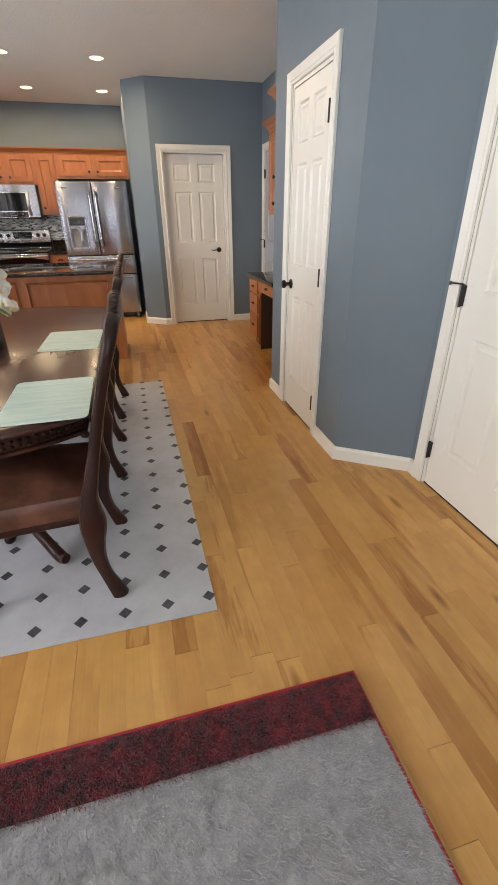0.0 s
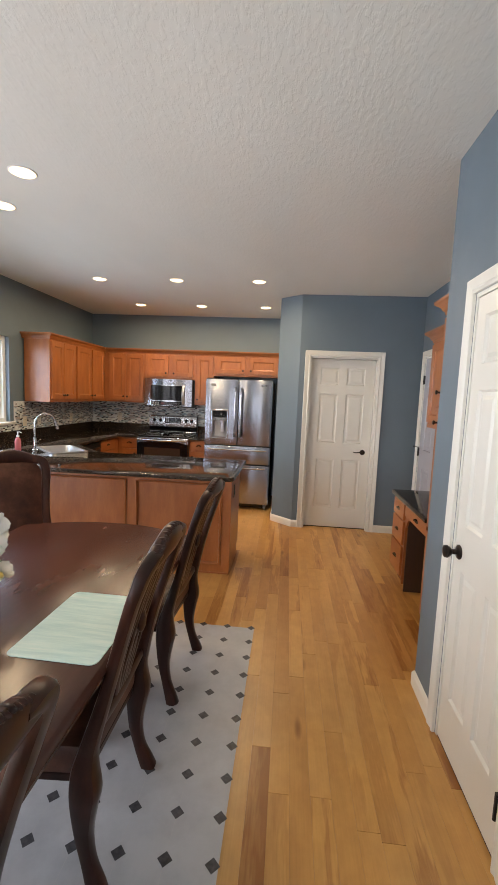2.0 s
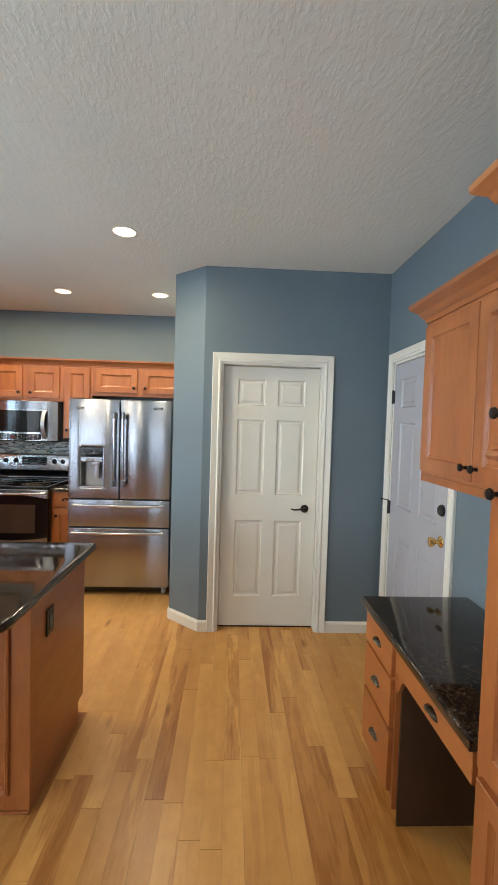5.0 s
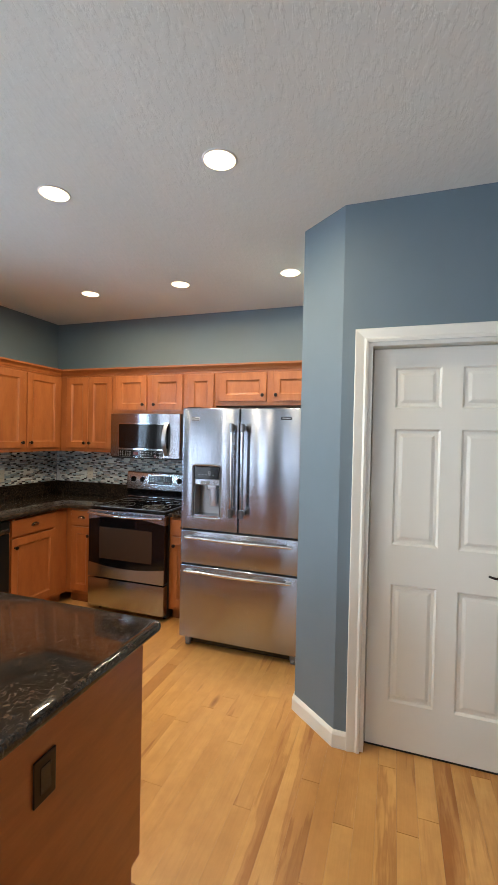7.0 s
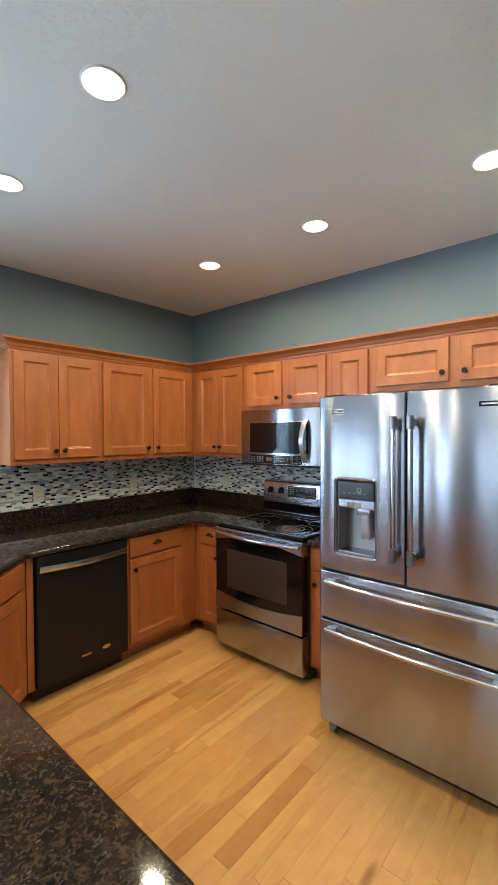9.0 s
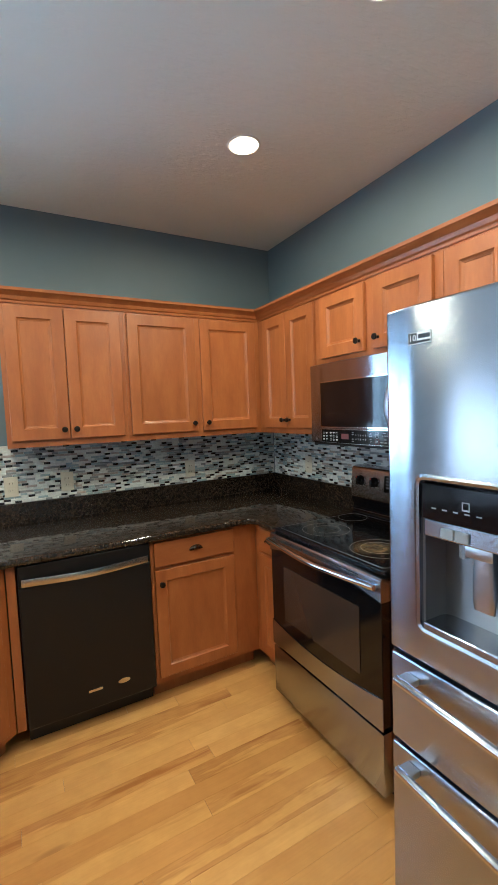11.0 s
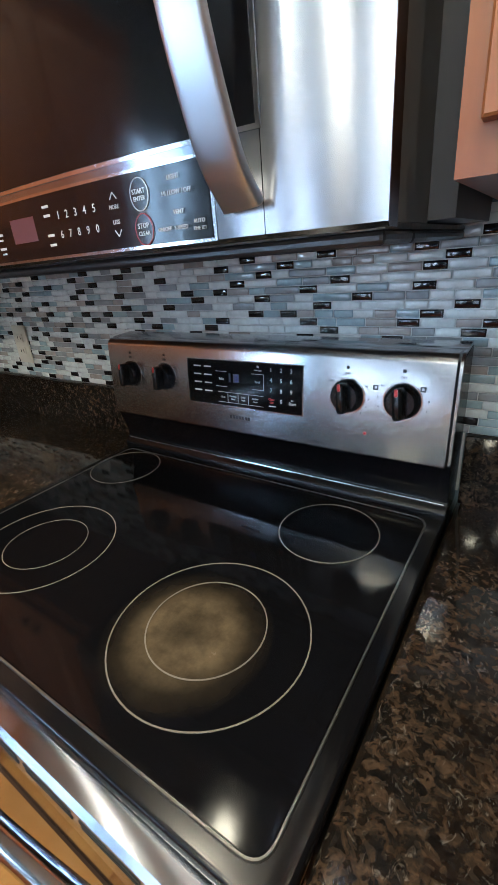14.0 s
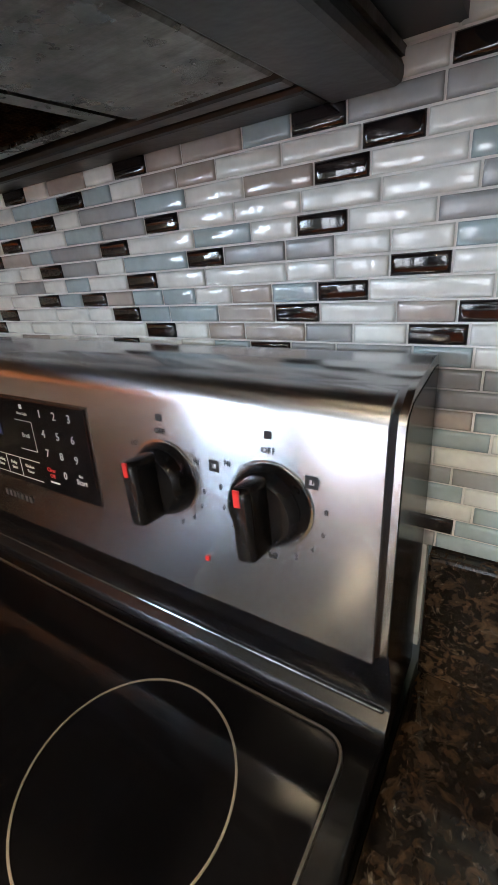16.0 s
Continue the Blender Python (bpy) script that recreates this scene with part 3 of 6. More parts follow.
def door(name, m, x0, x1, high, set_back, mat, label, hinges="", stop=()):
    """A hung six-panel door in an opening; m: the wall's pose (face at y 0). The leaf lies set_back behind the face."""
    d = thing(name, m, label, "door", kind="structure")
    casing("casing", None, x0, x1, high, d)
    w = x1 - x0
    j = box(x0 - 0.001, 0.002, 0, x0 + 0.018, 0.118, high - 0.018)
    box(x1 - 0.018, 0.002, 0, x1 + 0.001, 0.118, high - 0.018, bm=j)
    box(x0 - 0.001, 0.002, high - 0.018, x1 + 0.001, 0.118, high + 0.001, bm=j)
    s0 = set_back + 0.036
    box(x0 + 0.018, s0, 0, x0 + 0.03, s0 + 0.03, high - 0.018, bm=j)
    box(x1 - 0.03, s0, 0, x1 - 0.018, s0 + 0.03, high - 0.018, bm=j)
    box(x0 + 0.018, s0, high - 0.03, x1 - 0.018, s0 + 0.03, high - 0.018, bm=j)
    part("jamb", j, M_TRIM, d)
    lw = w - 0.042
    leaf = part("door_leaf", panelled(lw, high - 0.034, 0.035, six_panels(lw), SIX), mat, d)
    leaf.location = (x0 + 0.021, set_back, 0.012)
    for n, z in enumerate((0.215, 1.012, 1.81)):
        if hinges:
            hinge(d, x0 + 0.019 if hinges == "left" else x1 - 0.019, z, stop=n in stop)
    # shade of the gap under the leaf, set in as a dark strip
    part("gap_shade", box(x0 + 0.019, set_back + 0.004, 0.001, x1 - 0.019, set_back + 0.032, 0.011), M_DARK, d, "dark strip standing for the shade in the gap under the door")
    return d, leaf


d, leaf = door("door_pantry", pose(0, P_Y, 0), PANTRY[0], PANTRY[1], 2.045, 0.07, M_DOOR, "cream six-panel pantry door, closed, in a white casing")
lever(leaf, 0.62 + 0.028, 0.93, -1)
d, leaf = door("door_closet", pose(1.028, 3.367, 0, 0, 0, -90), 3.367 - 3.03, 3.367 - 2.43, 2.03, 0.004, M_DOOR, "narrow white six-panel closet door, closed", "right")
knob_round(leaf, 0.05, 0.905, M_BRONZE, "dark bronze round knob")
d, leaf = door("door_entry", pose(E_X, P_Y, 0, 0, 0, -90), P_Y - 6.03, P_Y - 5.16, 2.06, 0.004, M_GREYDOOR, "grey six-panel entry door, closed, in a white casing", "left", (1,))
knob_round(leaf, 0.77, 0.955, M_BRASS, "polished brass knob")
part("deadbolt", lathe([(0.033, 0), (0.033, 0.008), (0.024, 0.02), (0.012, 0.024)], 20, m=pose(0.77, 0, 1.13, 90)), M_BLACKMATT, leaf, "black deadbolt", True)
d, leaf = door("door_living", pose(1.392, 1.80, 0, 0, 0, -90), 0.115, 0.955, 2.04, 0.004, M_DOOR, "white six-panel door, closed, beside the angled wall", "left", (1,))

# windows
def window(name, m, x0, x1, z0, z1, depth, label, sashes):
    w = thing(name, m, label, "window", kind="structure")
    f = 0.045
    b = slab_with_openings(x1 - x0, 0, z1 - z0, 0.06, [(f, x1 - x0 - f, f, z1 - z0 - f)])
    o = part("window_frame", b, M_WHITEPLASTIC, w)
    o.location = (x0, depth - 0.075, z0)
    step = (x1 - x0 - 2 * f) / sashes
    for n in range(sashes):
        a = x0 + f + n * step
        b = slab_with_openings(step, 0, z1 - z0 - 2 * f, 0.03, [(0.035, step - 0.035, 0.035, z1 - z0 - 2 * f - 0.035)])
        s = part("sash", b, M_WHITEPLASTIC, w)
        s.location = (a, depth - 0.06 + 0.012 * n, z0 + f)
        p = part("pane", box(0.03, 0.012, 0.03, step - 0.03, 0.018, z1 - z0 - 2 * f - 0.03), M_GLASS, s)
        p.visible_shadow = False
    return w


WEST = pose(W_X, -4.0, 0, 0, 0, 90)
w1 = window("window_kitchen", WEST, 8.47, 9.66, 1.15, 2.10, 0.12, "white vinyl sliding window over the kitchen sink", 2)
part("window_sill", box(8.43, -0.035, 1.126, 9.72, 0.05, 1.152, 0.004), M_TRIM, w1)
window("window_glass_door", WEST, 5.4, 7.7, 0.05, 2.08, 0.12, "white sliding glass door to the yard", 2)
# added window, never in view, for the living-side fill lamp
window("window_living_added", WEST, 2.5, 4.8, 0.55, 2.15, 0.12, "unseen white window added on the side of the living area for light", 2)
window("window_south", pose(1.392, -4.0, 0, 0, 0, 180), 0.9, 3.3, 0.7, 2.3, 0.12, "white window of the living area", 2)

# recessed ceiling lamps
CANS = [(-1.828, 5.645), (-0.985, 5.645), (-0.110, 5.645), (-1.828, 6.94), (-0.982, 6.94), (-0.110, 6.94), (-1.278, 3.46), (-1.68, 3.875)]


def can_lamp(x, y):
    t = thing("recessed_lamp", pose(x, y, CEIL), "lit recessed ceiling lamp with a white trim ring", "ceiling lamp", "recessed lamps in the ceiling")
    ring = lathe([(0.066, -0.001), (0.068, -0.005), (0.074, -0.003), (0.076, 0.0), (0.070, 0.0)], 32)
    part("trim_ring", ring, M_WHITEPLASTIC, t, smooth=True)
    part("lens", lathe([(0.001, -0.012), (0.045, -0.0105), (0.067, -0.003), (0.067, -0.001), (0.001, -0.001)], 32), M_LENS, t, "glowing warm lens", True)
    lamp = new("can_light", bpy.data.lights.new("can_light", "AREA"))
    lamp.data.shape, lamp.data.size = "DISK", 0.13
    lamp.data.energy, lamp.data.color, lamp.data.spread = 13, WARM, radians(176)
    lamp.matrix_world = look((x, y, CEIL - 0.016), (x, y + 0.0001, 0))
    return t


for x, y in CANS:
    can_lamp(x, y)

# ---------------------------------------------------------------- kitchen cabinets
SHAKER = [(0.0, 0.0), (0.002, 0.002), (0.004, 0.005), (0.010, 0.0085), (0.013, 0.0085), (0.016, 0.0105)]


def shaker_door(parent, x0, z0, x1, z1, rail=0.058, name="door", y=-0.019):
    o = part(name, panelled(x1 - x0, z1 - z0, 0.018, [(rail, rail, x1 - x0 - rail, z1 - z0 - rail)], SHAKER), M_MAPLE, parent)
    o.location = (x0, y, z0)
    return o


def drawer_front(parent, x0, z0, x1, z1, y=-0.019):
    o = part("drawer", panelled(x1 - x0, z1 - z0, 0.018, [], SHAKER), M_MAPLE_X, parent)
    o.location = (x0, y, z0)
    return o


def knob(parent, x, z):
    b = lathe([(0.008, 0), (0.006, 0.004), (0.006, 0.012), (0.013, 0.018), (0.0155, 0.023), (0.013, 0.028), (0.005, 0.0295)], 16, m=pose(x, 0, z, 90))
    return part("knob", b, M_BRONZE, parent, "dark bronze knob", True)


def cup_pull(parent, x, z):
    """A half-round cup handle."""
    b = bmesh.new()
    rings = []
    for i in range(9):
        a = math.pi * i / 8
        ring = []
        for k in range(6):
            c = math.pi / 2 * k / 5
            r = 0.040
            ring.append(b.verts.new((x + r * math.cos(a) * (0.35 + 0.65 * math.cos(c) ** 0.6), -0.024 * math.sin(c) ** 0.8 * (0.35 + 0.65 * math.sin(a)), z - 0.010 + 0.026 * math.sin(a) * (1 - 0.35 * math.sin(c)))))
        rings.append(ring)
    for p, q in zip(rings, rings[1:]):
        for k in range(5):
            b.faces.new((p[k], p[k + 1], q[k + 1], q[k]))
    bmesh.ops.solidify(b, geom=b.faces[:], thickness=0.002)
    return part("cup_pull", b, M_BRONZE_LIT, parent, "bronze cup pull", True)


# lit copy of the bronze: the pulls' highlight is put into a lighter colour
M_BRONZE_LIT = material("lit_bronze_pull", (0.26, 0.22, 0.18), 0.24, 0.95)


def cabinet(name, m, label, w, depth, z0, z1, toe=0.0, group="", low=None):
    c = thing(name, m, label, "cabinet", group)
    b = box(0.0005, 0, z0, w - 0.0005, depth, low or z1)
    if low:
        box(0.0005, 0, low, w - 0.0005, 0.02, z1, bm=b)
    part("body", b, M_MAPLE, c)
    if toe:
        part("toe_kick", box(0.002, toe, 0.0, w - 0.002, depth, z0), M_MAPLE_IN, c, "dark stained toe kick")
    return c


UP0, UP1, UPD = 1.385, 2.13, 0.315
NUP = 7.405
WUP = -2.55
UPPER = "honey maple wall cabinet with recessed-panel doors"


def upper(m, w, doors, z0=UP0, depth=UPD, label=UPPER):
    """doors: (x0, x1, side of the knob)."""
    c = cabinet("wall_cabinet", m, label, w, depth, z0, UP1, group="wall cabinets of the kitchen")
    for x0, x1, side in doors:
        d = shaker_door(c, x0, z0 + 0.035, x1, UP1 - 0.025)
        k = (x1 - x0) - 0.028 if side == "r" else 0.028
        knob(d, k, 0.05)
    return c


# west run, seen with the south end on the left
def on_west(face, y):
    return pose(face, y, 0, 0, 0, 90)


upper(on_west(WUP, 5.905), 0.615, [(0.022, 0.300, "r"), (0.304, 0.592, "l")])
upper(on_west(WUP, 6.52), 0.90, [(0.018, 0.425, "r"), (0.462, 0.848, "l")], depth=0.325)
# north run
upper(pose(-2.545, NUP, 0), 0.645, [(0.083, 0.338, "r"), (0.342, 0.612, "l")], label="honey maple corner wall cabinet with two narrow doors")
upper(pose(-1.90, NUP, 0), 0.753, [(0.022, 0.343, "r"), (0.405, 0.715, "l")], z0=1.755, label="short honey maple wall cabinet over the microwave")
upper(pose(-1.147, NUP, 0), 0.287, [(0.018, 0.266, "l")], label="narrow honey maple wall cabinet beside the refrigerator")
upper(pose(-0.86, NUP, 0), 0.968, [(0.036, 0.456, "r"), (0.515, 0.935, "l")], z0=1.83, label="wide honey maple wall cabinet over the refrigerator")

# crown over the wall cabinets
CROWN = [(-0.004, 0), (0.006, 0), (0.008, 0.012), (0.014, 0.018), (0.020, 0.034), (0.036, 0.050), (0.044, 0.056), (0.046, 0.070), (-0.004, 0.070)]
tagged(part("crown_moulding", sweep([(W_X, 5.905, 2.118), (WUP, 5.905, 2.118), (WUP, NUP, 2.118), (0.108, NUP, 2.118)], CROWN), M_MAPLE_X), "honey maple crown moulding along the wall cabinets", "moulding", kind="structure")

# base cabinets
BASE_TOP, TOE = 0.88, 0.10
WB, NB = -2.222, 7.145
BASECAB = "honey maple base cabinet with a drawer and a recessed-panel door"


def base(m, w, x0, x1, side, depth=0.57, label=BASECAB, drawer=True):
    c = cabinet("base_cabinet", m, label, w, depth, TOE, BASE_TOP, 0.07, "base cabinets of the kitchen")
    top = 0.725 if drawer else 0.86
    if drawer:
        d = drawer_front(c, x0, 0.735, x1, 0.865)
        cup_pull(d, (x1 - x0) / 2, 0.068)
    d = shaker_door(c, x0, TOE + 0.035, x1, top - 0.01)
    knob(d, (x1 - x0) - 0.03 if side == "r" else 0.03, top - TOE - 0.115)
    return c


base(on_west(WB, 6.512), 0.633, 0.018, 0.478, "l", 0.66)
base(pose(WB, NB, 0), 0.312, 0.066, 0.295, "r", label="narrow honey maple base cabinet beside the range")
base(pose(-1.150, NB, 0), 0.285, 0.025, 0.262, "l", label="narrow honey maple base cabinet between range and refrigerator")

# corner cabinet under the sink, set across the corner
_w = math.hypot(5.855 - 5.265, 2.222 - 1.655)
SINKM = Matrix.Translation((-2.222, 5.855, 0)) @ Matrix.Rotation(math.atan2(5.265 - 5.855, -1.655 + 2.222), 4, "Z") @ Matrix.Translation((_w, 0, 0)) @ Matrix.Rotation(math.pi, 4, "Z")
c = cabinet("base_cabinet", SINKM, "honey maple sink cabinet set across the corner", _w, 0.42, TOE, BASE_TOP, 0.07, "base cabinets of the kitchen", 0.69)
d = drawer_front(c, 0.05, 0.735, _w - 0.05, 0.865)
d = shaker_door(c, 0.05, TOE + 0.035, _w / 2 - 0.003, 0.715)
knob(d, _w / 2 - 0.09, 0.52)
d = shaker_door(c, _w / 2 + 0.003, TOE + 0.035, _w - 0.05, 0.715)
knob(d, 0.03, 0.52)
tagged(part("filler_panel", box(-2.86, 5.86, TOE, WB, 5.897, BASE_TOP), M_MAPLE), "honey maple filler strip beside the dishwasher", "panel", kind="structure")

# peninsula: cabinets with a panelled back towards the table and a plain end
PEN_Y0, PEN_Y1, PEN_X1 = 4.635, 5.245, -0.19
pen = thing("peninsula", pose(0, 0, 0), "honey maple peninsula with a panelled back", "peninsula")
part("body", box(-2.86, PEN_Y0 + 0.02, 0.0, -1.62, PEN_Y1 - 0.02, 0.69, bm=box(-1.62, PEN_Y0 + 0.02, 0.0, PEN_X1 - 0.018, PEN_Y1 - 0.02, BASE_TOP)), M_MAPLE, pen)
part("end_panel", outline_plate([(0.0196, 0), (PEN_Y1 - 0.075 - PEN_Y0, 0), (PEN_Y1 - 0.075 - PEN_Y0, TOE), (PEN_Y1 - PEN_Y0, TOE), (PEN_Y1 - PEN_Y0, BASE_TOP), (0.0196, BASE_TOP)], 0, 0.018), M_MAPLE_X, pen).matrix_basis = Matrix.Translation((PEN_X1 - 0.018, PEN_Y0, 0)) @ Matrix(((0, 0, 1, 0), (1, 0, 0, 0), (0, 1, 0, 0), (0, 0, 0, 1)))
back_w = 2.86 - 0.19
o = part("back_panel", panelled(back_w, BASE_TOP, 0.019, [(2.86 - a, 0.075, 2.86 - c, 0.80) for a, c in ((2.62, 1.985), (1.885, 1.115), (1.040, 0.268))], [(0, 0), (0.003, 0.004), (0.005, -0.011), (0.013, -0.014), (0.022, -0.004), (0.026, 0.016)]), M_MAPLE, pen)
o.location = (-2.86, PEN_Y0, 0)
part("base_shoe", box(-2.86, PEN_Y0 - 0.011, 0, PEN_X1 + 0.001, PEN_Y0 - 0.0005, 0.014, 0.003), M_MAPLE_X, pen)
for a in (-1.62, -0.92):
    pd_ = shaker_door(pen, 0, TOE + 0.035, 0.6, 0.86)
    pd_.matrix_basis = pose(a + 0.65, PEN_Y1 + 0.001, TOE + 0.035, 0, 0, 180)
part("front_frame", box(-1.65, PEN_Y1 - 0.02, TOE, PEN_X1 - 0.018, PEN_Y1 - 0.018, BASE_TOP), M_MAPLE, pen)
ol = thing("outlet", pose(PEN_X1 + 0.001, 4.803, 0.71, 0, 0, 90), "dark brown outlet plate on the end of the peninsula", "outlet")
part("plate", box(-0.036, -0.006, -0.058, 0.036, 0, 0.058, 0.003), M_BRONZE, ol)
part("socket", box(-0.017, -0.008, -0.034, 0.017, -0.005, 0.034, 0.002), M_BLACK, ol)

# granite
TOP0, TOP1 = 0.882, 0.917
loop = rounded(
    [(-0.135, 4.305), (-0.135, 5.288), (-1.632, 5.288), (-2.175, 5.835), (-2.175, 7.10), (-1.9055, 7.10), (-1.9055, 7.715), (-2.883, 7.715), (-2.883, 4.305)],
    [0.09, 0.03, 0.05, 0.05, 0.06, 0.012, 0, 0, 0],
)
SINK_C, SINK_T = Vector((-2.09, 5.335)), math.atan2(-1, 1)


def sink_loop(half_l, half_w, r):
    out = []
    for x, y in rounded([(-half_l, -half_w), (half_l, -half_w), (half_l, half_w), (-half_l, half_w)], [r] * 4, 5):
        out.append((SINK_C.x + x * math.cos(SINK_T) - y * math.sin(SINK_T), SINK_C.y + x * math.sin(SINK_T) + y * math.cos(SINK_T)))
    return out


g = part("countertop", outline_plate(loop, TOP0, TOP1, [sink_loop(0.268, 0.165, 0.06)[::-1]], 0.012), M_GRANITE, smooth=True)
tagged(g, "dark brown polished granite countertop running round the kitchen onto the peninsula", "countertop")
g = part("countertop", outline_plate(rounded([(-1.1495, 7.10), (-0.862, 7.10), (-0.862, 7.715), (-1.1495, 7.715)], [0.012, 0.012, 0, 0]), TOP0, TOP1, (), 0.012), M_GRANITE, smooth=True)
tagged(g, "short dark granite countertop between range and refrigerator", "countertop")
SPL = 1.045
b = box(W_X + 0.001, 4.305, TOP1 - 0.001, W_X + 0.021, 7.716, SPL, 0.003)
tagged(part("granite_upstand", b, M_GRANITE), "dark granite upstand along the wall under the tiles", "upstand", kind="structure")
b = box(W_X + 0.0215, N_Y - 0.022, TOP1 - 0.001, -1.912, N_Y - 0.002, SPL, 0.003)
tagged(part("granite_upstand", b, M_GRANITE), "dark granite upstand along the wall under the tiles", "upstand", kind="structure")
b = box(-1.146, N_Y - 0.022, TOP1 - 0.001, -0.862, N_Y - 0.002, SPL, 0.003)
tagged(part("granite_upstand", b, M_GRANITE), "dark granite upstand beside the range", "upstand", kind="structure")

# sink and faucet
sk = thing("sink", Matrix.Translation((SINK_C.x, SINK_C.y, TOP1)) @ Matrix.Rotation(SINK_T, 4, "Z"), "stainless steel drop-in sink set across the corner", "sink")


def rect(l, w, r):
    return rounded([(-l, -w), (l, -w), (l, w), (-l, w)], [r] * 4, 5)


b = bmesh.new()
rings = [[b.verts.new((x, y, z)) for x, y in rect(l, w, r)] for l, w, r, z in ((0.292, 0.189, 0.07, 0.0008), (0.290, 0.187, 0.07, 0.006), (0.265, 0.162, 0.06, 0.006), (0.258, 0.156, 0.06, -0.01), (0.240, 0.138, 0.07, -0.17), (0.19, 0.10, 0.06, -0.19), (0.03, 0.03, 0.02, -0.195))]
for p, q in zip(rings, rings[1:]):
    for k in range(len(p)):
        b.faces.new((p[k], p[(k + 1) % len(p)], q[(k + 1) % len(p)], q[k]))
b.faces.new(rings[-1])
part("basin", b, material("satin_sink_steel", (0.5, 0.5, 0.5), 0.38, 1.0), sk, smooth=True)
fc = thing("faucet", pose(-2.275, 5.150, TOP1, 0, 0, 45), "high-arc chrome kitchen faucet with a pull-down head", "faucet")
part("body", lathe([(0.028, 0), (0.028, 0.008), (0.021, 0.014), (0.020, 0.10), (0.016, 0.12), (0.013, 0.13)], 20), M_CHROME, fc, smooth=True)
part("spout", tube([(0, 0, 0.12, 0.0125, 0.0125), (0, 0, 0.24, 0.012, 0.012), (0.02, 0, 0.325, 0.012, 0.012), (0.09, 0, 0.375, 0.012, 0.012), (0.165, 0, 0.345, 0.012, 0.012), (0.195, 0, 0.29, 0.012, 0.012)], 12), M_CHROME, fc, smooth=True)
part("spray_head", rod((0.193, 0, 0.295), (0.215, 0, 0.215), 0.015, 0.019, 16), M_CHROME, fc, smooth=True)
part("lever", tube([(0.0, -0.02, 0.075, 0.007, 0.007), (0.01, -0.05, 0.085, 0.006, 0.006), (0.03, -0.085, 0.12, 0.005, 0.005)], 8, (1, 0, 0)), M_CHROME, fc, smooth=True)
sp = thing("soap_bottle", pose(-2.39, 5.05, TOP1), "pink liquid soap bottle with a white pump beside the faucet", "soap bottle")
M_SOAP = material("pink_soap", (0.55, 0.16, 0.17), 0.2)
part("bottle", lathe([(0.026, 0), (0.029, 0.006), (0.029, 0.10), (0.022, 0.125), (0.011, 0.135), (0.011, 0.142)], 18), M_SOAP, sp, smooth=True)
b = lathe([(0.013, 0.142), (0.013, 0.157), (0.005, 0.16), (0.005, 0.185), (0.009, 0.187), (0.009, 0.194)], 14)
tube([(0, 0, 0.19, 0.005, 0.004), (0.02, 0.0, 0.192, 0.005, 0.004), (0.038, 0, 0.186, 0.004, 0.003)], 8, bm=b)
part("pump", b, M_WHITEPLASTIC, sp, "white pump", True)

# dishwasher
dw = thing("dishwasher", on_west(WB - 0.002, 5.9), "black dishwasher with a steel bar handle", "dishwasher")
part("body", box(0.004, 0.02, 0.10, 0.606, 0.57, 0.876), M_BLACKMATT, dw)
part("door", box(0.006, -0.028, 0.105, 0.604, 0.019, 0.775, 0.006), M_DW, dw)
part("control_panel", box(0.006, -0.030, 0.779, 0.604, 0.019, 0.874, 0.006), M_DW, dw)
part("handle", tube([(0.020, -0.038, 0.800, 0.004, 0.018), (0.3, -0.068, 0.796, 0.004, 0.018), (0.590, -0.038, 0.800, 0.004, 0.018)], 8, (0, 1, 0), 0.5), M_NICKEL, dw, "brushed steel bow handle", True)
part("toe_panel", box(0.006, 0.06, 0.002, 0.604, 0.08, 0.10), M_BLACKMATT, dw)
part("emblem", lathe([(0.001, 0), (0.03, 0.0), (0.03, 0.002), (0.001, 0.002)], 20, m=pose(0.44, -0.0275, 0.20, 90) @ Matrix.Diagonal((1, 0.42, 1, 1))), M_NICKEL, dw)
part("emblem", box(0.27, -0.0295, 0.192, 0.335, -0.0275, 0.204), M_NICKEL, dw)

# outlets in the tiles
def outlet(m, label="almond duplex outlet plate in the tiled wall"):
    t = thing("outlet", m, label, "outlet", "outlets in the tiled wall")
    part("plate", box(-0.036, -0.006, -0.058, 0.036, 0, 0.058, 0.003), M_PLATE, t)
    for z in (-0.02, 0.02):
        b = box(-0.016, -0.0085, z - 0.013, 0.016, -0.005, z + 0.013, 0.003)
        s = part("socket", b, M_PLATE, t)
        sl = box(-0.008, -0.0092, z - 0.004, -0.006, -0.008, z + 0.005)
        box(0.006, -0.0092, z - 0.004, 0.008, -0.008, z + 0.005, bm=sl)
        part("slot", sl, M_DARK, s)


for y in (5.905, 6.205, 7.005):
    outlet(on_west(W_X + 0.0145, y) @ pose(0, 0, 1.145))
outlet(pose(-2.424, N_Y - 0.0145, 1.148))

# ---------------------------------------------------------------- refrigerator
fr = thing("refrigerator", pose(-0.860, 6.784, 0), "stainless steel french-door refrigerator with two freezer drawers", "refrigerator")
FW = 0.902
part("body", box(0.004, 0.104, 0.055, FW - 0.004, 0.86, 1.752, 0.004), M_STEEL_DARK, fr, "dark grey side panels")
part("base_grille", box(0.03, 0.07, 0.02, FW - 0.03, 0.12, 0.072), M_BLACK, fr)
for x in (0.05, FW - 0.05):
    part("roller", rod((x - 0.014, 0.06, 0.021), (x + 0.014, 0.06, 0.021), 0.02, seg=14, bm=box(x - 0.02, 0.045, 0.03, x + 0.02, 0.075, 0.062)), M_GREYPLASTIC, fr)
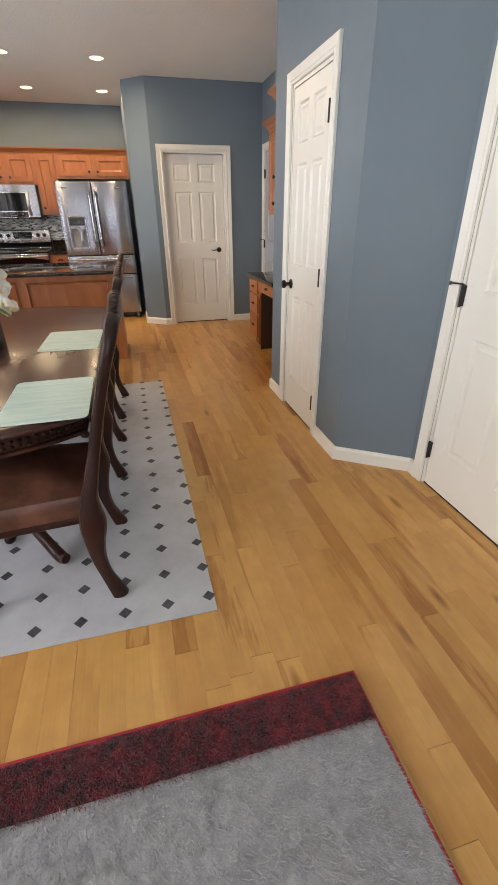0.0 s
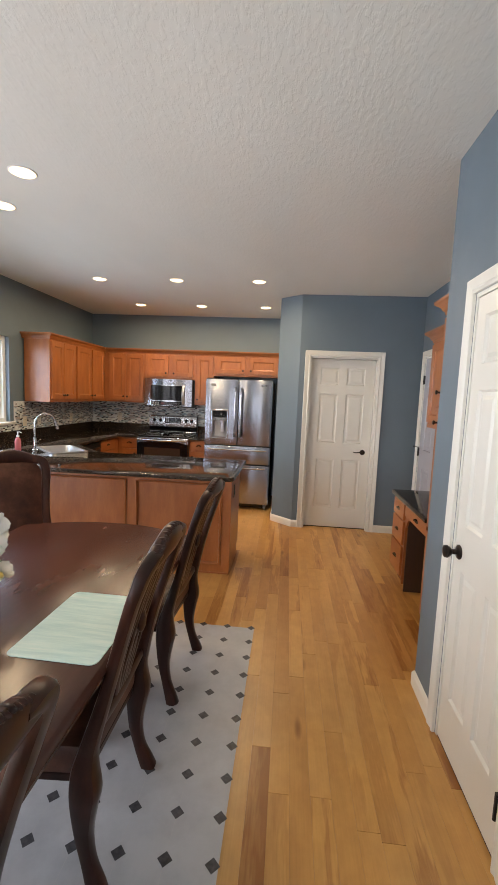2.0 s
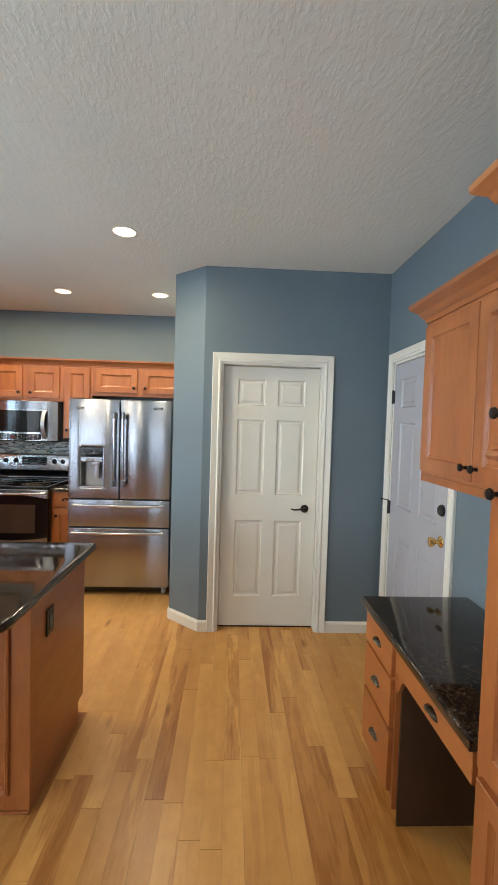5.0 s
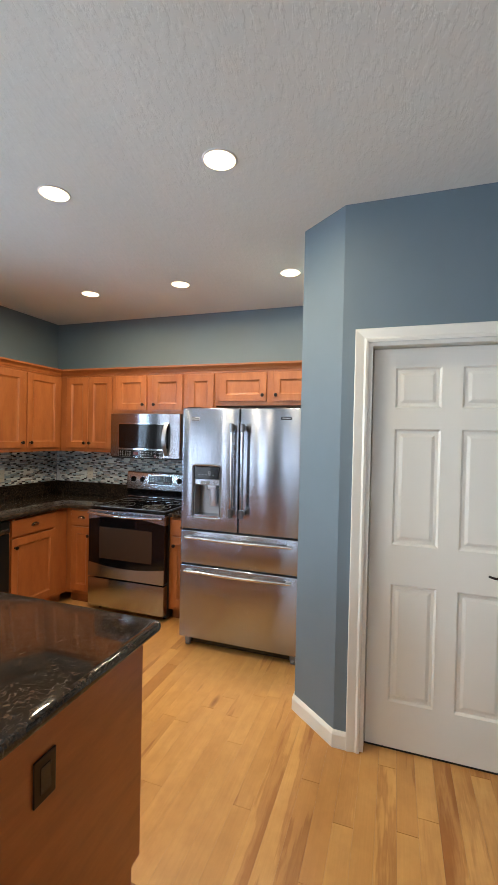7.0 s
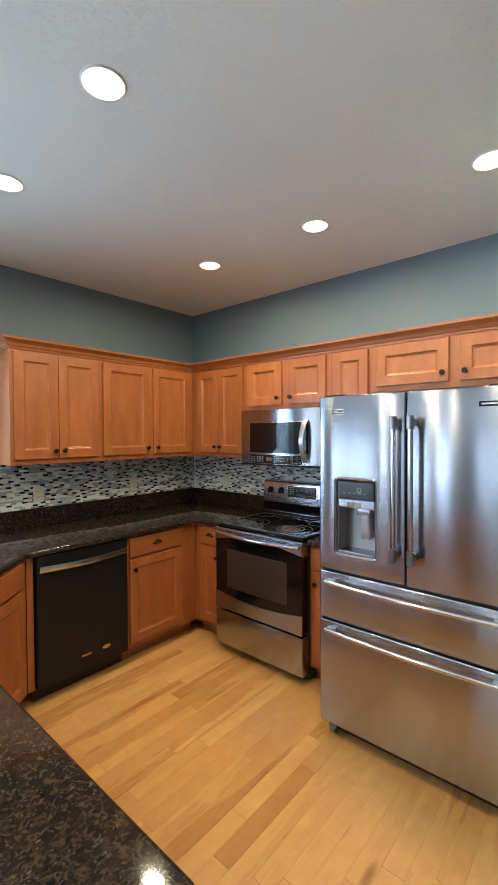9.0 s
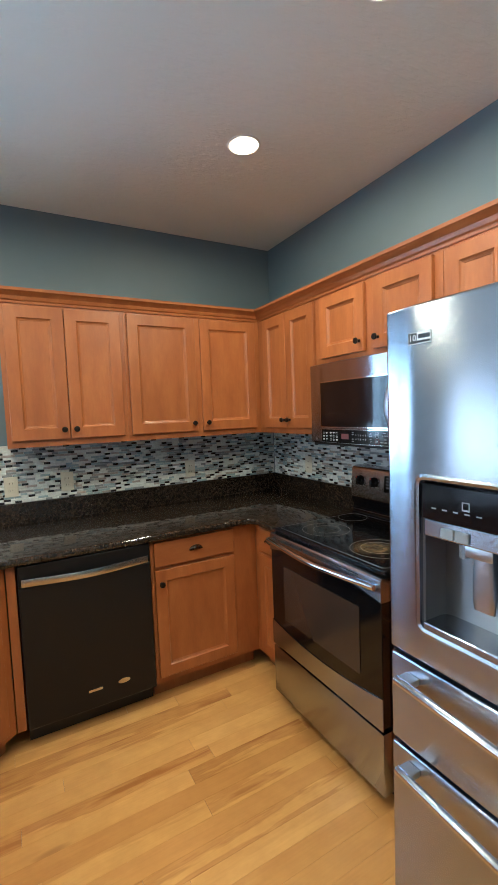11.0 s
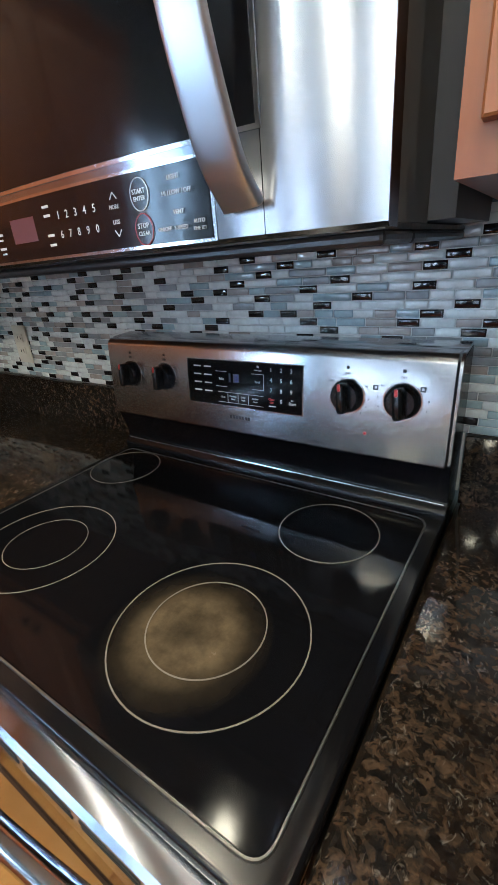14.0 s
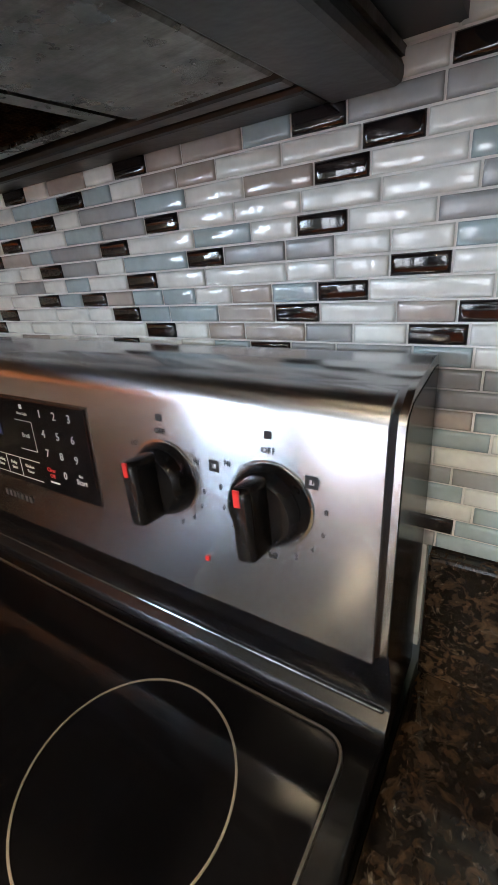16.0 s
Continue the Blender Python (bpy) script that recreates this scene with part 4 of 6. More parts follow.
for x in (0.02, FW - 0.13):
    part("hinge_cover", box(x, 0.03, 1.752, x + 0.11, 0.16, 1.775, 0.006), M_BLACK, fr)


M_SLEEVE = material("grey_handle_sleeve", (0.27, 0.27, 0.28), 0.28, 0.95)
# dispenser opening in the left door
DX0, DX1, DZ0, DZ1 = 0.095, 0.31, 0.972, 1.352
lm = 0.4475
b = slab_with_openings(lm - 0.002, 0.883, 1.766, 0.1, [(DX0, DX1, DZ0, DZ1)])
rim = [e for e in b.edges if len(e.link_faces) == 2 and e.calc_face_angle(0) > 1 and all(v.co.x < 1e-4 or v.co.x > lm - 0.0025 or v.co.z < 0.8835 or v.co.z > 1.7655 for v in e.verts) and not all(v.co.y > 0.09 for v in e.verts)]
bmesh.ops.bevel(b, geom=rim, offset=0.008, segments=3, profile=0.5, affect="EDGES")
ld = part("door", b, M_STEEL, fr, smooth=True)
rd = part("door", box(lm + 0.004, 0, 0.883, FW, 0.1, 1.766, 0.008, 3), M_STEEL, fr, smooth=True)
dr1 = part("drawer", box(0.001, 0, 0.628, FW, 0.1, 0.872, 0.008, 3), M_STEEL, fr, smooth=True)
dr2 = part("drawer", box(0.001, 0, 0.082, FW, 0.1, 0.617, 0.008, 3), M_STEEL, fr, smooth=True)
part("gasket", box(0.006, 0.02, 0.616, FW - 0.006, 0.099, 0.630, bm=box(0.006, 0.02, 0.871, FW - 0.006, 0.099, 0.885)), M_DARK, fr)
part("gasket", box(lm - 0.003, 0.02, 0.886, lm + 0.005, 0.099, 1.76), M_DARK, fr)
for x, d_ in ((lm - 0.037, ld), (lm + 0.041, rd)):
    h = part("handle", rod((x, -0.052, 1.03), (x, -0.052, 1.63), 0.0115, seg=18), M_CHROME, d_, "polished steel bar handle", True)
    for z in (1.028, 1.625):
        g = rod((x, -0.052, z - 0.03), (x, -0.052, z + 0.03), 0.0165, seg=18)
        box(x - 0.011, -0.05, z - 0.016, x + 0.011, 0.0, z + 0.016, 0.004, bm=g)
        part("bracket", g, M_SLEEVE, d_, "dark grey handle sleeve", smooth=True)
for z, d_ in ((0.828, dr1), (0.583, dr2)):
    h = part("handle", tube([(0.055, -0.040, z, 0.011, 0.011), (FW / 2, -0.058, z, 0.011, 0.011), (FW - 0.055, -0.040, z, 0.011, 0.011)], 14, (0, 0, 1)), M_CHROME, d_, "polished steel bar handle", True)
    for x in (0.075, FW - 0.075):
        part("bracket", box(x - 0.020, -0.040, z - 0.009, x + 0.020, 0.0, z + 0.009, 0.003), M_SATIN, d_)
# dispenser
loop = [(x, 0.0, z) for x, z in rounded([(0, 0), (DX1 - DX0, 0), (DX1 - DX0, DZ1 - DZ0), (0, DZ1 - DZ0)], [0.022] * 4, 6)]
dp = part("dispenser", sweep(loop, [(-0.005, -0.006), (-0.004, 0.0), (0.003, 0.003), (0.010, 0.0), (0.013, -0.010), (0.013, -0.030), (-0.005, -0.030)], (0, -1, 0), True), M_STEEL, fr, "water and ice dispenser", True)
dp.location = (DX0, -0.001, DZ0)
w_, h_ = DX1 - DX0, DZ1 - DZ0
b = bmesh.new()
box(0.004, 0.09, 0.0, w_ - 0.004, 0.104, h_, bm=b)
box(0.002, 0.012, 0.0, 0.012, 0.1, h_, bm=b)
box(w_ - 0.012, 0.012, 0.0, w_ - 0.002, 0.1, h_, bm=b)
M_CAVITY = brushed("dispenser_cavity_grey", (0.30, 0.31, 0.33), 0.4)
part("cavity", b, M_CAVITY, dp)
part("button_panel", box(0.012, 0.0, 0.283, w_ - 0.012, 0.09, h_ - 0.012, 0.002), M_GLASSBLACK, dp, "glossy black control strip")
part("crossbar", box(0.012, 0.006, 0.238, w_ - 0.012, 0.05, 0.281, 0.004), M_STEEL, dp)
for x in (0.062, 0.098):
    part("button", box(x, 0.0, 0.243, x + 0.034, 0.008, 0.268, 0.003), M_GREYPLASTIC, dp)
part("paddle", tube([(0.142, 0.052, 0.215, 0.024, 0.020), (0.142, 0.050, 0.17, 0.026, 0.018), (0.142, 0.046, 0.12, 0.027, 0.012), (0.142, 0.044, 0.085, 0.024, 0.006)], 14, (1, 0, 0), 0.7, bm=box(0.108, 0.02, 0.208, 0.176, 0.085, 0.24, 0.006)), M_SATIN, dp, "steel ice paddle", True)
part("nozzle", rod((0.098, 0.04, 0.20), (0.098, 0.04, 0.24), 0.012, seg=12), M_GREYPLASTIC, dp)
part("drip_tray", outline_plate(rounded([(0.012, 0.0), (w_ - 0.012, 0.0), (w_ - 0.012, 0.09), (0.012, 0.09)], [0.004, 0.004, 0.03, 0.03]), 0.002, 0.022, (), 0.004), M_STEEL, dp)
b = bmesh.new()
for k in range(5):
    box(0.04 + 0.028 * k, -0.0006, 0.31, 0.052 + 0.028 * k, 0.0, 0.313, bm=b)
part("symbol", b, M_GREYPLASTIC, dp)
b = slab_with_openings(0.018, 0, 0.02, 0.0006, [(0.002, 0.016, 0.004, 0.018)])
sy = part("symbol", b, M_GREYPLASTIC, dp)
sy.location = (0.118, -0.0008, 0.318)
st = part("sticker", box(0.072, -0.0012, 1.672, 0.137, 0.0, 1.700), M_WHITEPLASTIC, fr, "small printed warranty sticker")
part("sticker_print", box(0.0735, -0.0018, 1.6735, 0.0975, -0.0012, 1.6985, bm=box(0.0985, -0.0018, 1.674, 0.1355, -0.0012, 1.6795)), M_PRINTDARK, st)
lettering("10", 0.022, M_WHITEPLASTIC, st, pose(0.0855, -0.0022, 1.686, 90))
part("sticker_print", box(0.101, -0.0018, 1.684, 0.134, -0.0012, 1.694), M_PRINTDARK, st)
part("badge", box(0.745, -0.002, 1.685, 0.822, 0.0, 1.706, 0.001), M_BLACK, rd, "small black badge")
part("badge_bar", box(0.755, -0.0028, 1.692, 0.812, -0.002, 1.699), M_NICKEL, rd)

# ---------------------------------------------------------------- range
RX0, RX1 = -1.9045, -1.1515
RW = RX1 - RX0
rg = thing("range", pose(RX0, 7.09, 0), "stainless steel electric range with a black ceramic cooktop", "range")
part("body", box(0.002, 0.03, 0.03, RW - 0.002, 0.60, 0.905), M_BLACKMATT, rg, "black enamelled side panels")
for x in (0.05, RW - 0.05):
    part("foot", rod((x, 0.08, 0), (x, 0.08, 0.031), 0.016, seg=12), M_BLACK, rg)
M_GLOSSBLACK = material("gloss_black_enamel", (0.004, 0.004, 0.005), 0.2, 0.0, 0.3)
ct = part("cooktop", outline_plate(rounded([(0.0, -0.012), (RW, -0.012), (RW, 0.55), (0.0, 0.55)], [0.02, 0.02, 0.0, 0.0]), 0.905, 0.926, (), 0.005), M_GLOSSBLACK, rg, "black rim", True)
gl = part("glass", outline_plate(rounded([(0.026, 0.010), (RW - 0.026, 0.010), (RW - 0.026, 0.515), (0.026, 0.515)], [0.02] * 4), 0.9262, 0.9285), M_GLASSBLACK, ct, "glossy black ceramic glass")
M_RIM = material("worn_grey_rim", (0.20, 0.19, 0.18), 0.3, 0.8)
part("glass_rim", sweep([(x, y, 0.9262) for x, y in rounded([(0.0235, 0.0075), (RW - 0.0235, 0.0075), (RW - 0.0235, 0.5175), (0.0235, 0.5175)], [0.022] * 4)], [(-0.0016, 0), (-0.001, 0.0026), (0.001, 0.0026), (0.0016, 0)], closed=True), M_RIM, ct, smooth=True)
M_RING = material("burner_ring_print", (0.19, 0.165, 0.135), 0.4)


def burner(x, y, r, width=0.0018, name="burner_ring"):
    seg = 64
    b = sweep([(x + r * math.cos(2 * math.pi * k / seg), y + r * math.sin(2 * math.pi * k / seg), 0.9286) for k in range(seg)], [(0, 0), (-width, 0), (-width, 0.0006), (0, 0.0006)], closed=True)
    return part(name, b, M_RING, ct, "pale printed burner ring")


def lx(x):
    return x - RX0


def ly(y):
    return y - 7.09


burner(lx(-1.348), ly(7.254), 0.124)
burner(lx(-1.356), ly(7.258), 0.076, 0.0016)
burner(lx(-1.304), ly(7.506), 0.080)
burner(lx(-1.807), ly(7.526), 0.078)
burner(lx(-1.707), ly(7.260), 0.117)
burner(lx(-1.707), ly(7.263), 0.068, 0.0014)
# burnt-on residue, a blotchy stain on the glass over the large burner
M_COOK = material("stained_ceramic_glass", (0.004, 0.004, 0.005), 0.08, 0.0, 0.27)
_mp = node(M_COOK, "ShaderNodeMapping")
_mp.vector_type = "TEXTURE"
_mp.inputs["Location"].default_value = (lx(-1.370), ly(7.236), 0.9285)
_mp.inputs["Scale"].default_value = (0.108, 0.108, 0.108)
link(M_COOK, M_COOK.node_tree.nodes.new("ShaderNodeTexCoord").outputs["Object"], _mp.inputs[0])
_g = node(M_COOK, "ShaderNodeTexGradient")
_g.gradient_type = "SPHERICAL"
link(M_COOK, _mp.outputs[0], _g.inputs[0])
_fall = ramp(M_COOK, _g.outputs["Fac"], (0.0, (0, 0, 0)), (0.25, (0.07, 0.07, 0.07)), (0.55, (0.36, 0.40, 0.40)), (0.75, (0.32, 0.32, 0.32)), (1.0, (0.14, 0.14, 0.14)))
_n1 = ramp(M_COOK, noise_of(M_COOK, coords(M_COOK), 26, 6, 0.66), (0.32, (0.42, 0.42, 0.42)), (0.68, (1, 1, 1)))
_st = mix(M_COOK, _n1, _fall, 1.0, "MULTIPLY")
link(M_COOK, mix(M_COOK, (0.004, 0.004, 0.005), (0.34, 0.25, 0.14), _st), shader(M_COOK).inputs["Base Color"])
rough_from(M_COOK, _st, 0.08, 0.6)
gl.data.materials.clear()
gl.data.materials.append(M_COOK)
# back guard
b = bmesh.new()
side = [(0.526, 0.926), (0.526, 0.936), (0.530, 0.943), (0.538, 0.948), (0.541, 0.954), (0.538, 0.980), (0.528, 1.012), (0.522, 1.030), (0.612, 1.030), (0.612, 0.926)]
l_ = [b.verts.new((0.0, y, z)) for y, z in side]
r_ = [b.verts.new((RW, y, z)) for y, z in side]
for k in range(len(side)):
    b.faces.new((l_[k], l_[(k + 1) % len(side)], r_[(k + 1) % len(side)], r_[k]))
b.faces.new(l_[::-1])
b.faces.new(r_)
part("guard_base", b, M_GLOSSBLACK, rg, "glossy black guard base", True)
side = [(0.5135, 1.026), (0.512, 1.029), (0.526, 1.182), (0.530, 1.191), (0.538, 1.196), (0.60, 1.200), (0.612, 1.199), (0.612, 1.026)]
b = bmesh.new()
l_ = [b.verts.new((0.0, y, z)) for y, z in side]
r_ = [b.verts.new((RW, y, z)) for y, z in side]
for k in range(len(side)):
    b.faces.new((l_[k], l_[(k + 1) % len(side)], r_[(k + 1) % len(side)], r_[k]))
b.faces.new(l_[::-1])
b.faces.new(r_)
bmesh.ops.bevel(b, geom=[e for e in b.edges if abs(e.verts[0].co.x - e.verts[1].co.x) < 1e-6 and e.verts[0].co.y < 0.56 and e.verts[1].co.y < 0.56 and max(v.co.z for v in e.verts) > 1.027], offset=0.007, segments=3, affect="EDGES")
guard = part("back_guard", b, M_STEEL_PANEL, rg, "brushed stainless control panel", True)
for x in (-0.0005, RW - 0.0035):
    b = bmesh.new()
    l_ = [b.verts.new((x, y + (0.008 if y < 0.6 else 0), z - (0.007 if z > 1.1 else 0))) for y, z in side]
    r_ = [b.verts.new((x + 0.004, y + (0.008 if y < 0.6 else 0), z - (0.007 if z > 1.1 else 0))) for y, z in side]
    for k in range(len(side)):
        b.faces.new((l_[k], l_[(k + 1) % len(side)], r_[(k + 1) % len(side)], r_[k]))
    b.faces.new(l_[::-1])
    b.faces.new(r_)
    part("guard_end", b, M_GLOSSBLACK, rg, "black end cap")
# highlight along the base's edge, modelled as a bright strip
part("guard_edge_highlight", box(0.004, 0.5365, 0.9455, RW - 0.004, 0.5405, 0.9505, 0.0015), M_CHROME, rg, "thin bright strip standing for the highlight on the guard base's edge")
# the panel's own axes: x along, z up its slope, y into it
GT = math.degrees(math.atan2(0.526 - 0.512, 1.182 - 1.029))
PANEL = pose(0, 0.512, 1.029, -GT)


def on_guard(name, bm, mat, label="", parent=None, smooth=False):
    o = part(name, bm, mat, parent or guard, label, smooth)
    o.matrix_basis = PANEL
    return o


ds = on_guard("display", box(0.249, -0.0018, 0.05, 0.508, 0.0, 0.137, 0.001), M_GLASSBLACK, "black touch panel", rg)
on_guard("display_rim", slab_with_openings(0.263, 0, 0.091, 0.001, [(0.002, 0.261, 0.002, 0.089)]), M_CHROME).matrix_basis = PANEL @ pose(0.247, -0.0006, 0.048)


def bars(parent, items, mat, name="printed_bars", y=-0.0022):
    b = bmesh.new()
    for x, z, w, h in items:
        box(x - w / 2, y, z - h / 2, x + w / 2, y + 0.0006, z + h / 2, bm=b)
    o = tagged(part(name, b, mat, parent), kind="stuff")
    o.matrix_basis = PANEL if parent is guard else Matrix()
    return o


bars(ds, [(0.275 + dx, z, 0.018, 0.0024) for z in (0.124, 0.108, 0.092, 0.076) for dx in (0.0, 0.026)] + [(0.377, 0.0765, 0.104, 0.0006), (0.377, 0.0565, 0.104, 0.0006), (0.348, 0.0665, 0.0006, 0.018), (0.372, 0.0665, 0.0006, 0.018), (0.396, 0.0665, 0.0006, 0.018), (0.334, 0.1165, 0.026, 0.0006), (0.334, 0.0875, 0.026, 0.0006), (0.417, 0.1165, 0.026, 0.0006), (0.417, 0.0875, 0.026, 0.0006), (0.430, 0.102, 0.0006, 0.029), (0.418, 0.130, 0.004, 0.004), (0.448, 0.060, 0.014, 0.0016)], M_PRINT)
for word, x, z, h in (("Bake", 0.334, 0.102, 0.0062), ("Broil", 0.417, 0.102, 0.0062), ("Oven Light", 0.418, 0.1235, 0.0036), ("Clock", 0.336, 0.0665, 0.0046), ("Cooking", 0.360, 0.0695, 0.0046), ("Time", 0.360, 0.0640, 0.0046), ("Delay", 0.384, 0.0695, 0.0046), ("Start", 0.384, 0.0640, 0.0046), ("Kitchen", 0.411, 0.0695, 0.0046), ("Timer", 0.411, 0.0640, 0.0046), ("Set", 0.489, 0.0745, 0.0040), ("Start", 0.489, 0.0685, 0.0075)):
    lettering(word, h, M_PRINT, ds, pose(x, -0.0022, z, 90))
o = part("digit", box(0.352, -0.0024, 0.097, 0.356, -0.0018, 0.113, bm=box(0.362, -0.0024, 0.097, 0.376, -0.0018, 0.113)), glowing("dim_display_blue", (0.04, 0.05, 0.3), 0.03), ds, "dim blue clock display")
o = part("digit", slab_with_openings(0.008, 0, 0.013, 0.0006, [(0.002, 0.006, 0.002, 0.005), (0.002, 0.006, 0.008, 0.011)]), M_BLUEDIGIT, ds, "glowing blue digit")
o.location = (0.366, -0.0028, 0.0985)
for n, ch in enumerate("1234567890"):
    col, row = (n % 3, n // 3) if n < 9 else (1, 3)
    lettering(ch, 0.0105, M_PRINT, ds, pose(0.446 + 0.0205 * col, -0.0022, 0.126 - 0.0185 * row, 90))
for word, z in (("Clear", 0.0725), ("Off", 0.0665)):
    lettering(word, 0.0058, M_RED, ds, pose(0.4465, -0.0022, z, 90))
bars(guard, [(0.352 + 0.0072 * k, 0.0285, 0.0045, 0.0065) for k in range(7)], M_PRINTDARK, "maker_mark", -0.0008)


def range_knob(x, z, turn=20):
    skirt = lathe([(0.0275, 0), (0.0275, 0.003), (0.026, 0.008), (0.0235, 0.013), (0.021, 0.015)], 32)
    kn = part("knob", skirt, M_BLACK, rg, "glossy black control knob", True)
    kn.matrix_basis = PANEL @ pose(x, -0.0003, z, 90)
    g = box(-0.0085, -0.024, 0.006, 0.0085, 0.024, 0.034, 0.005, 3)
    for v in g.verts:
        v.co.x *= 1.0 - 0.25 * max(0.0, v.co.z - 0.02) / 0.014
    gr = part("grip", g, M_BLACK, kn, smooth=True)
    gr.matrix_basis = pose(0, 0, 0, 0, 0, turn)
    pn = part("pointer", box(-0.002, 0.014, 0.0335, 0.002, 0.0242, 0.0347), M_RED, kn, "red pointer mark")
    pn.matrix_basis = pose(0, 0, 0, 0, 0, turn)
    part("bezel", lathe([(0.0282, 0), (0.0282, 0.0012), (0.030, 0.0012), (0.030, 0)], 32), M_CHROME, kn, smooth=True)
    return kn


KNOBS = [(lx(-1.826), 0.094), (lx(-1.722), 0.094), (lx(-1.316), 0.094), (lx(-1.228), 0.094)]
for n, (x, z) in enumerate(KNOBS):
    range_knob(x, z, 0 if n < 2 else 4)
    lettering("OFF", 0.006, M_PRINTDARK, guard, PANEL @ pose(x, -0.0006, z + 0.036, 90))
    bars(guard, [(x, z + 0.046, 0.005, 0.005)], M_PRINTDARK, "printed_dot", -0.0006)
for x, z in (KNOBS[3],):
    for n, (ch, a) in enumerate((("HI", 35), ("8", 5), ("6", -18), ("4", -40), ("2", -62), ("LO", -88), ("HI", 145), ("8", 175), ("6", 198), ("4", 220))):
        r = 0.038
        lettering(ch, 0.0055, M_PRINTDARK, guard, PANEL @ pose(x + r * math.cos(radians(a)), -0.0006, z + r * math.sin(radians(a)), 90))
x, z = KNOBS[2]
for ch, a in (("8", -5), ("6", -25), ("4", -48), ("2", -70), ("LO", 140), ("HI", 30)):
    lettering(ch, 0.0055, M_PRINTDARK, guard, PANEL @ pose(x + 0.036 * math.cos(radians(a)), -0.0006, z + 0.036 * math.sin(radians(a)), 90))
for x, z in ((lx(-1.270), 0.112), (lx(-1.1995), 0.115)):
    o = part("burner_icon", slab_with_openings(0.008, 0, 0.008, 0.0006, [(0.0022, 0.0058, 0.0022, 0.0058)]), M_PRINTDARK, guard)
    o.matrix_basis = PANEL @ pose(x - 0.004, -0.0007, z - 0.004)
bars(guard, [(lx(-1.283), 0.035, 0.0035, 0.0035)], M_RED, "indicator", -0.0008)
# front
M_OVENWINDOW = material("lighter_oven_window", (0.040, 0.025, 0.018), 0.13, 0.0, 0.45)
# top band, its lower edge arched upwards
vent = bmesh.new()
cols = []
for k in range(25):
    u = k / 24
    zb = 0.852 - 0.040 * (2 * u - 1) ** 2
    cols.append([vent.verts.new(p) for p in ((u * RW, -0.035, zb + 0.002), (u * RW, -0.0375, zb + 0.004), (u * RW, -0.0375, 0.897), (u * RW, -0.032, 0.903), (u * RW, 0.03, 0.903), (u * RW, 0.03, zb))])
for p, q in zip(cols, cols[1:]):
    for k in range(6):
        vent.faces.new((p[k], p[(k + 1) % 6], q[(k + 1) % 6], q[k]))
vent.faces.new(cols[0])
vent.faces.new(cols[-1])
dt = part("oven_door", box(0.001, -0.034, 0.325, RW - 0.001, 0.028, 0.856, 0.004), M_GLASSBLACK, rg, "black glass oven door")
part("door_top", vent, M_STEEL, rg, smooth=True)
slot = part("vent_slot", box(0, -0.0384, 0, 0.078, -0.035, 0.0052), M_DARK, rg)
for k in range(6):
    for z in (0.876, 0.885):
        o = slot if (k, z) == (0, 0.876) else new("vent_slot", slot.data)
        o.parent = rg
        o.location = (0.10 + k * 0.092, 0, z)
b = outline_plate(rounded([(0.115, 0.485), (RW - 0.115, 0.485), (RW - 0.115, 0.757), (0.115, 0.757)], [0.008] * 4), 0, 0.003)
o = part("oven_window", b, M_OVENWINDOW, dt, "brown tinted oven window")
o.matrix_basis = pose(0, -0.034, 0, 90)
# steel band, its upper edge drooping in a bow
b = bmesh.new()
cols = []
for k in range(25):
    u = k / 24
    zt = 0.448 - 0.035 * (1 - (2 * u - 1) ** 2)
    cols.append([b.verts.new(p) for p in ((u * RW, -0.0375, 0.322), (u * RW, -0.0375, zt), (u * RW, -0.033, zt), (u * RW, -0.033, 0.322))])
for p, q in zip(cols, cols[1:]):
    for k in range(4):
        b.faces.new((p[k], p[(k + 1) % 4], q[(k + 1) % 4], q[k]))
b.faces.new(cols[0])
b.faces.new(cols[-1])
part("door_band", b, M_STEEL, dt, "stainless lower band")
part("drawer", box(0.0, -0.034, 0.06, RW, 0.028, 0.307, 0.003, 2), M_STEEL, rg, smooth=True)
hd = part("handle", tube([(0.012, -0.056, 0.874, 0.012, 0.013), (RW / 2, -0.086, 0.868, 0.012, 0.013), (RW - 0.012, -0.056, 0.874, 0.012, 0.013)], 16, (0, 0, 1), steps=10), M_CHROME, rg, "bowed steel bar handle", True)
for x in (0.0225, RW - 0.0225):
    part("bracket", box(x - 0.0095, -0.058, 0.866, x + 0.0095, -0.034, 0.880, 0.003), M_NICKEL, hd)

# ---------------------------------------------------------------- microwave
MX0, MX1, MZ0, MZ1 = -1.897, -1.158, 1.354, 1.7535
MW, MH = MX1 - MX0, MZ1 - MZ0
mw = thing("microwave", pose(MX0, 7.335, MZ0) @ Matrix.Diagonal((0.975, 1, 1, 1)), "stainless over-the-range microwave under the cabinets", "microwave")
part("body", box(0.003, 0.022, 0.004, MW - 0.002, 0.13, MH, bm=box(0.003, 0.1305, 0.006, MW + 0.024, 0.38, MH - 0.002)), M_STEEL_DARK, mw)
seam = 0.636


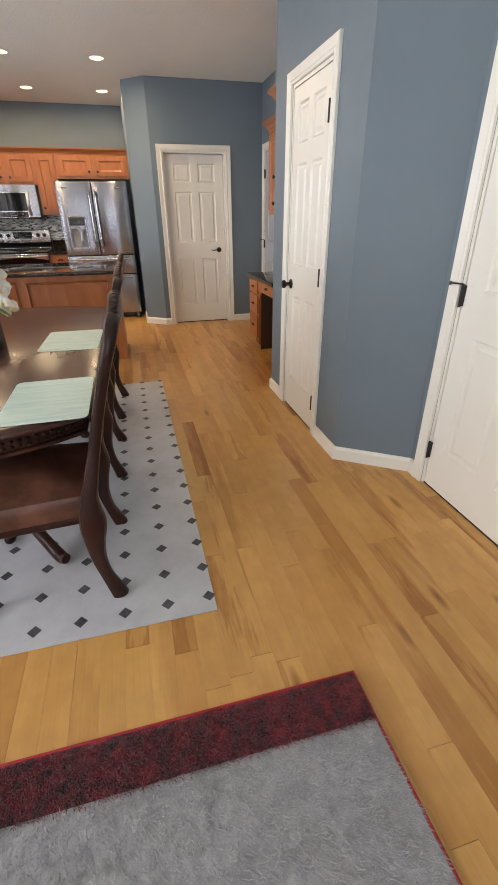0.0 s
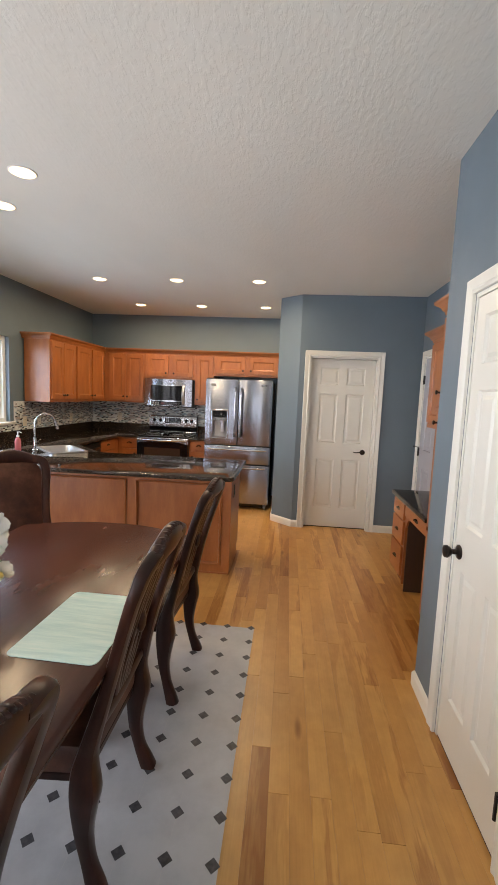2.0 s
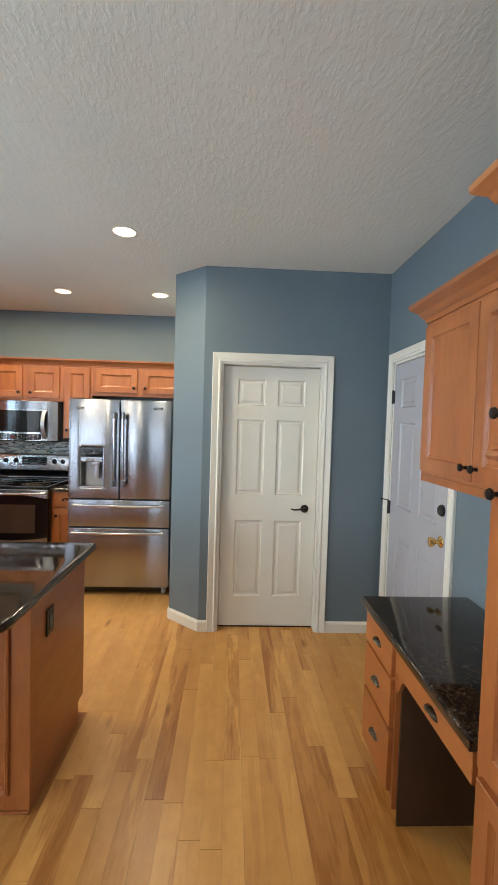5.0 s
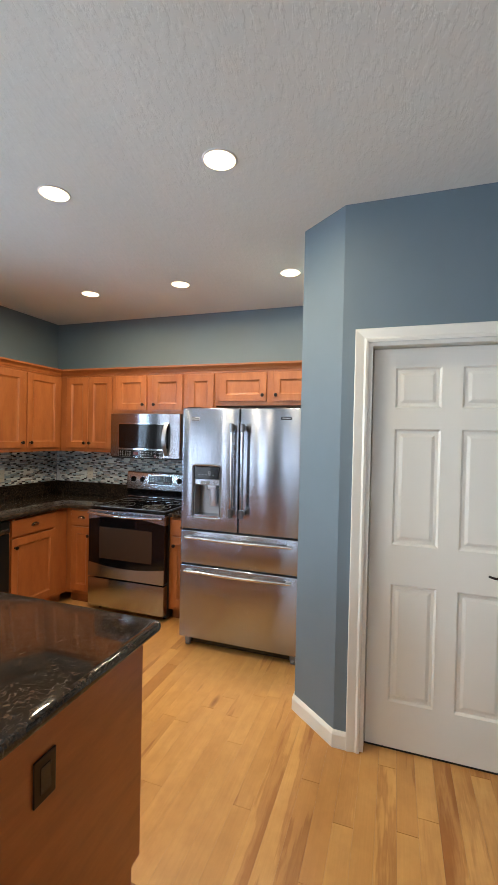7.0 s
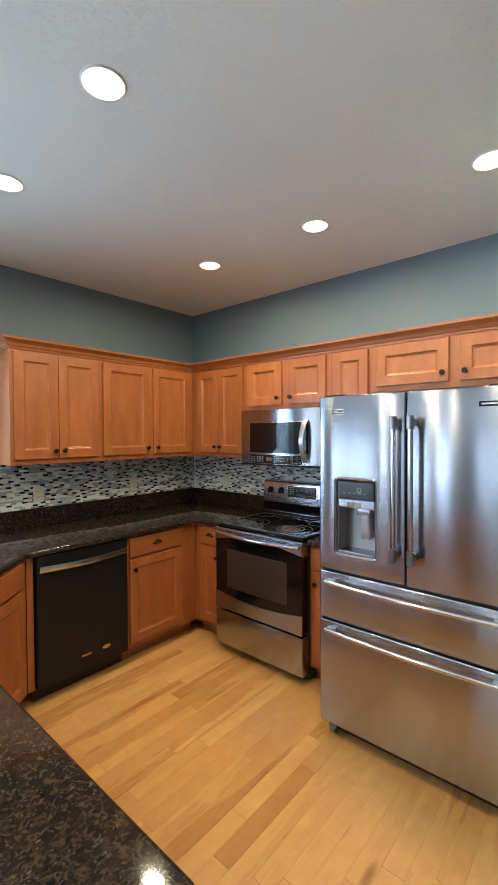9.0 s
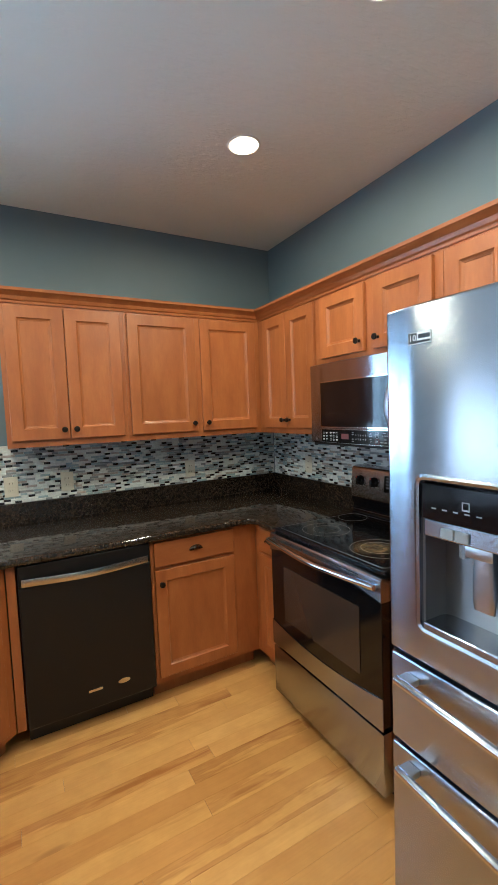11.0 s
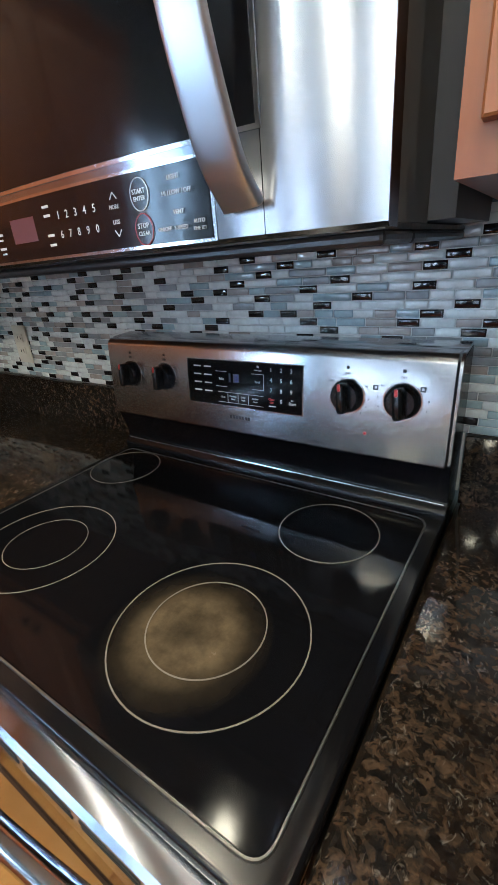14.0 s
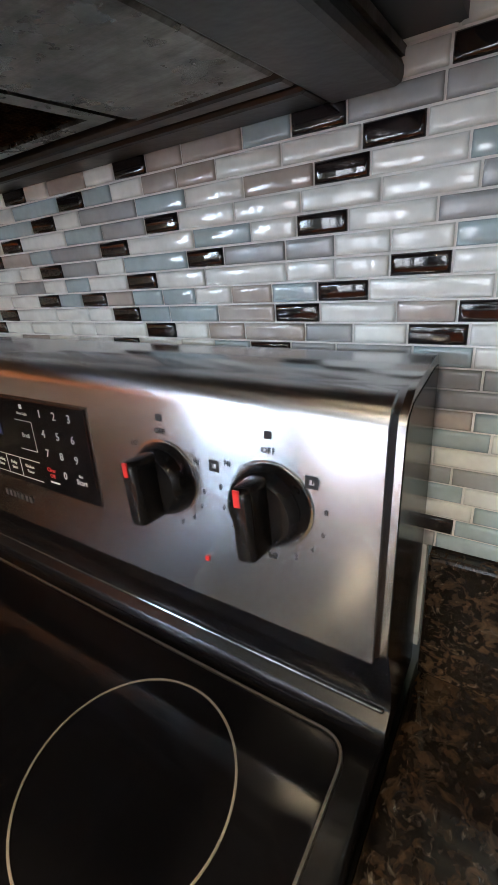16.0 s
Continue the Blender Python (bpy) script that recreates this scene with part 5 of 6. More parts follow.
def bowed_front(x0, x1, z0, z1, bow=0.03, e=0.004, nx=14):
    b = bmesh.new()
    cols = []
    for i in range(nx + 1):
        x = x0 + (x1 - x0) * i / nx
        u = x / MW
        y = bow * ((2 * u - 1) ** 2 - 1) * 0.9
        cols.append([b.verts.new(p) for p in ((x, y + e, z0), (x, y, z0 + e), (x, y, z1 - e), (x, y + e, z1), (x, 0.024, z1), (x, 0.024, z0))])
    for p, q in zip(cols, cols[1:]):
        for k in range(6):
            b.faces.new((p[k], p[(k + 1) % 6], q[(k + 1) % 6], q[k]))
    b.faces.new(cols[0])
    b.faces.new(cols[-1])
    return b


def bowed_plate(x0, x1, z0, z1, lift, bow=0.03, nx=14):
    b = bmesh.new()
    cols = []
    for i in range(nx + 1):
        x = x0 + (x1 - x0) * i / nx
        y = bow * ((2 * x / MW - 1) ** 2 - 1) * 0.9
        cols.append([b.verts.new(p) for p in ((x, y - lift, z0), (x, y - lift, z1), (x, y + 0.001, z1), (x, y + 0.001, z0))])
    for p, q in zip(cols, cols[1:]):
        for k in range(4):
            b.faces.new((p[k], p[(k + 1) % 4], q[(k + 1) % 4], q[k]))
    b.faces.new(cols[0])
    b.faces.new(cols[-1])
    return b


def bow_y(x, bow=0.03):
    return bow * ((2 * x / MW - 1) ** 2 - 1) * 0.9


md = part("door", bowed_front(0.0, seam - 0.0004, 0.0, MH), M_STEEL, mw, smooth=True)
part("side_panel", bowed_front(seam + 0.0004, MW, 0.0, MH, nx=8), M_STEEL, mw, smooth=True)
part("window_rim", bowed_plate(0.096, 0.637, 0.079, 0.308, 0.0012), M_CHROME, md)
part("window", bowed_plate(0.100, 0.633, 0.083, 0.304, 0.002), M_GLASSBLACK, md, "black glass window")
part("panel_rim", bowed_plate(0.100, 0.588, 0.003, 0.072, 0.0010), M_CHROME, md)
cp = part("control_panel", bowed_plate(0.104, 0.584, 0.006, 0.069, 0.002), M_GLASSBLACK, mw, "black touch control strip")
b = bmesh.new()


def mark(bm, x, z, w, h):
    y = bow_y(x) - 0.0026
    box(x - w / 2, y, z - h / 2, x + w / 2, y + 0.0008, z + h / 2, bm=bm)


for x in (0.125, 0.150, 0.185, 0.21, 0.235):
    for z in (0.022, 0.038, 0.054):
        mark(b, x, z, 0.015, 0.0028)
        mark(b, x, z - 0.006, 0.010, 0.002)
for z in (0.018, 0.028, 0.048, 0.057):
    mark(b, 0.352, z, 0.012, 0.0026)
tagged(part("printed_bars", b, M_PRINT, cp), kind="stuff")
for row, word in ((0.046, "12345"), (0.027, "67890")):
    for n, ch in enumerate(word):
        x = 0.374 + 0.0155 * n
        lettering(ch, 0.011, M_PRINT, cp, pose(x, bow_y(x) - 0.0026, row, 90))


def oval_ring(z):
    y = bow_y(0.503) - 0.0022
    return sweep([(0.503 + 0.0118 * math.cos(a / 14 * math.pi), y, z + 0.0135 * math.sin(a / 14 * math.pi)) for a in range(28)], [(0, 0), (0.0008, 0), (0.0008, 0.0006), (0, 0.0006)], (0, -1, 0), True)


b = oval_ring(0.050)
part("start_button", b, M_PRINT, cp)
M_DIMRED = material("dark_red_button", (0.35, 0.02, 0.02), 0.4)
b = oval_ring(0.020)
part("stop_button", b, M_DIMRED, cp)
for word, x, z, h in (("START", 0.503, 0.0525, 0.0062), ("ENTER", 0.503, 0.0465, 0.0055), ("STOP", 0.503, 0.0232, 0.0066), ("CLEAR", 0.503, 0.0165, 0.0055), ("MORE", 0.467, 0.0435, 0.0055), ("LESS", 0.467, 0.0300, 0.0055), ("LIGHT", 0.547, 0.0585, 0.0055), ("HI / LOW / OFF", 0.549, 0.0465, 0.0055), ("VENT", 0.549, 0.0305, 0.0055), ("ON/OFF", 0.530, 0.0175, 0.0050), ("3-SPEED", 0.550, 0.0175, 0.0050), ("AUTO", 0.5715, 0.0210, 0.0050), ("TIME SET", 0.5715, 0.0150, 0.0042)):
    lettering(word, h, M_PRINT, cp, pose(x, bow_y(x) - 0.0032, z, 90))
b = bmesh.new()
for s_, z in ((1, 0.0535), (-1, 0.0200)):
    for e_ in (-1, 1):
        rod((0.467, bow_y(0.467) - 0.0028, z + s_ * 0.003), (0.467 + e_ * 0.005, bow_y(0.467) - 0.0028, z - s_ * 0.003), 0.0005, seg=6, bm=b)
part("arrow_mark", b, M_PRINT, cp)
b = bmesh.new()
mark(b, 0.297, 0.038, 0.052, 0.026)
part("digit", b, M_REDDIGIT, cp, "dim red clock display")
b = bmesh.new()
mark(b, 0.055, 0.018, 0.012, 0.012)
part("badge", b, M_GREYPLASTIC, md)
part("handle", tube([(0.622, bow_y(0.622) - 0.009, 0.026, 0.020, 0.006), (0.619, -0.050, 0.068, 0.020, 0.006), (0.616, -0.074, 0.17, 0.019, 0.006), (0.619, -0.052, 0.272, 0.019, 0.006), (0.622, bow_y(0.622) - 0.009, 0.312, 0.018, 0.006)], 16, (1, 0, 0), 0.35), M_SATIN, md, "wide bowed steel handle", True)
M_UNDER = material("greasy_dark_steel", (0.03, 0.027, 0.022), 0.3, 0.4)
_v = coords(M_UNDER)
link(M_UNDER, ramp(M_UNDER, noise_of(M_UNDER, _v, 16, 6, 0.7), (0.32, (0.020, 0.017, 0.014)), (0.5, (0.075, 0.066, 0.052)), (0.6, (0.13, 0.10, 0.068)), (0.72, (0.26, 0.24, 0.20))), shader(M_UNDER).inputs["Base Color"])
rough_from(M_UNDER, noise_of(M_UNDER, _v, 60, 4), 0.2, 0.5)
bump(M_UNDER, noise_of(M_UNDER, _v, 90, 4), 0.3, 0.002)
part("underside", box(0.006, 0.012, -0.001, MW - 0.006, 0.385, 0.004), M_UNDER, mw, "greasy dark underside")
M_UNDERFRAME = painted("greasy_black_frame", (0.016, 0.013, 0.011), 0.36, 90, 0.4, 0.3)
b = box(0.006, 0.010, -0.013, MW - 0.006, 0.098, -0.0012, 0.004)
box(0.006, 0.0985, -0.013, 0.050, 0.376, -0.0012, 0.004, bm=b)
box(MW - 0.050, 0.0985, -0.013, MW - 0.006, 0.376, -0.0012, 0.004, bm=b)
box(0.0505, 0.318, -0.011, MW - 0.0505, 0.335, -0.0012, 0.003, bm=b)
box(0.0505, 0.342, -0.012, MW - 0.0505, 0.376, -0.0012, 0.003, bm=b)
part("bottom_frame", b, M_UNDERFRAME, mw, "greasy black bottom frame")
M_COVER = material("greasy_steel_cover", (0.16, 0.15, 0.13), 0.26, 0.75)
_v = coords(M_COVER)
_s = noise_of(M_COVER, coords(M_COVER, (6, 90, 1)), 1.0, 4, 0.7)
_c = ramp(M_COVER, noise_of(M_COVER, _v, 34, 6, 0.72), (0.34, (0.055, 0.050, 0.042)), (0.52, (0.17, 0.16, 0.14)), (0.70, (0.30, 0.285, 0.25)))
_c = mix(M_COVER, _c, ramp(M_COVER, _s, (0.38, (0.45, 0.42, 0.38)), (0.58, (1.05, 1.05, 1.05))), 0.7, "MULTIPLY")
link(M_COVER, _c, shader(M_COVER).inputs["Base Color"])
rough_from(M_COVER, noise_of(M_COVER, _v, 46, 4), 0.16, 0.42)
bump(M_COVER, noise_of(M_COVER, _v, 240, 3), 0.12, 0.001)
for x0, x1 in ((0.588, 0.686), (0.053, 0.151)):
    cv = part("lamp_cover", box(x0, 0.170, -0.010, x1, 0.316, -0.0012, 0.003), M_COVER, mw, "greasy steel cover plate")
    part("front_cover", box(x0, 0.101, -0.010, x1, 0.166, -0.0012, 0.003), M_COVER, mw, "greasy steel cover plate")
    for sx in (x0 + 0.014, x1 - 0.014):
        part("screw", lathe([(0.0001, -0.0118), (0.0030, -0.0116), (0.0036, -0.0100), (0.0036, -0.0095)], 12, m=pose(sx, 0.156, 0)), M_BLACKMATT, mw, smooth=True)
M_FILTER = material("greasy_filter_mesh", (0.10, 0.07, 0.04), 0.45, 0.5)
_v = coords(M_FILTER)
link(M_FILTER, ramp(M_FILTER, noise_of(M_FILTER, _v, 130, 4, 0.7), (0.36, (0.05, 0.024, 0.010)), (0.55, (0.15, 0.078, 0.032)), (0.70, (0.30, 0.18, 0.085))), shader(M_FILTER).inputs["Base Color"])
for x in (0.160, 0.372):
    fl = part("grease_filter", slab_with_openings(0.207, 0, 0.205, 0.006, [(0.012, 0.195, 0.012, 0.193)]), M_COVER, mw, "greasy brown metal mesh filter")
    fl.matrix_basis = Matrix.Translation((x, 0.308, -0.0075)) @ Matrix.Rotation(math.radians(90), 4, "X")
    vs, fs = [], []
    for k in range(46):
        for d in (0, 1):
            a = 0.013 + 0.004 * k
            q = len(vs)
            if d:
                vs += [(a, 0.0125, 0.0032), (a + 0.0011, 0.0125, 0.0018), (a + 0.0011, 0.1925, 0.0018), (a, 0.1925, 0.0032)]
            else:
                vs += [(0.0125, a, 0.0034), (0.0125, a + 0.0011, 0.0020), (0.1945, a + 0.0011, 0.0020), (0.1945, a, 0.0034)]
            fs.append((q, q + 1, q + 2, q + 3))
    me = bpy.data.meshes.new("wire_mesh")
    me.from_pydata([(p, c, z) for p, z, c in vs], [], fs)
    me.materials.append(M_FILTER)
    o = new("wire_mesh", me)
    o.parent = fl
    tagged(o, "brown greasy wire mesh", kind="stuff")

# ---------------------------------------------------------------- desk and tall cabinet
TCX = 1.243
tc = thing("tall_cabinet", pose(TCX, 4.003, 0, 0, 0, -90), "tall honey maple pantry cabinet with crown moulding", "cabinet")
TW = 0.632
part("body", box(0.0005, 0, 0.10, TW, 0.499, 2.13), M_MAPLE, tc)
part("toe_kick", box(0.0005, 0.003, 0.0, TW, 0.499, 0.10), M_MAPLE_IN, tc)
for z0, z1, kz in ((1.555, 2.105, 0.075), (0.735, 1.495, 0.70), (0.115, 0.705, None)):
    d = shaker_door(tc, 0.022, z0, 0.314, z1)
    if kz:
        knob(d, 0.03, kz)
    d = shaker_door(tc, 0.318, z0, 0.610, z1)
    if kz:
        knob(d, 0.25, kz)
part("waist_moulding", sweep([(0.0, 0.04, 1.512), (0.0, 0.0, 1.512), (TW, 0.0, 1.512)][::-1], [(0, 0), (-0.012, 0.004), (-0.018, 0.014), (-0.012, 0.026), (0, 0.03)]), M_MAPLE_X, tc)
BIGCROWN = [(-0.004, 0), (0.008, 0), (0.012, 0.02), (0.022, 0.028), (0.034, 0.05), (0.06, 0.068), (0.066, 0.074), (0.068, 0.09), (-0.004, 0.09)]
part("crown", sweep([(0.0, 0.499, 2.128), (0.0, 0.0, 2.128), (TW, 0.0, 2.128)][::-1], [(-o, h) for o, h in BIGCROWN]), M_MAPLE_X, tc)

uc = thing("wall_cabinet", pose(1.458, 4.885, 0, 0, 0, -90), "honey maple wall cabinet over the desk with crown moulding", "cabinet")
UW = 4.885 - 4.006
part("body", box(0.0, 0, 1.385, UW, 0.284, 2.07), M_MAPLE, uc)
part("light_rail", box(0.0, -0.002, 1.352, UW, 0.02, 1.384), M_MAPLE_X, uc)
d = shaker_door(uc, 0.02, 1.40, UW / 2 - 0.003, 2.045)
knob(d, UW / 2 - 0.055, 0.05)
d = shaker_door(uc, UW / 2 + 0.003, 1.40, UW - 0.02, 2.045)
knob(d, 0.03, 0.05)
part("crown", sweep([(0.0, 0.284, 2.065), (0.0, 0.0, 2.065), (UW, 0.0, 2.065)][::-1], [(-o, h) for o, h in BIGCROWN]), M_MAPLE_X, uc)

dk = thing("desk", pose(1.258, 4.925, 0, 0, 0, -90), "built-in honey maple desk with drawers and a knee space", "desk")
part("drawer_unit", box(0, 0, 0.10, 0.35, 0.484, 0.742), M_MAPLE, dk)
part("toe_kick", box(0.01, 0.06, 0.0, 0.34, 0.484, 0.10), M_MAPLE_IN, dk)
part("side_bracket", box(0.332, 0.001, 0.06, 0.35, 0.06, 0.10), M_MAPLE, dk)
for z0, z1 in ((0.595, 0.725), (0.385, 0.58), (0.125, 0.37)):
    d = drawer_front(dk, 0.018, z0, 0.335, z1)
    cup_pull(d, 0.158, (z1 - z0) / 2)
part("apron", box(0.3505, 0.0, 0.63, 0.917, 0.019, 0.742), M_MAPLE_X, dk)
d = drawer_front(dk, 0.375, 0.645, 0.903, 0.735)
cup_pull(d, 0.30, 0.045)
part("scroll_bracket", outline_plate(rounded([(0.3505, 0.63), (0.44, 0.63), (0.40, 0.612), (0.37, 0.56), (0.3505, 0.54)], [0, 0, 0.02, 0.02, 0]), 0, 0.016), M_MAPLE, dk).matrix_basis = pose(0, 0.017, 0, 90)
# knee space lined in darkened wood, the recess's shade put into its colour
M_KNEE = timber("shaded_knee_space_panel", (0.045, 0.022, 0.012), (0.06, 0.03, 0.016), (0.075, 0.038, 0.02), "z", 0.5)
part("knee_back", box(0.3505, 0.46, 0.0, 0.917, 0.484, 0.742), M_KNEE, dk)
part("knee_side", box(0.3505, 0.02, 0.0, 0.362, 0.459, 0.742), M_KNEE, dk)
g = part("top", outline_plate(rounded([(1.218, 4.006), (1.7435, 4.006), (1.7435, 4.945), (1.218, 4.945)], [0.0, 0, 0, 0.02]), 0.744, 0.782, (), 0.011), M_GRANITE, dk, "black polished granite top", True)
g.matrix_basis = pose(1.258, 4.925, 0, 0, 0, -90).inverted()

# ---------------------------------------------------------------- dining table
TX0, TX1, TY0, TY1 = -1.255, -0.235, 1.25, 3.525
TCXM, TCYM = (TX0 + TX1) / 2, (TY0 + TY1) / 2


def table_outline(inset):
    hw, sag = (TX1 - TX0) / 2 - inset, 0.15
    hl = (TY1 - TY0) / 2 - inset
    pts = []
    n = 18
    for k in range(n + 1):
        u = -1 + 2 * k / n
        pts.append((u * hw, -hl + sag * abs(u) ** 2.2))
    for k in range(n + 1):
        u = 1 - 2 * k / n
        pts.append((u * hw, hl - sag * abs(u) ** 2.2))
    return pts


tb = thing("dining_table", pose(TCXM, TCYM, 0), "dark cherry dining table with bowed ends and a carved apron", "dining table")
b = bmesh.new()
rings = [[b.verts.new((x, y, z)) for x, y in table_outline(i)] for i, z in ((0.03, 0.722), (0.012, 0.724), (0.004, 0.730), (0.0, 0.738), (0.002, 0.747), (0.008, 0.752), (0.012, 0.757), (0.018, 0.760))]
for p, q in zip(rings, rings[1:]):
    for k in range(len(p)):
        b.faces.new((p[k], p[(k + 1) % len(p)], q[(k + 1) % len(p)], q[k]))
b.faces.new(rings[0][::-1])
b.faces.new(rings[-1])
part("tabletop", b, M_TABLE, tb, smooth=True)
b = bmesh.new()
rings = [[b.verts.new((x, y, z)) for x, y in table_outline(i)] for i, z in ((0.05, 0.722), (0.05, 0.712), (0.058, 0.705), (0.058, 0.665), (0.048, 0.660), (0.048, 0.648), (0.075, 0.648))]
for p, q in zip(rings, rings[1:]):
    for k in range(len(p)):
        b.faces.new((p[k], p[(k + 1) % len(p)], q[(k + 1) % len(p)], q[k]))
b.faces.new(rings[0][::-1])
b.faces.new(rings[-1])
part("apron", b, M_WALNUT, tb)
# carved beads round the apron
ol_ = table_outline(0.055)
b = bmesh.new()
acc = 0.0
for p, q in zip(ol_, ol_[1:] + ol_[:1]):
    p, q = Vector((*p, 0)), Vector((*q, 0))
    length = (q - p).length
    while acc < length:
        c = p.lerp(q, acc / length)
        k = random.random()
        out = Vector((c.x * 0.3, c.y, 0)).normalized()
        ball((c.x, c.y, 0.692 + 0.004 * (k - 0.5)), 0.0095, (1, 1, 0.8), b, 6)
        ball((c.x, c.y, 0.674), 0.0075, (1.2, 1.2, 0.9), b, 6)
        acc += 0.026
    acc -= length
part("carved_trim", b, M_WALNUT, tb, "row of carved beads and scrolls", True)
for sy_ in (-0.62, 0.62):
    pd_ = part("pedestal", lathe([(0.13, 0.647), (0.13, 0.60), (0.07, 0.57), (0.06, 0.52), (0.11, 0.44), (0.125, 0.38), (0.10, 0.30), (0.06, 0.26), (0.085, 0.22), (0.085, 0.14), (0.05, 0.12)], 20, m=pose(0, sy_, 0)), M_WALNUT, tb, smooth=True)
    for a in (45, 135, 225, 315):
        ca, sa = math.cos(radians(a)), math.sin(radians(a))
        pts = [(0.05 * ca, sy_ + 0.05 * sa, 0.20, 0.028, 0.04), (0.14 * ca, sy_ + 0.14 * sa, 0.185, 0.026, 0.036), (0.25 * ca, sy_ + 0.25 * sa, 0.09, 0.024, 0.03), (0.33 * ca, sy_ + 0.33 * sa, 0.036, 0.026, 0.03), (0.37 * ca, sy_ + 0.37 * sa, 0.036, 0.022, 0.022)]
        part("leg", tube(pts, 10, (-sa, ca, 0)), M_WALNUT, pd_, smooth=True)

# ---------------------------------------------------------------- chairs


def chair(m, label, padded=False, group="chairs round the dining table"):
    """Faces local +x; its feet stand about the origin."""
    c = thing("dining_chair", m, label, "dining chair", group)
    hw = 0.225
    for s in (-1, 1):
        part("front_leg", tube([(0.21, s * hw, 0.42, 0.034, 0.034), (0.225, s * (hw + 0.004), 0.37, 0.041, 0.041), (0.237, s * (hw + 0.006), 0.30, 0.036, 0.036), (0.224, s * (hw + 0.002), 0.20, 0.027, 0.027), (0.215, s * hw, 0.10, 0.021, 0.021), (0.225, s * hw, 0.045, 0.022, 0.022), (0.240, s * hw, 0.022, 0.031, 0.026), (0.243, s * hw, 0.001, 0.024, 0.021)], 12), M_WALNUT, c, smooth=True)
        stile = [(-0.262, s * (hw + 0.012), 0.0, 0.025, 0.031), (-0.250, s * (hw + 0.008), 0.035, 0.024, 0.029), (-0.224, s * (hw + 0.002), 0.11, 0.021, 0.023), (-0.208, s * hw, 0.20, 0.025, 0.028), (-0.209, s * (hw + 0.003), 0.29, 0.033, 0.039), (-0.215, s * (hw + 0.006), 0.36, 0.038, 0.047), (-0.214, s * (hw + 0.004), 0.42, 0.035, 0.040), (-0.220, s * hw, 0.47, 0.029, 0.031), (-0.232, s * hw, 0.52, 0.025, 0.026), (-0.266, s * (hw - 0.022), 0.65, 0.026, 0.021), (-0.306, s * (hw - 0.018), 0.80, 0.027, 0.020), (-0.346, s * (hw - 0.004), 0.935, 0.029, 0.020), (-0.366, s * (hw - 0.005), 0.995, 0.030, 0.021), (-0.378, s * (hw - 0.020), 1.035, 0.029, 0.022), (-0.386, s * (hw - 0.062), 1.058, 0.022, 0.023), (-0.390, s * (hw - 0.105), 1.066, 0.014, 0.020)]
        part("back_leg", tube(stile, 12, (0, 1, 0), 0.62), M_WALNUT, c, smooth=True)
    # seat frame
    b = outline_plate(rounded([(-0.205, -hw + 0.012), (0.225, -hw - 0.016), (0.225, hw + 0.016), (-0.205, hw - 0.012)], [0.01, 0.03, 0.03, 0.01]), 0.355, 0.384, (), 0.006)
    part("seat_frame", b, M_WALNUT, c)
    # cushion
    b = bmesh.new()
    rings = []
    for ins, z in ((0.004, 0.384), (-0.006, 0.388), (-0.009, 0.400), (-0.011, 0.430), (-0.012, 0.455), (-0.004, 0.474), (0.02, 0.486), (0.06, 0.494), (0.12, 0.525)):
        rings.append([b.verts.new((x, y, z)) for x, y in rounded([(-0.200 + ins, -hw + 0.018 + ins), (0.235 - ins, -hw - 0.018 + ins), (0.235 - ins, hw + 0.018 - ins), (-0.200 + ins, hw - 0.018 - ins)], [0.03, 0.05, 0.05, 0.03], 5)])
    for p, q in zip(rings, rings[1:]):
        for k in range(len(p)):
            b.faces.new((p[k], p[(k + 1) % len(p)], q[(k + 1) % len(p)], q[k]))
    b.faces.new(rings[-1])
    b.faces.new(rings[0][::-1])
    part("seat", b, M_LEATHER, c, "worn brown leather seat pad", True)
    # crest: a serpentine top rail with carved knuckles
    pts = []
    for k in range(11):
        u = -1 + k / 5
        pts.append((-0.376 - 0.018 * (1 - u * u), u * (hw - 0.045), 1.036 + 0.040 * (1 - abs(u) ** 2.0), 0.021 + 0.003 * (1 - abs(u)), 0.022 + 0.026 * (1 - abs(u) ** 1.5)))
    b = tube(pts, 12, (1, 0, 0), 0.75)
    for k in range(23):
        u = -0.92 + 1.84 * k / 22
        ball((-0.382 - 0.018 * (1 - u * u), u * (hw - 0.045), 1.052 + 0.062 * (1 - abs(u) ** 1.8) + 0.003 * (k % 2)), 0.0125, (1.25, 0.75, 0.75), b, 7)
    for k in range(5):
        ball((-0.398, -0.044 + 0.022 * k, 1.096 + 0.014 * (1 - abs(k - 2) / 2)), 0.015, (0.9, 0.9, 0.9), b, 7)
    part("crest_rail", b, M_WALNUT, c, "carved crest rail", True)
    part("back_rail", tube([(-0.226, -hw + 0.01, 0.525, 0.016, 0.022), (-0.228, 0, 0.515, 0.016, 0.026), (-0.226, hw - 0.01, 0.525, 0.016, 0.022)], 10, (1, 0, 0), 0.7), M_WALNUT, c, smooth=True)
    if padded:
        b = bmesh.new()
        rows = []
        for k in range(9):
            v = k / 8
            z = 0.535 + 0.50 * v
            xx = -0.230 - 0.150 * v
            wid = (hw - 0.02 - 0.014 * math.sin(v * math.pi)) * (1 if v < 0.85 else 1 - 0.25 * (v - 0.85) / 0.15)
            rows.append([b.verts.new((xx + 0.03 * (1 - abs(-1 + i / 3) ** 3) * min(1, 6 * v + 0.2, 6 * (1 - v) + 0.2), wid * (-1 + i / 3), z)) for i in range(7)])
        for p, q in zip(rows, rows[1:]):
            for i in range(6):
                b.faces.new((p[i], p[i + 1], q[i + 1], q[i]))
        bmesh.ops.solidify(b, geom=b.faces[:], thickness=0.02)
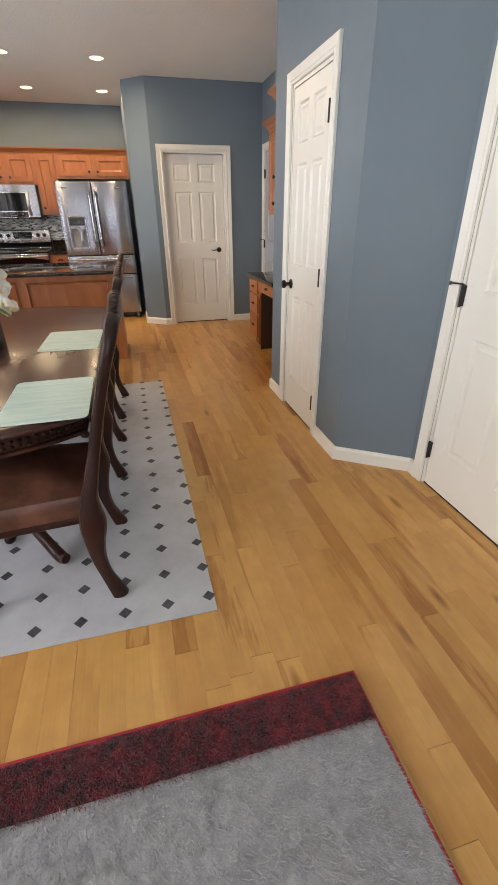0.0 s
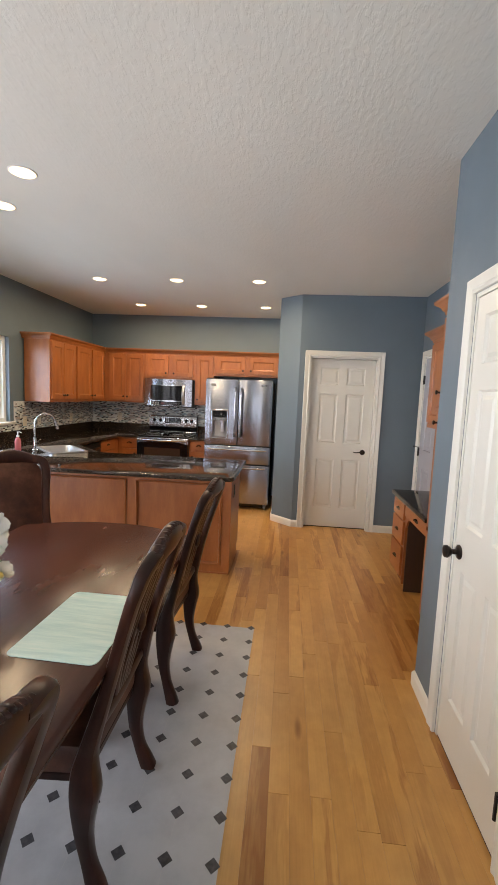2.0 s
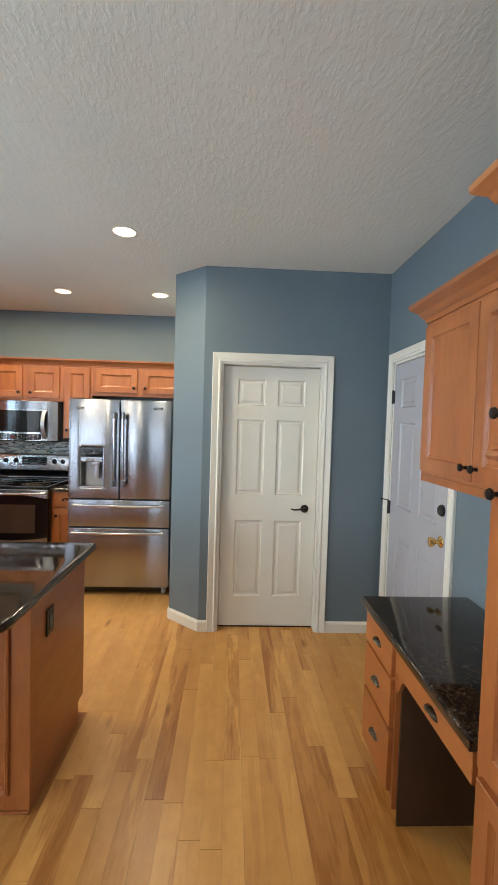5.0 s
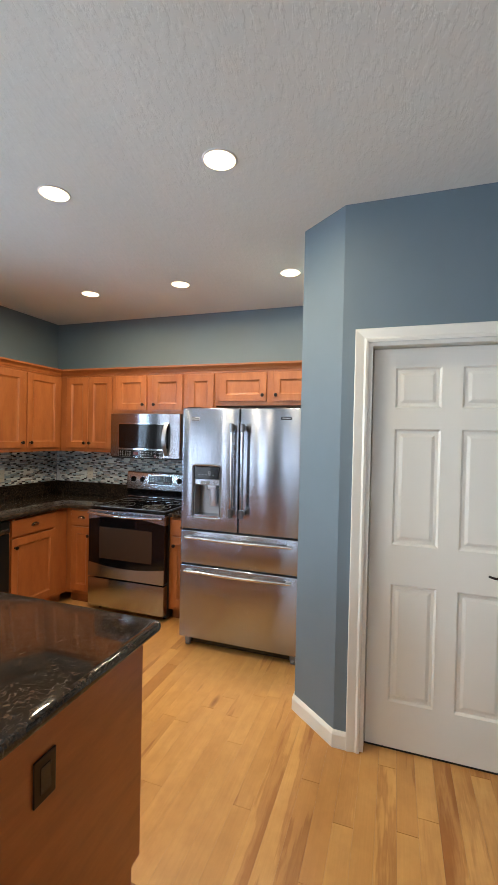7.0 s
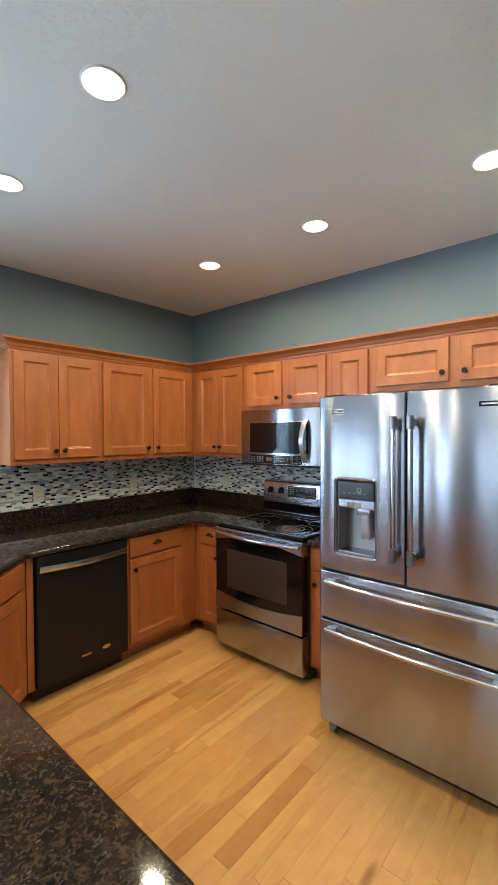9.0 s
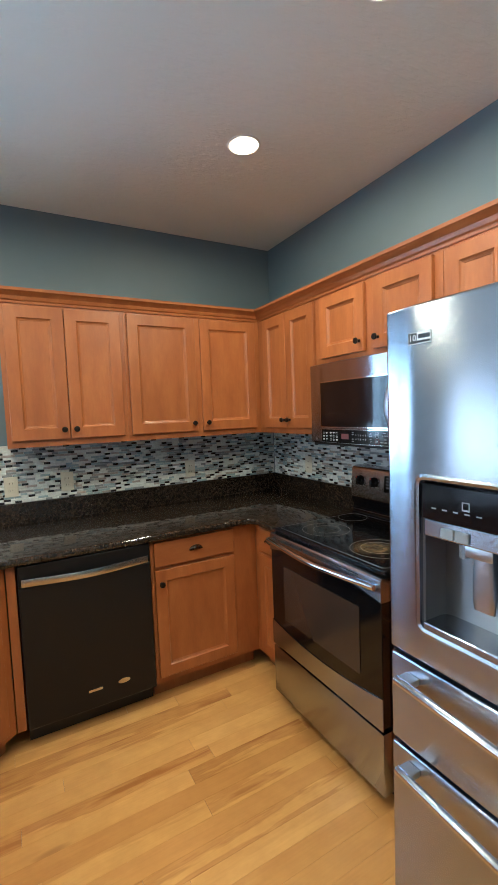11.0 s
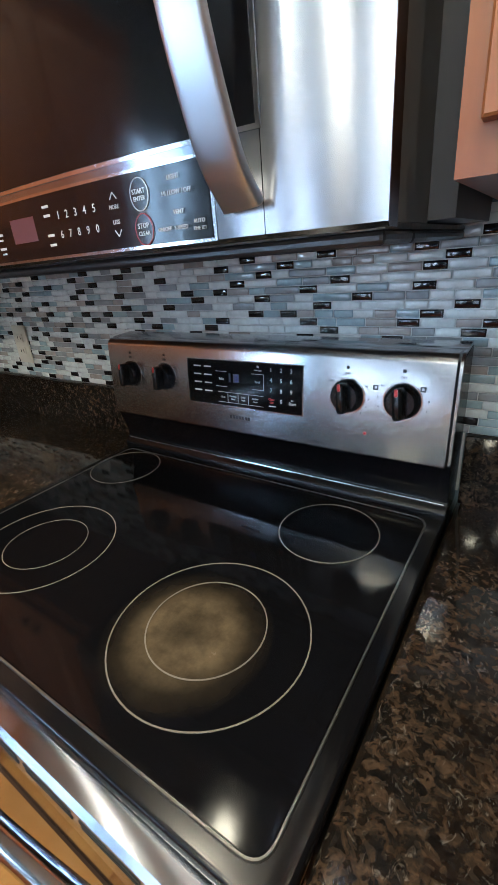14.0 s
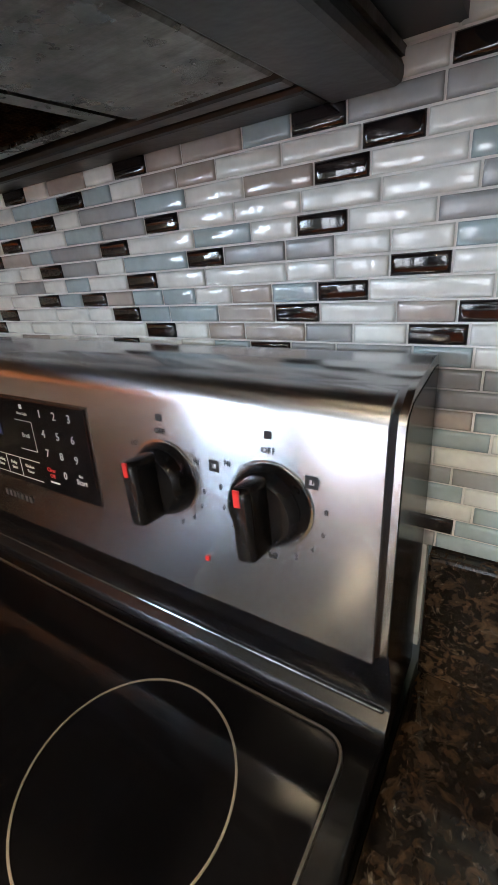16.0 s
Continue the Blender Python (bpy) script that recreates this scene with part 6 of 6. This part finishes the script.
        part("back_pad", b, M_LEATHER, c, "brown leather back pad", True)
    else:
        # pierced splat of curved ribbons
        def ribbon(y0, ymid, y1, bulge):
            pts = []
            for k in range(7):
                v = k / 6
                z = 0.525 + 0.52 * v
                xx = -0.230 - 0.152 * v + 0.012 * math.sin(v * math.pi)
                y = (1 - v) * y0 + v * y1 + (ymid - (y0 + y1) / 2) * math.sin(v * math.pi) + bulge * math.sin(2 * v * math.pi)
                pts.append((xx, y, z, 0.0165 - 0.004 * math.sin(v * math.pi), 0.009))
            return tube(pts, 8, (0, 1, 0), 0.7)

        for s in (-1, 1):
            part("splat_ribbon", ribbon(s * 0.045, s * 0.085, s * 0.085, s * 0.012), M_WALNUT, c, smooth=True)
            part("splat_ribbon", ribbon(s * 0.030, s * 0.004, s * 0.050, s * 0.028), M_WALNUT, c, smooth=True)
            part("splat_ribbon", ribbon(s * 0.012, s * 0.038, s * 0.012, -s * 0.018), M_WALNUT, c, smooth=True)
        part("splat_boss", ball((-0.302, 0, 0.78), 0.03, (0.5, 0.9, 1.5)), M_WALNUT, c, smooth=True)
    return c


CH = "carved dark cherry chair with brown leather seat at the table"
c1 = chair(pose(-0.518, 1.515, 0, 0, 0, 180), CH)
copy_thing(c1, pose(-0.512, 2.43, 0, 0, 0, 180))
copy_thing(c1, pose(-0.498, 3.285, 0, 0, 0, 177))
chair(pose(-1.36, 3.52, 0, 0, 0, -47), "carved dark cherry chair with a padded brown leather back, pulled out", True)

# ---------------------------------------------------------------- things on the table
M_MATGREEN = material("pale_mint_vinyl", (0.62, 0.72, 0.62), 0.45)
_v = coords(M_MATGREEN)
link(M_MATGREEN, ramp(M_MATGREEN, noise_of(M_MATGREEN, coords(M_MATGREEN, (4, 40, 1)), 1.0, 5, 0.7), (0.35, (0.36, 0.55, 0.52)), (0.55, (0.49, 0.66, 0.60)), (0.75, (0.62, 0.72, 0.65))), shader(M_MATGREEN).inputs["Base Color"])
bump(M_MATGREEN, noise_of(M_MATGREEN, _v, 500, 2), 0.1, 0.001)
for x, y, a in ((-0.400, 1.53, 0.5), (-0.402, 2.405, -1.5), (-1.085, 2.36, 1.0)):
    o = part("placemat", outline_plate(rounded([(-0.145, -0.212), (0.145, -0.212), (0.145, 0.212), (-0.145, 0.212)], [0.03] * 4), 0.0, 0.003, (), 0.001, 1), M_MATGREEN)
    o.matrix_world = pose(x, y, 0.7604, 0, 0, a)
    tagged(o, "pale mint green placemat lying on the table", "placemat", "placemats on the table")
# paper towel roll
M_PAPER = material("white_paper_towel", (0.82, 0.82, 0.81), 0.9)
bump(M_PAPER, noise_of(M_PAPER, coords(M_PAPER), 180, 2), 0.35, 0.002)
pt = thing("paper_towel_roll", pose(-0.795, 2.045, 0.7605), "white paper towel roll on a wire stand", "paper towel")
part("roll", lathe([(0.019, 0.012), (0.066, 0.012), (0.068, 0.016), (0.068, 0.286), (0.066, 0.290), (0.019, 0.290)], 40), M_PAPER, pt, smooth=True)
b = bmesh.new()
rows = []
for i in range(10):
    a = radians(-110 + 5.5 * i)
    r = 0.0695 + 0.00035 * i * i * 0.35
    rows.append([b.verts.new((r * math.cos(a), r * math.sin(a), z)) for z in (0.012 + 0.001 * i, 0.10, 0.20 - 0.006 * i, 0.288 - 0.022 * max(0, i - 1))])
for p, q in zip(rows, rows[1:]):
    for k in range(3):
        b.faces.new((p[k], p[k + 1], q[k + 1], q[k]))
bmesh.ops.solidify(b, geom=b.faces[:], thickness=0.0008)
part("loose_sheet", b, M_PAPER, pt, smooth=True)
b = lathe([(0.001, 0), (0.075, 0), (0.075, 0.004), (0.001, 0.006)], 32)
rod((0, 0, 0.004), (0, 0, 0.300), 0.004, seg=10, bm=b)
part("stand", b, M_CHROME, pt, smooth=True)
part("ring_handle", tube([(0.014 * math.sin(2 * math.pi * k / 12), 0, 0.313 - 0.014 * math.cos(2 * math.pi * k / 12), 0.0022, 0.0022) for k in range(13)], 8, (0, 1, 0), steps=2), M_CHROME, pt, smooth=True)
# orchid
oc = thing("potted_orchid", pose(-0.765, 2.345, 0.7605), "white orchid in a square black vase", "potted plant")
part("vase", box(-0.043, -0.043, 0, 0.043, 0.043, 0.15, 0.005, bm=None), M_BLACK, oc, "glossy black square vase")
M_LEAF = material("orchid_leaf", (0.05, 0.11, 0.03), 0.35)
link(M_LEAF, ramp(M_LEAF, noise_of(M_LEAF, coords(M_LEAF), 20, 3), (0.3, (0.035, 0.085, 0.02)), (0.7, (0.08, 0.15, 0.045))), shader(M_LEAF).inputs["Base Color"])
M_STEM = material("orchid_stem", (0.10, 0.16, 0.05), 0.5)
M_MOSS = material("moss", (0.06, 0.07, 0.03), 0.9)
part("moss", ball((0, 0, 0.148), 0.036, (1, 1, 0.35)), M_MOSS, oc)
for k in range(9):
    a = radians(40 * k + 10)
    ln = 0.085 + 0.02 * (k % 3)
    pts = [(0.01 * math.cos(a), 0.01 * math.sin(a), 0.15, 0.006, 0.002), (0.5 * ln * math.cos(a), 0.5 * ln * math.sin(a), 0.15 + 0.05 + 0.012 * (k % 2), 0.014, 0.002), (ln * math.cos(a), ln * math.sin(a), 0.15 + 0.045 - 0.01 * (k % 3), 0.011, 0.0018), (1.25 * ln * math.cos(a), 1.25 * ln * math.sin(a), 0.155, 0.002, 0.001)]
    part("leaf", tube(pts, 6, (-math.sin(a), math.cos(a), 0), steps=4), M_LEAF, oc, smooth=True)
stems = [[(0, 0, 0.14), (-0.03, -0.005, 0.27), (-0.025, -0.01, 0.37), (0.02, -0.02, 0.42), (0.065, -0.03, 0.40)], [(0.01, 0, 0.14), (0.02, 0.01, 0.25), (0.05, 0.0, 0.33), (0.085, -0.01, 0.33), (0.105, -0.02, 0.27)]]
for s in stems:
    part("stem", tube([(*p, 0.0028, 0.0028) for p in s], 7), M_STEM, oc, smooth=True)
M_PETAL = material("white_orchid_petal", (0.80, 0.78, 0.70), 0.55)
shader(M_PETAL).inputs["Subsurface Weight"].default_value = 0.15
shader(M_PETAL).inputs["Subsurface Radius"].default_value = (0.01, 0.01, 0.008)
M_LIP = material("yellow_orchid_lip", (0.75, 0.55, 0.15), 0.5)


def petal(length, width, angle, bm):
    b = bmesh.new()
    rows = []
    for i in range(6):
        v = i / 5
        w = width * math.sin(math.pi * (0.12 + 0.83 * v)) ** 0.7
        rows.append([b.verts.new((v * length, w * u, 0.010 * math.sin(v * math.pi) - 0.006 * u * u * 4 + 0.004 * v)) for u in (-0.5, -0.25, 0, 0.25, 0.5)])
    for p, q in zip(rows, rows[1:]):
        for k in range(4):
            b.faces.new((p[k], p[k + 1], q[k + 1], q[k]))
    bmesh.ops.solidify(b, geom=b.faces[:], thickness=0.0008)
    return add_to(bm, b, Matrix.Rotation(angle, 4, "Z"))


def flower(p, facing, size):
    b = bmesh.new()
    for a in (90, 212, 328):
        petal(0.036, 0.026, radians(a), b)
    for a in (18, 162):
        petal(0.040, 0.046, radians(a), b)
    o = part("flower", b, M_PETAL, oc, "white orchid blossom", True)
    o.matrix_basis = Matrix.Translation(p) @ Vector(facing).to_track_quat("Z", "Y").to_matrix().to_4x4() @ Matrix.Rotation(random.uniform(-0.5, 0.5), 4, "Z") @ Matrix.Scale(size, 4)
    part("lip", ball((0, -0.006, 0.008), 0.008, (0.8, 1, 1.2), seg=8), M_LIP, o)


for s in stems:
    line = smooth_line(s, 5)
    for n, p in enumerate(line[8:]):
        if n % 2 == 0:
            flower((p[0] + random.uniform(-0.02, 0.02), p[1] - 0.012 + random.uniform(-0.02, 0.03), p[2] + random.uniform(-0.025, 0.015)), (random.uniform(-0.5, 0.7), -1 + random.uniform(-0.2, 0.6), random.uniform(-0.1, 0.4)), random.uniform(0.95, 1.25))
for p in ((0.06, -0.03, 0.345), (0.095, -0.03, 0.225), (0.11, 0.0, 0.19), (0.05, -0.02, 0.29), (-0.035, -0.03, 0.385), (0.085, 0.02, 0.30), (0.03, 0.03, 0.37)):
    flower(p, (random.uniform(-0.5, 0.5), -1, random.uniform(-0.2, 0.4)), random.uniform(0.95, 1.2))

# ---------------------------------------------------------------- floor coverings
M_VINYL = material("white_printed_vinyl", (0.72, 0.70, 0.66), 0.42)
_v = coords(M_VINYL, (1, 1, 1), True)
link(M_VINYL, ramp(M_VINYL, noise_of(M_VINYL, _v, 4, 6, 0.65), (0.3, (0.40, 0.405, 0.415)), (0.6, (0.50, 0.505, 0.51))), shader(M_VINYL).inputs["Base Color"])
M_DIAMOND = material("charcoal_print", (0.045, 0.045, 0.05), 0.45)
link(M_DIAMOND, ramp(M_DIAMOND, noise_of(M_DIAMOND, coords(M_DIAMOND, (1, 1, 1), True), 60, 4), (0.3, (0.03, 0.03, 0.035)), (0.7, (0.085, 0.085, 0.09))), shader(M_DIAMOND).inputs["Base Color"])
M_JOINT = material("pale_grey_print", (0.50, 0.49, 0.47), 0.45)
mt = thing("vinyl_floor_mat", pose(-0.75, 2.44, 0.001), "white vinyl floor mat printed with small black diamonds", "floor mat")
part("sheet", box(-0.85, -1.345, 0, 0.852, 1.352, 0.003), M_VINYL, mt)
b, bj = bmesh.new(), bmesh.new()
r = 0.0265
b.faces.new([b.verts.new(p) for p in ((r, 0, 0.0034), (0, r, 0.0034), (-r, 0, 0.0034), (0, -r, 0.0034))])
dia = part("printed_diamond", b, M_DIAMOND, mt)
xs = [0.832 - 0.1617 * k for k in range(11)]
ys = [1.172 + 0.1638 * k - 2.44 for k in range(17)]
for x in xs:
    for y in ys:
        o = dia if (x, y) == (xs[0], ys[0]) else new("printed_diamond", dia.data)
        o.parent = mt
        o.location = (x, y, 0)
for x in xs:
    for y0, y1 in zip(ys, ys[1:]):
        bj.faces.new([bj.verts.new(p) for p in ((x - 0.0007, y0 + 0.028, 0.0032), (x + 0.0007, y0 + 0.028, 0.0032), (x + 0.0007, y1 - 0.028, 0.0032), (x - 0.0007, y1 - 0.028, 0.0032))])
tagged(part("printed_line", bj, M_JOINT, mt), kind="stuff")

# shag rug with a red border
M_GREYPILE = material("silver_grey_shag", (0.42, 0.42, 0.42), 0.75)
M_REDPILE = material("crimson_shag", (0.25, 0.012, 0.02), 0.7)
for m_, stops in ((M_GREYPILE, ((0.3, (0.33, 0.33, 0.335)), (0.7, (0.52, 0.52, 0.52)))), (M_REDPILE, ((0.36, (0.03, 0.003, 0.006)), (0.5, (0.20, 0.006, 0.014)), (0.72, (0.42, 0.010, 0.022))))):
    link(m_, ramp(m_, noise_of(m_, coords(m_, (1, 1, 1), True), 26, 5, 0.7), *stops), shader(m_).inputs["Base Color"])
    shader(m_).inputs["Sheen Weight"].default_value = 0.4
rg2 = thing("shag_rug", pose(0, 0, 0.001), "silver grey shag rug with a crimson border", "rug")
RUGX0, RUGX1, RUGY0, RUGY1, BORD = -2.2, 0.484, -2.6, 0.726, 0.152
part("backing", box(RUGX0, RUGY0, 0, RUGX1, RUGY1, 0.010), M_REDPILE, rg2)
M_EDGE = material("red_bound_edge", (0.42, 0.012, 0.02), 0.6)
part("bound_edge", sweep([(RUGX0, RUGY0, 0), (RUGX1, RUGY0, 0), (RUGX1, RUGY1, 0), (RUGX0, RUGY1, 0)], [(-0.004, 0), (0.004, 0), (0.005, 0.008), (0.0, 0.013), (-0.004, 0.011)], closed=True), M_EDGE, rg2, "bright red bound edge")


def pile(count, x0, x1, y0, y1, low, high, width, seed):
    """Tufts: thin bent blades standing in the given stretch."""
    rng = np.random.RandomState(seed)
    x, y = rng.uniform(x0, x1, count), rng.uniform(y0, y1, count)
    a = rng.uniform(0, 2 * np.pi, count)
    lean = rng.normal(0.9, 0.5, (count, 1)) * np.array([[0.006, -0.012]]) + rng.normal(0, 0.005, (count, 2))
    h = rng.uniform(low, high, count)
    dx, dy = np.cos(a) * width, np.sin(a) * width
    v = np.zeros((count, 3, 3))
    v[:, 0] = np.stack([x - dx, y - dy, np.full(count, 0.006)], 1)
    v[:, 1] = np.stack([x + dx, y + dy, np.full(count, 0.006)], 1)
    v[:, 2] = np.stack([x + lean[:, 0], y + lean[:, 1], h], 1)
    me = bpy.data.meshes.new("pile")
    me.from_pydata(v.reshape(-1, 3).tolist(), [], np.arange(count * 3).reshape(-1, 3).tolist())
    me.update()
    return me


def pile_part(name, me, mat, label):
    me.materials.append(mat)
    o = new(name, me)
    o.parent = rg2
    return tagged(o, label, kind="stuff")


pile_part("grey_pile", pile(150000, -1.2, RUGX1 - 0.008, -0.75, RUGY1 - BORD, 0.017, 0.031, 0.0017, 3), M_GREYPILE, "silver grey shag pile")
pile_part("red_pile", pile(45000, -1.2, RUGX1 - 0.006, RUGY1 - BORD, RUGY1 - 0.006, 0.015, 0.027, 0.0017, 4), M_REDPILE, "crimson shag pile")
part("grey_field", box(RUGX0 + 0.01, RUGY0 + BORD, 0.0095, RUGX1 - 0.006, RUGY1 - BORD, 0.0125), M_GREYPILE, rg2)

# ---------------------------------------------------------------- floor boards and wall tiles
floor = part("floor", box(W_X - 0.1, -4.1, -0.12, 1.9, N_Y + 0.1, -0.012), M_SUBFLOOR)
tagged(floor, "honey maple strip floor with brown heartwood streaks", "floor", kind="structure")
BW = 0.0826
GAP = 0.0003


def board_mesh(length):
    b = bmesh.new()
    hw, e = BW / 2 - GAP / 2, 0.0005
    hl = length / 2 - 0.0006
    t = [b.verts.new(p) for p in ((-hw + e, -hl + e, 0), (hw - e, -hl + e, 0), (hw - e, hl - e, 0), (-hw + e, hl - e, 0))]
    s = [b.verts.new(p) for p in ((-hw, -hl, -e), (hw, -hl, -e), (hw, hl, -e), (-hw, hl, -e))]
    d = [b.verts.new(p) for p in ((-hw, -hl, -0.012), (hw, -hl, -0.012), (hw, hl, -0.012), (-hw, hl, -0.012))]
    b.faces.new(t)
    for p, q in ((t, s), (s, d)):
        for k in range(4):
            b.faces.new((p[k], q[k], q[(k + 1) % 4], p[(k + 1) % 4]))
    me = bpy.data.meshes.new("floor_board")
    bmesh.ops.recalc_face_normals(b, faces=b.faces)
    b.to_mesh(me)
    b.free()
    return me


LENGTHS = [0.42, 0.58, 0.76, 0.95, 1.2, 1.5]
BOARDS = {n: board_mesh(n) for n in LENGTHS}
for me in BOARDS.values():
    me.materials.append(M_BOARD)
rng = random.Random(11)
field_v, field_f = [], []
singles = 0
x = W_X + BW / 2
while x < E_X + BW:
    y = -4.0 - rng.uniform(0, 0.8)
    while y < N_Y:
        ln = rng.choice(LENGTHS)
        cy = y + ln / 2
        near = (0.06 < x < 1.30 and 0.75 < cy < 6.15) or (-1.95 < x < 0.10 and 5.25 < cy < 7.0)
        if near and singles < 298 and y + ln < N_Y + 0.05:
            o = new("floor_board", BOARDS[ln])
            o.parent = floor
            o.location = (x, cy, 0)
            singles += 1
        else:
            me = BOARDS[ln]
            n0 = len(field_v)
            field_v += [(min(v.co.x + x, E_X + 0.08), min(max(v.co.y + cy, -4.05), N_Y + 0.05), v.co.z) for v in me.vertices]
            field_f += [[n0 + k for k in p.vertices] for p in me.polygons]
        y += ln
    x += BW
me = bpy.data.meshes.new("floor_boards")
me.from_pydata(field_v, [], field_f)
me.materials.append(M_BOARDS)
o = new("floor_boards", me)
o.parent = floor
tagged(o, "maple floor boards", kind="stuff")

# glass mosaic: strips of one height and three lengths, in five colours
M_GROUT = painted("pale_grey_grout", (0.66, 0.65, 0.62), 0.8)


def tile_mat(name, colour, rough, metal=0.0, coat=0.6):
    m = material(name, colour, rough, metal)
    v = coords(m, (1, 1, 1), True)
    n = noise_of(m, v, 55, 3)
    link(m, ramp(m, n, (0.3, tuple(c * 0.86 for c in colour)), (0.7, tuple(min(1, c * 1.1) for c in colour))), shader(m).inputs["Base Color"])
    bump(m, noise_of(m, v, 120, 2), 0.12, 0.001)
    shader(m).inputs["Coat Weight"].default_value = coat
    shader(m).inputs["Coat Roughness"].default_value = 0.04
    return m


TILES = [tile_mat("dark_espresso_glass", (0.012, 0.010, 0.011), 0.08), tile_mat("white_glass", (0.72, 0.74, 0.70), 0.12), tile_mat("pale_grey_stone", (0.32, 0.33, 0.33), 0.25, 0, 0.3), tile_mat("pale_aqua_glass", (0.36, 0.45, 0.47), 0.08), tile_mat("taupe_glass", (0.42, 0.37, 0.33), 0.1)]
ROW, TH = 0.01417, 0.0126


def tile_geometry(length):
    hl, hh = length / 2 - 0.0008, TH / 2
    vs = []
    for e, y in ((0.0030, -0.0070), (0.0013, -0.0067), (0.0, -0.0056), (0.0, 0.0)):
        vs += [(-hl + e, y, -hh + e), (hl - e, y, -hh + e), (hl - e, y, hh - e), (-hl + e, y, hh - e)]
    fs = [[0, 1, 2, 3]]
    for p in (0, 4, 8):
        for k in range(4):
            fs.append([p + k, p + 4 + k, p + 4 + (k + 1) % 4, p + (k + 1) % 4])
    return vs, fs


TLEN = [0.0365, 0.053, 0.073, 0.09]
TGEO = {n: tile_geometry(n) for n in TLEN}
TMESH = {}
for n in TLEN:
    for k, m_ in enumerate(TILES):
        me = bpy.data.meshes.new("tile")
        me.from_pydata(TGEO[n][0], [], TGEO[n][1])
        me.materials.append(m_)
        me.polygons.foreach_set("use_smooth", [True] * len(me.polygons))
        TMESH[n, k] = me


def tiled(name, m, spans, single=lambda x, z: False):
    """Mosaic on a wall in its own axes; spans: (x0, x1, z0, z1). The grout bed is the thing, the tiles lie on it."""
    b = bmesh.new()
    for x0, x1, z0, z1 in spans:
        box(x0, -0.0090, z0, x1, 0.0, z1, bm=b)
    bed = part(name, b, M_GROUT)
    bed.matrix_world = m
    tagged(bed, "glass mosaic backsplash in white, grey, aqua and dark brown strips", "backsplash", kind="structure")
    vs, fs, mi = [], [], []
    count = 0
    for x0, x1, z0, z1 in spans:
        z = z0 + ROW / 2
        below = []
        while z + TH / 2 <= z1 + 0.001:
            x = x0 - rng.uniform(0, 0.05)
            wait = rng.randrange(4)
            above, below = below, []
            while x < x1:
                wait -= 1
                kind = rng.choices(range(1, 5), (0.50, 0.16, 0.20, 0.14))[0]
                if wait < 0 and not any(abs(x + TLEN[0] / 2 - q) < 0.026 for q in above):
                    kind, wait = 0, rng.choice((1, 3, 3, 4, 5))
                    below.append(x + TLEN[0] / 2)
                ln = TLEN[0] if kind == 0 else rng.choice((TLEN[0], TLEN[0], TLEN[1], TLEN[1], TLEN[2]))
                cx = x + ln / 2
                x += ln
                if cx - ln / 2 < x0 - 0.001 or cx + ln / 2 > x1 + 0.001:
                    if not (x0 + 0.012 < cx < x1 - 0.012):
                        continue
                if single(cx, z) and count < 298:
                    o = new("tile", TMESH[ln, kind])
                    o.parent = bed
                    o.location = (cx, -0.0045, z)
                    count += 1
                else:
                    n0 = len(vs)
                    gv, gf = TGEO[ln]
                    vs += [(min(max(a + cx, x0), x1), c - 0.0045, d_ + z) for a, c, d_ in gv]
                    fs += [[n0 + q for q in f] for f in gf]
                    mi += [kind] * len(gf)
            z += ROW
    me = bpy.data.meshes.new("tiles")
    me.from_pydata(vs, [], fs)
    for m_ in TILES:
        me.materials.append(m_)
    me.polygons.foreach_set("material_index", mi)
    me.polygons.foreach_set("use_smooth", [True] * len(mi))
    o = new("tiles", me)
    o.parent = bed
    tagged(o, "glass mosaic strips", kind="stuff")
    return bed


T0, T1 = SPL + 0.001, 1.383
tiled("backsplash_north", pose(0, N_Y - 0.0005, 0), [(W_X + 0.013, -0.862, T0, T1), (-1.909, -1.149, 0.935, T0 - 0.001)], lambda x, z: -1.47 < x < -0.98 and z > 1.06)
tiled("backsplash_west", on_west(W_X + 0.0005, 0), [(4.32, 5.72, T0, 1.122), (5.725, 7.708, T0, T1)], lambda x, z: 6.45 < x < 7.25 and z > 1.08)
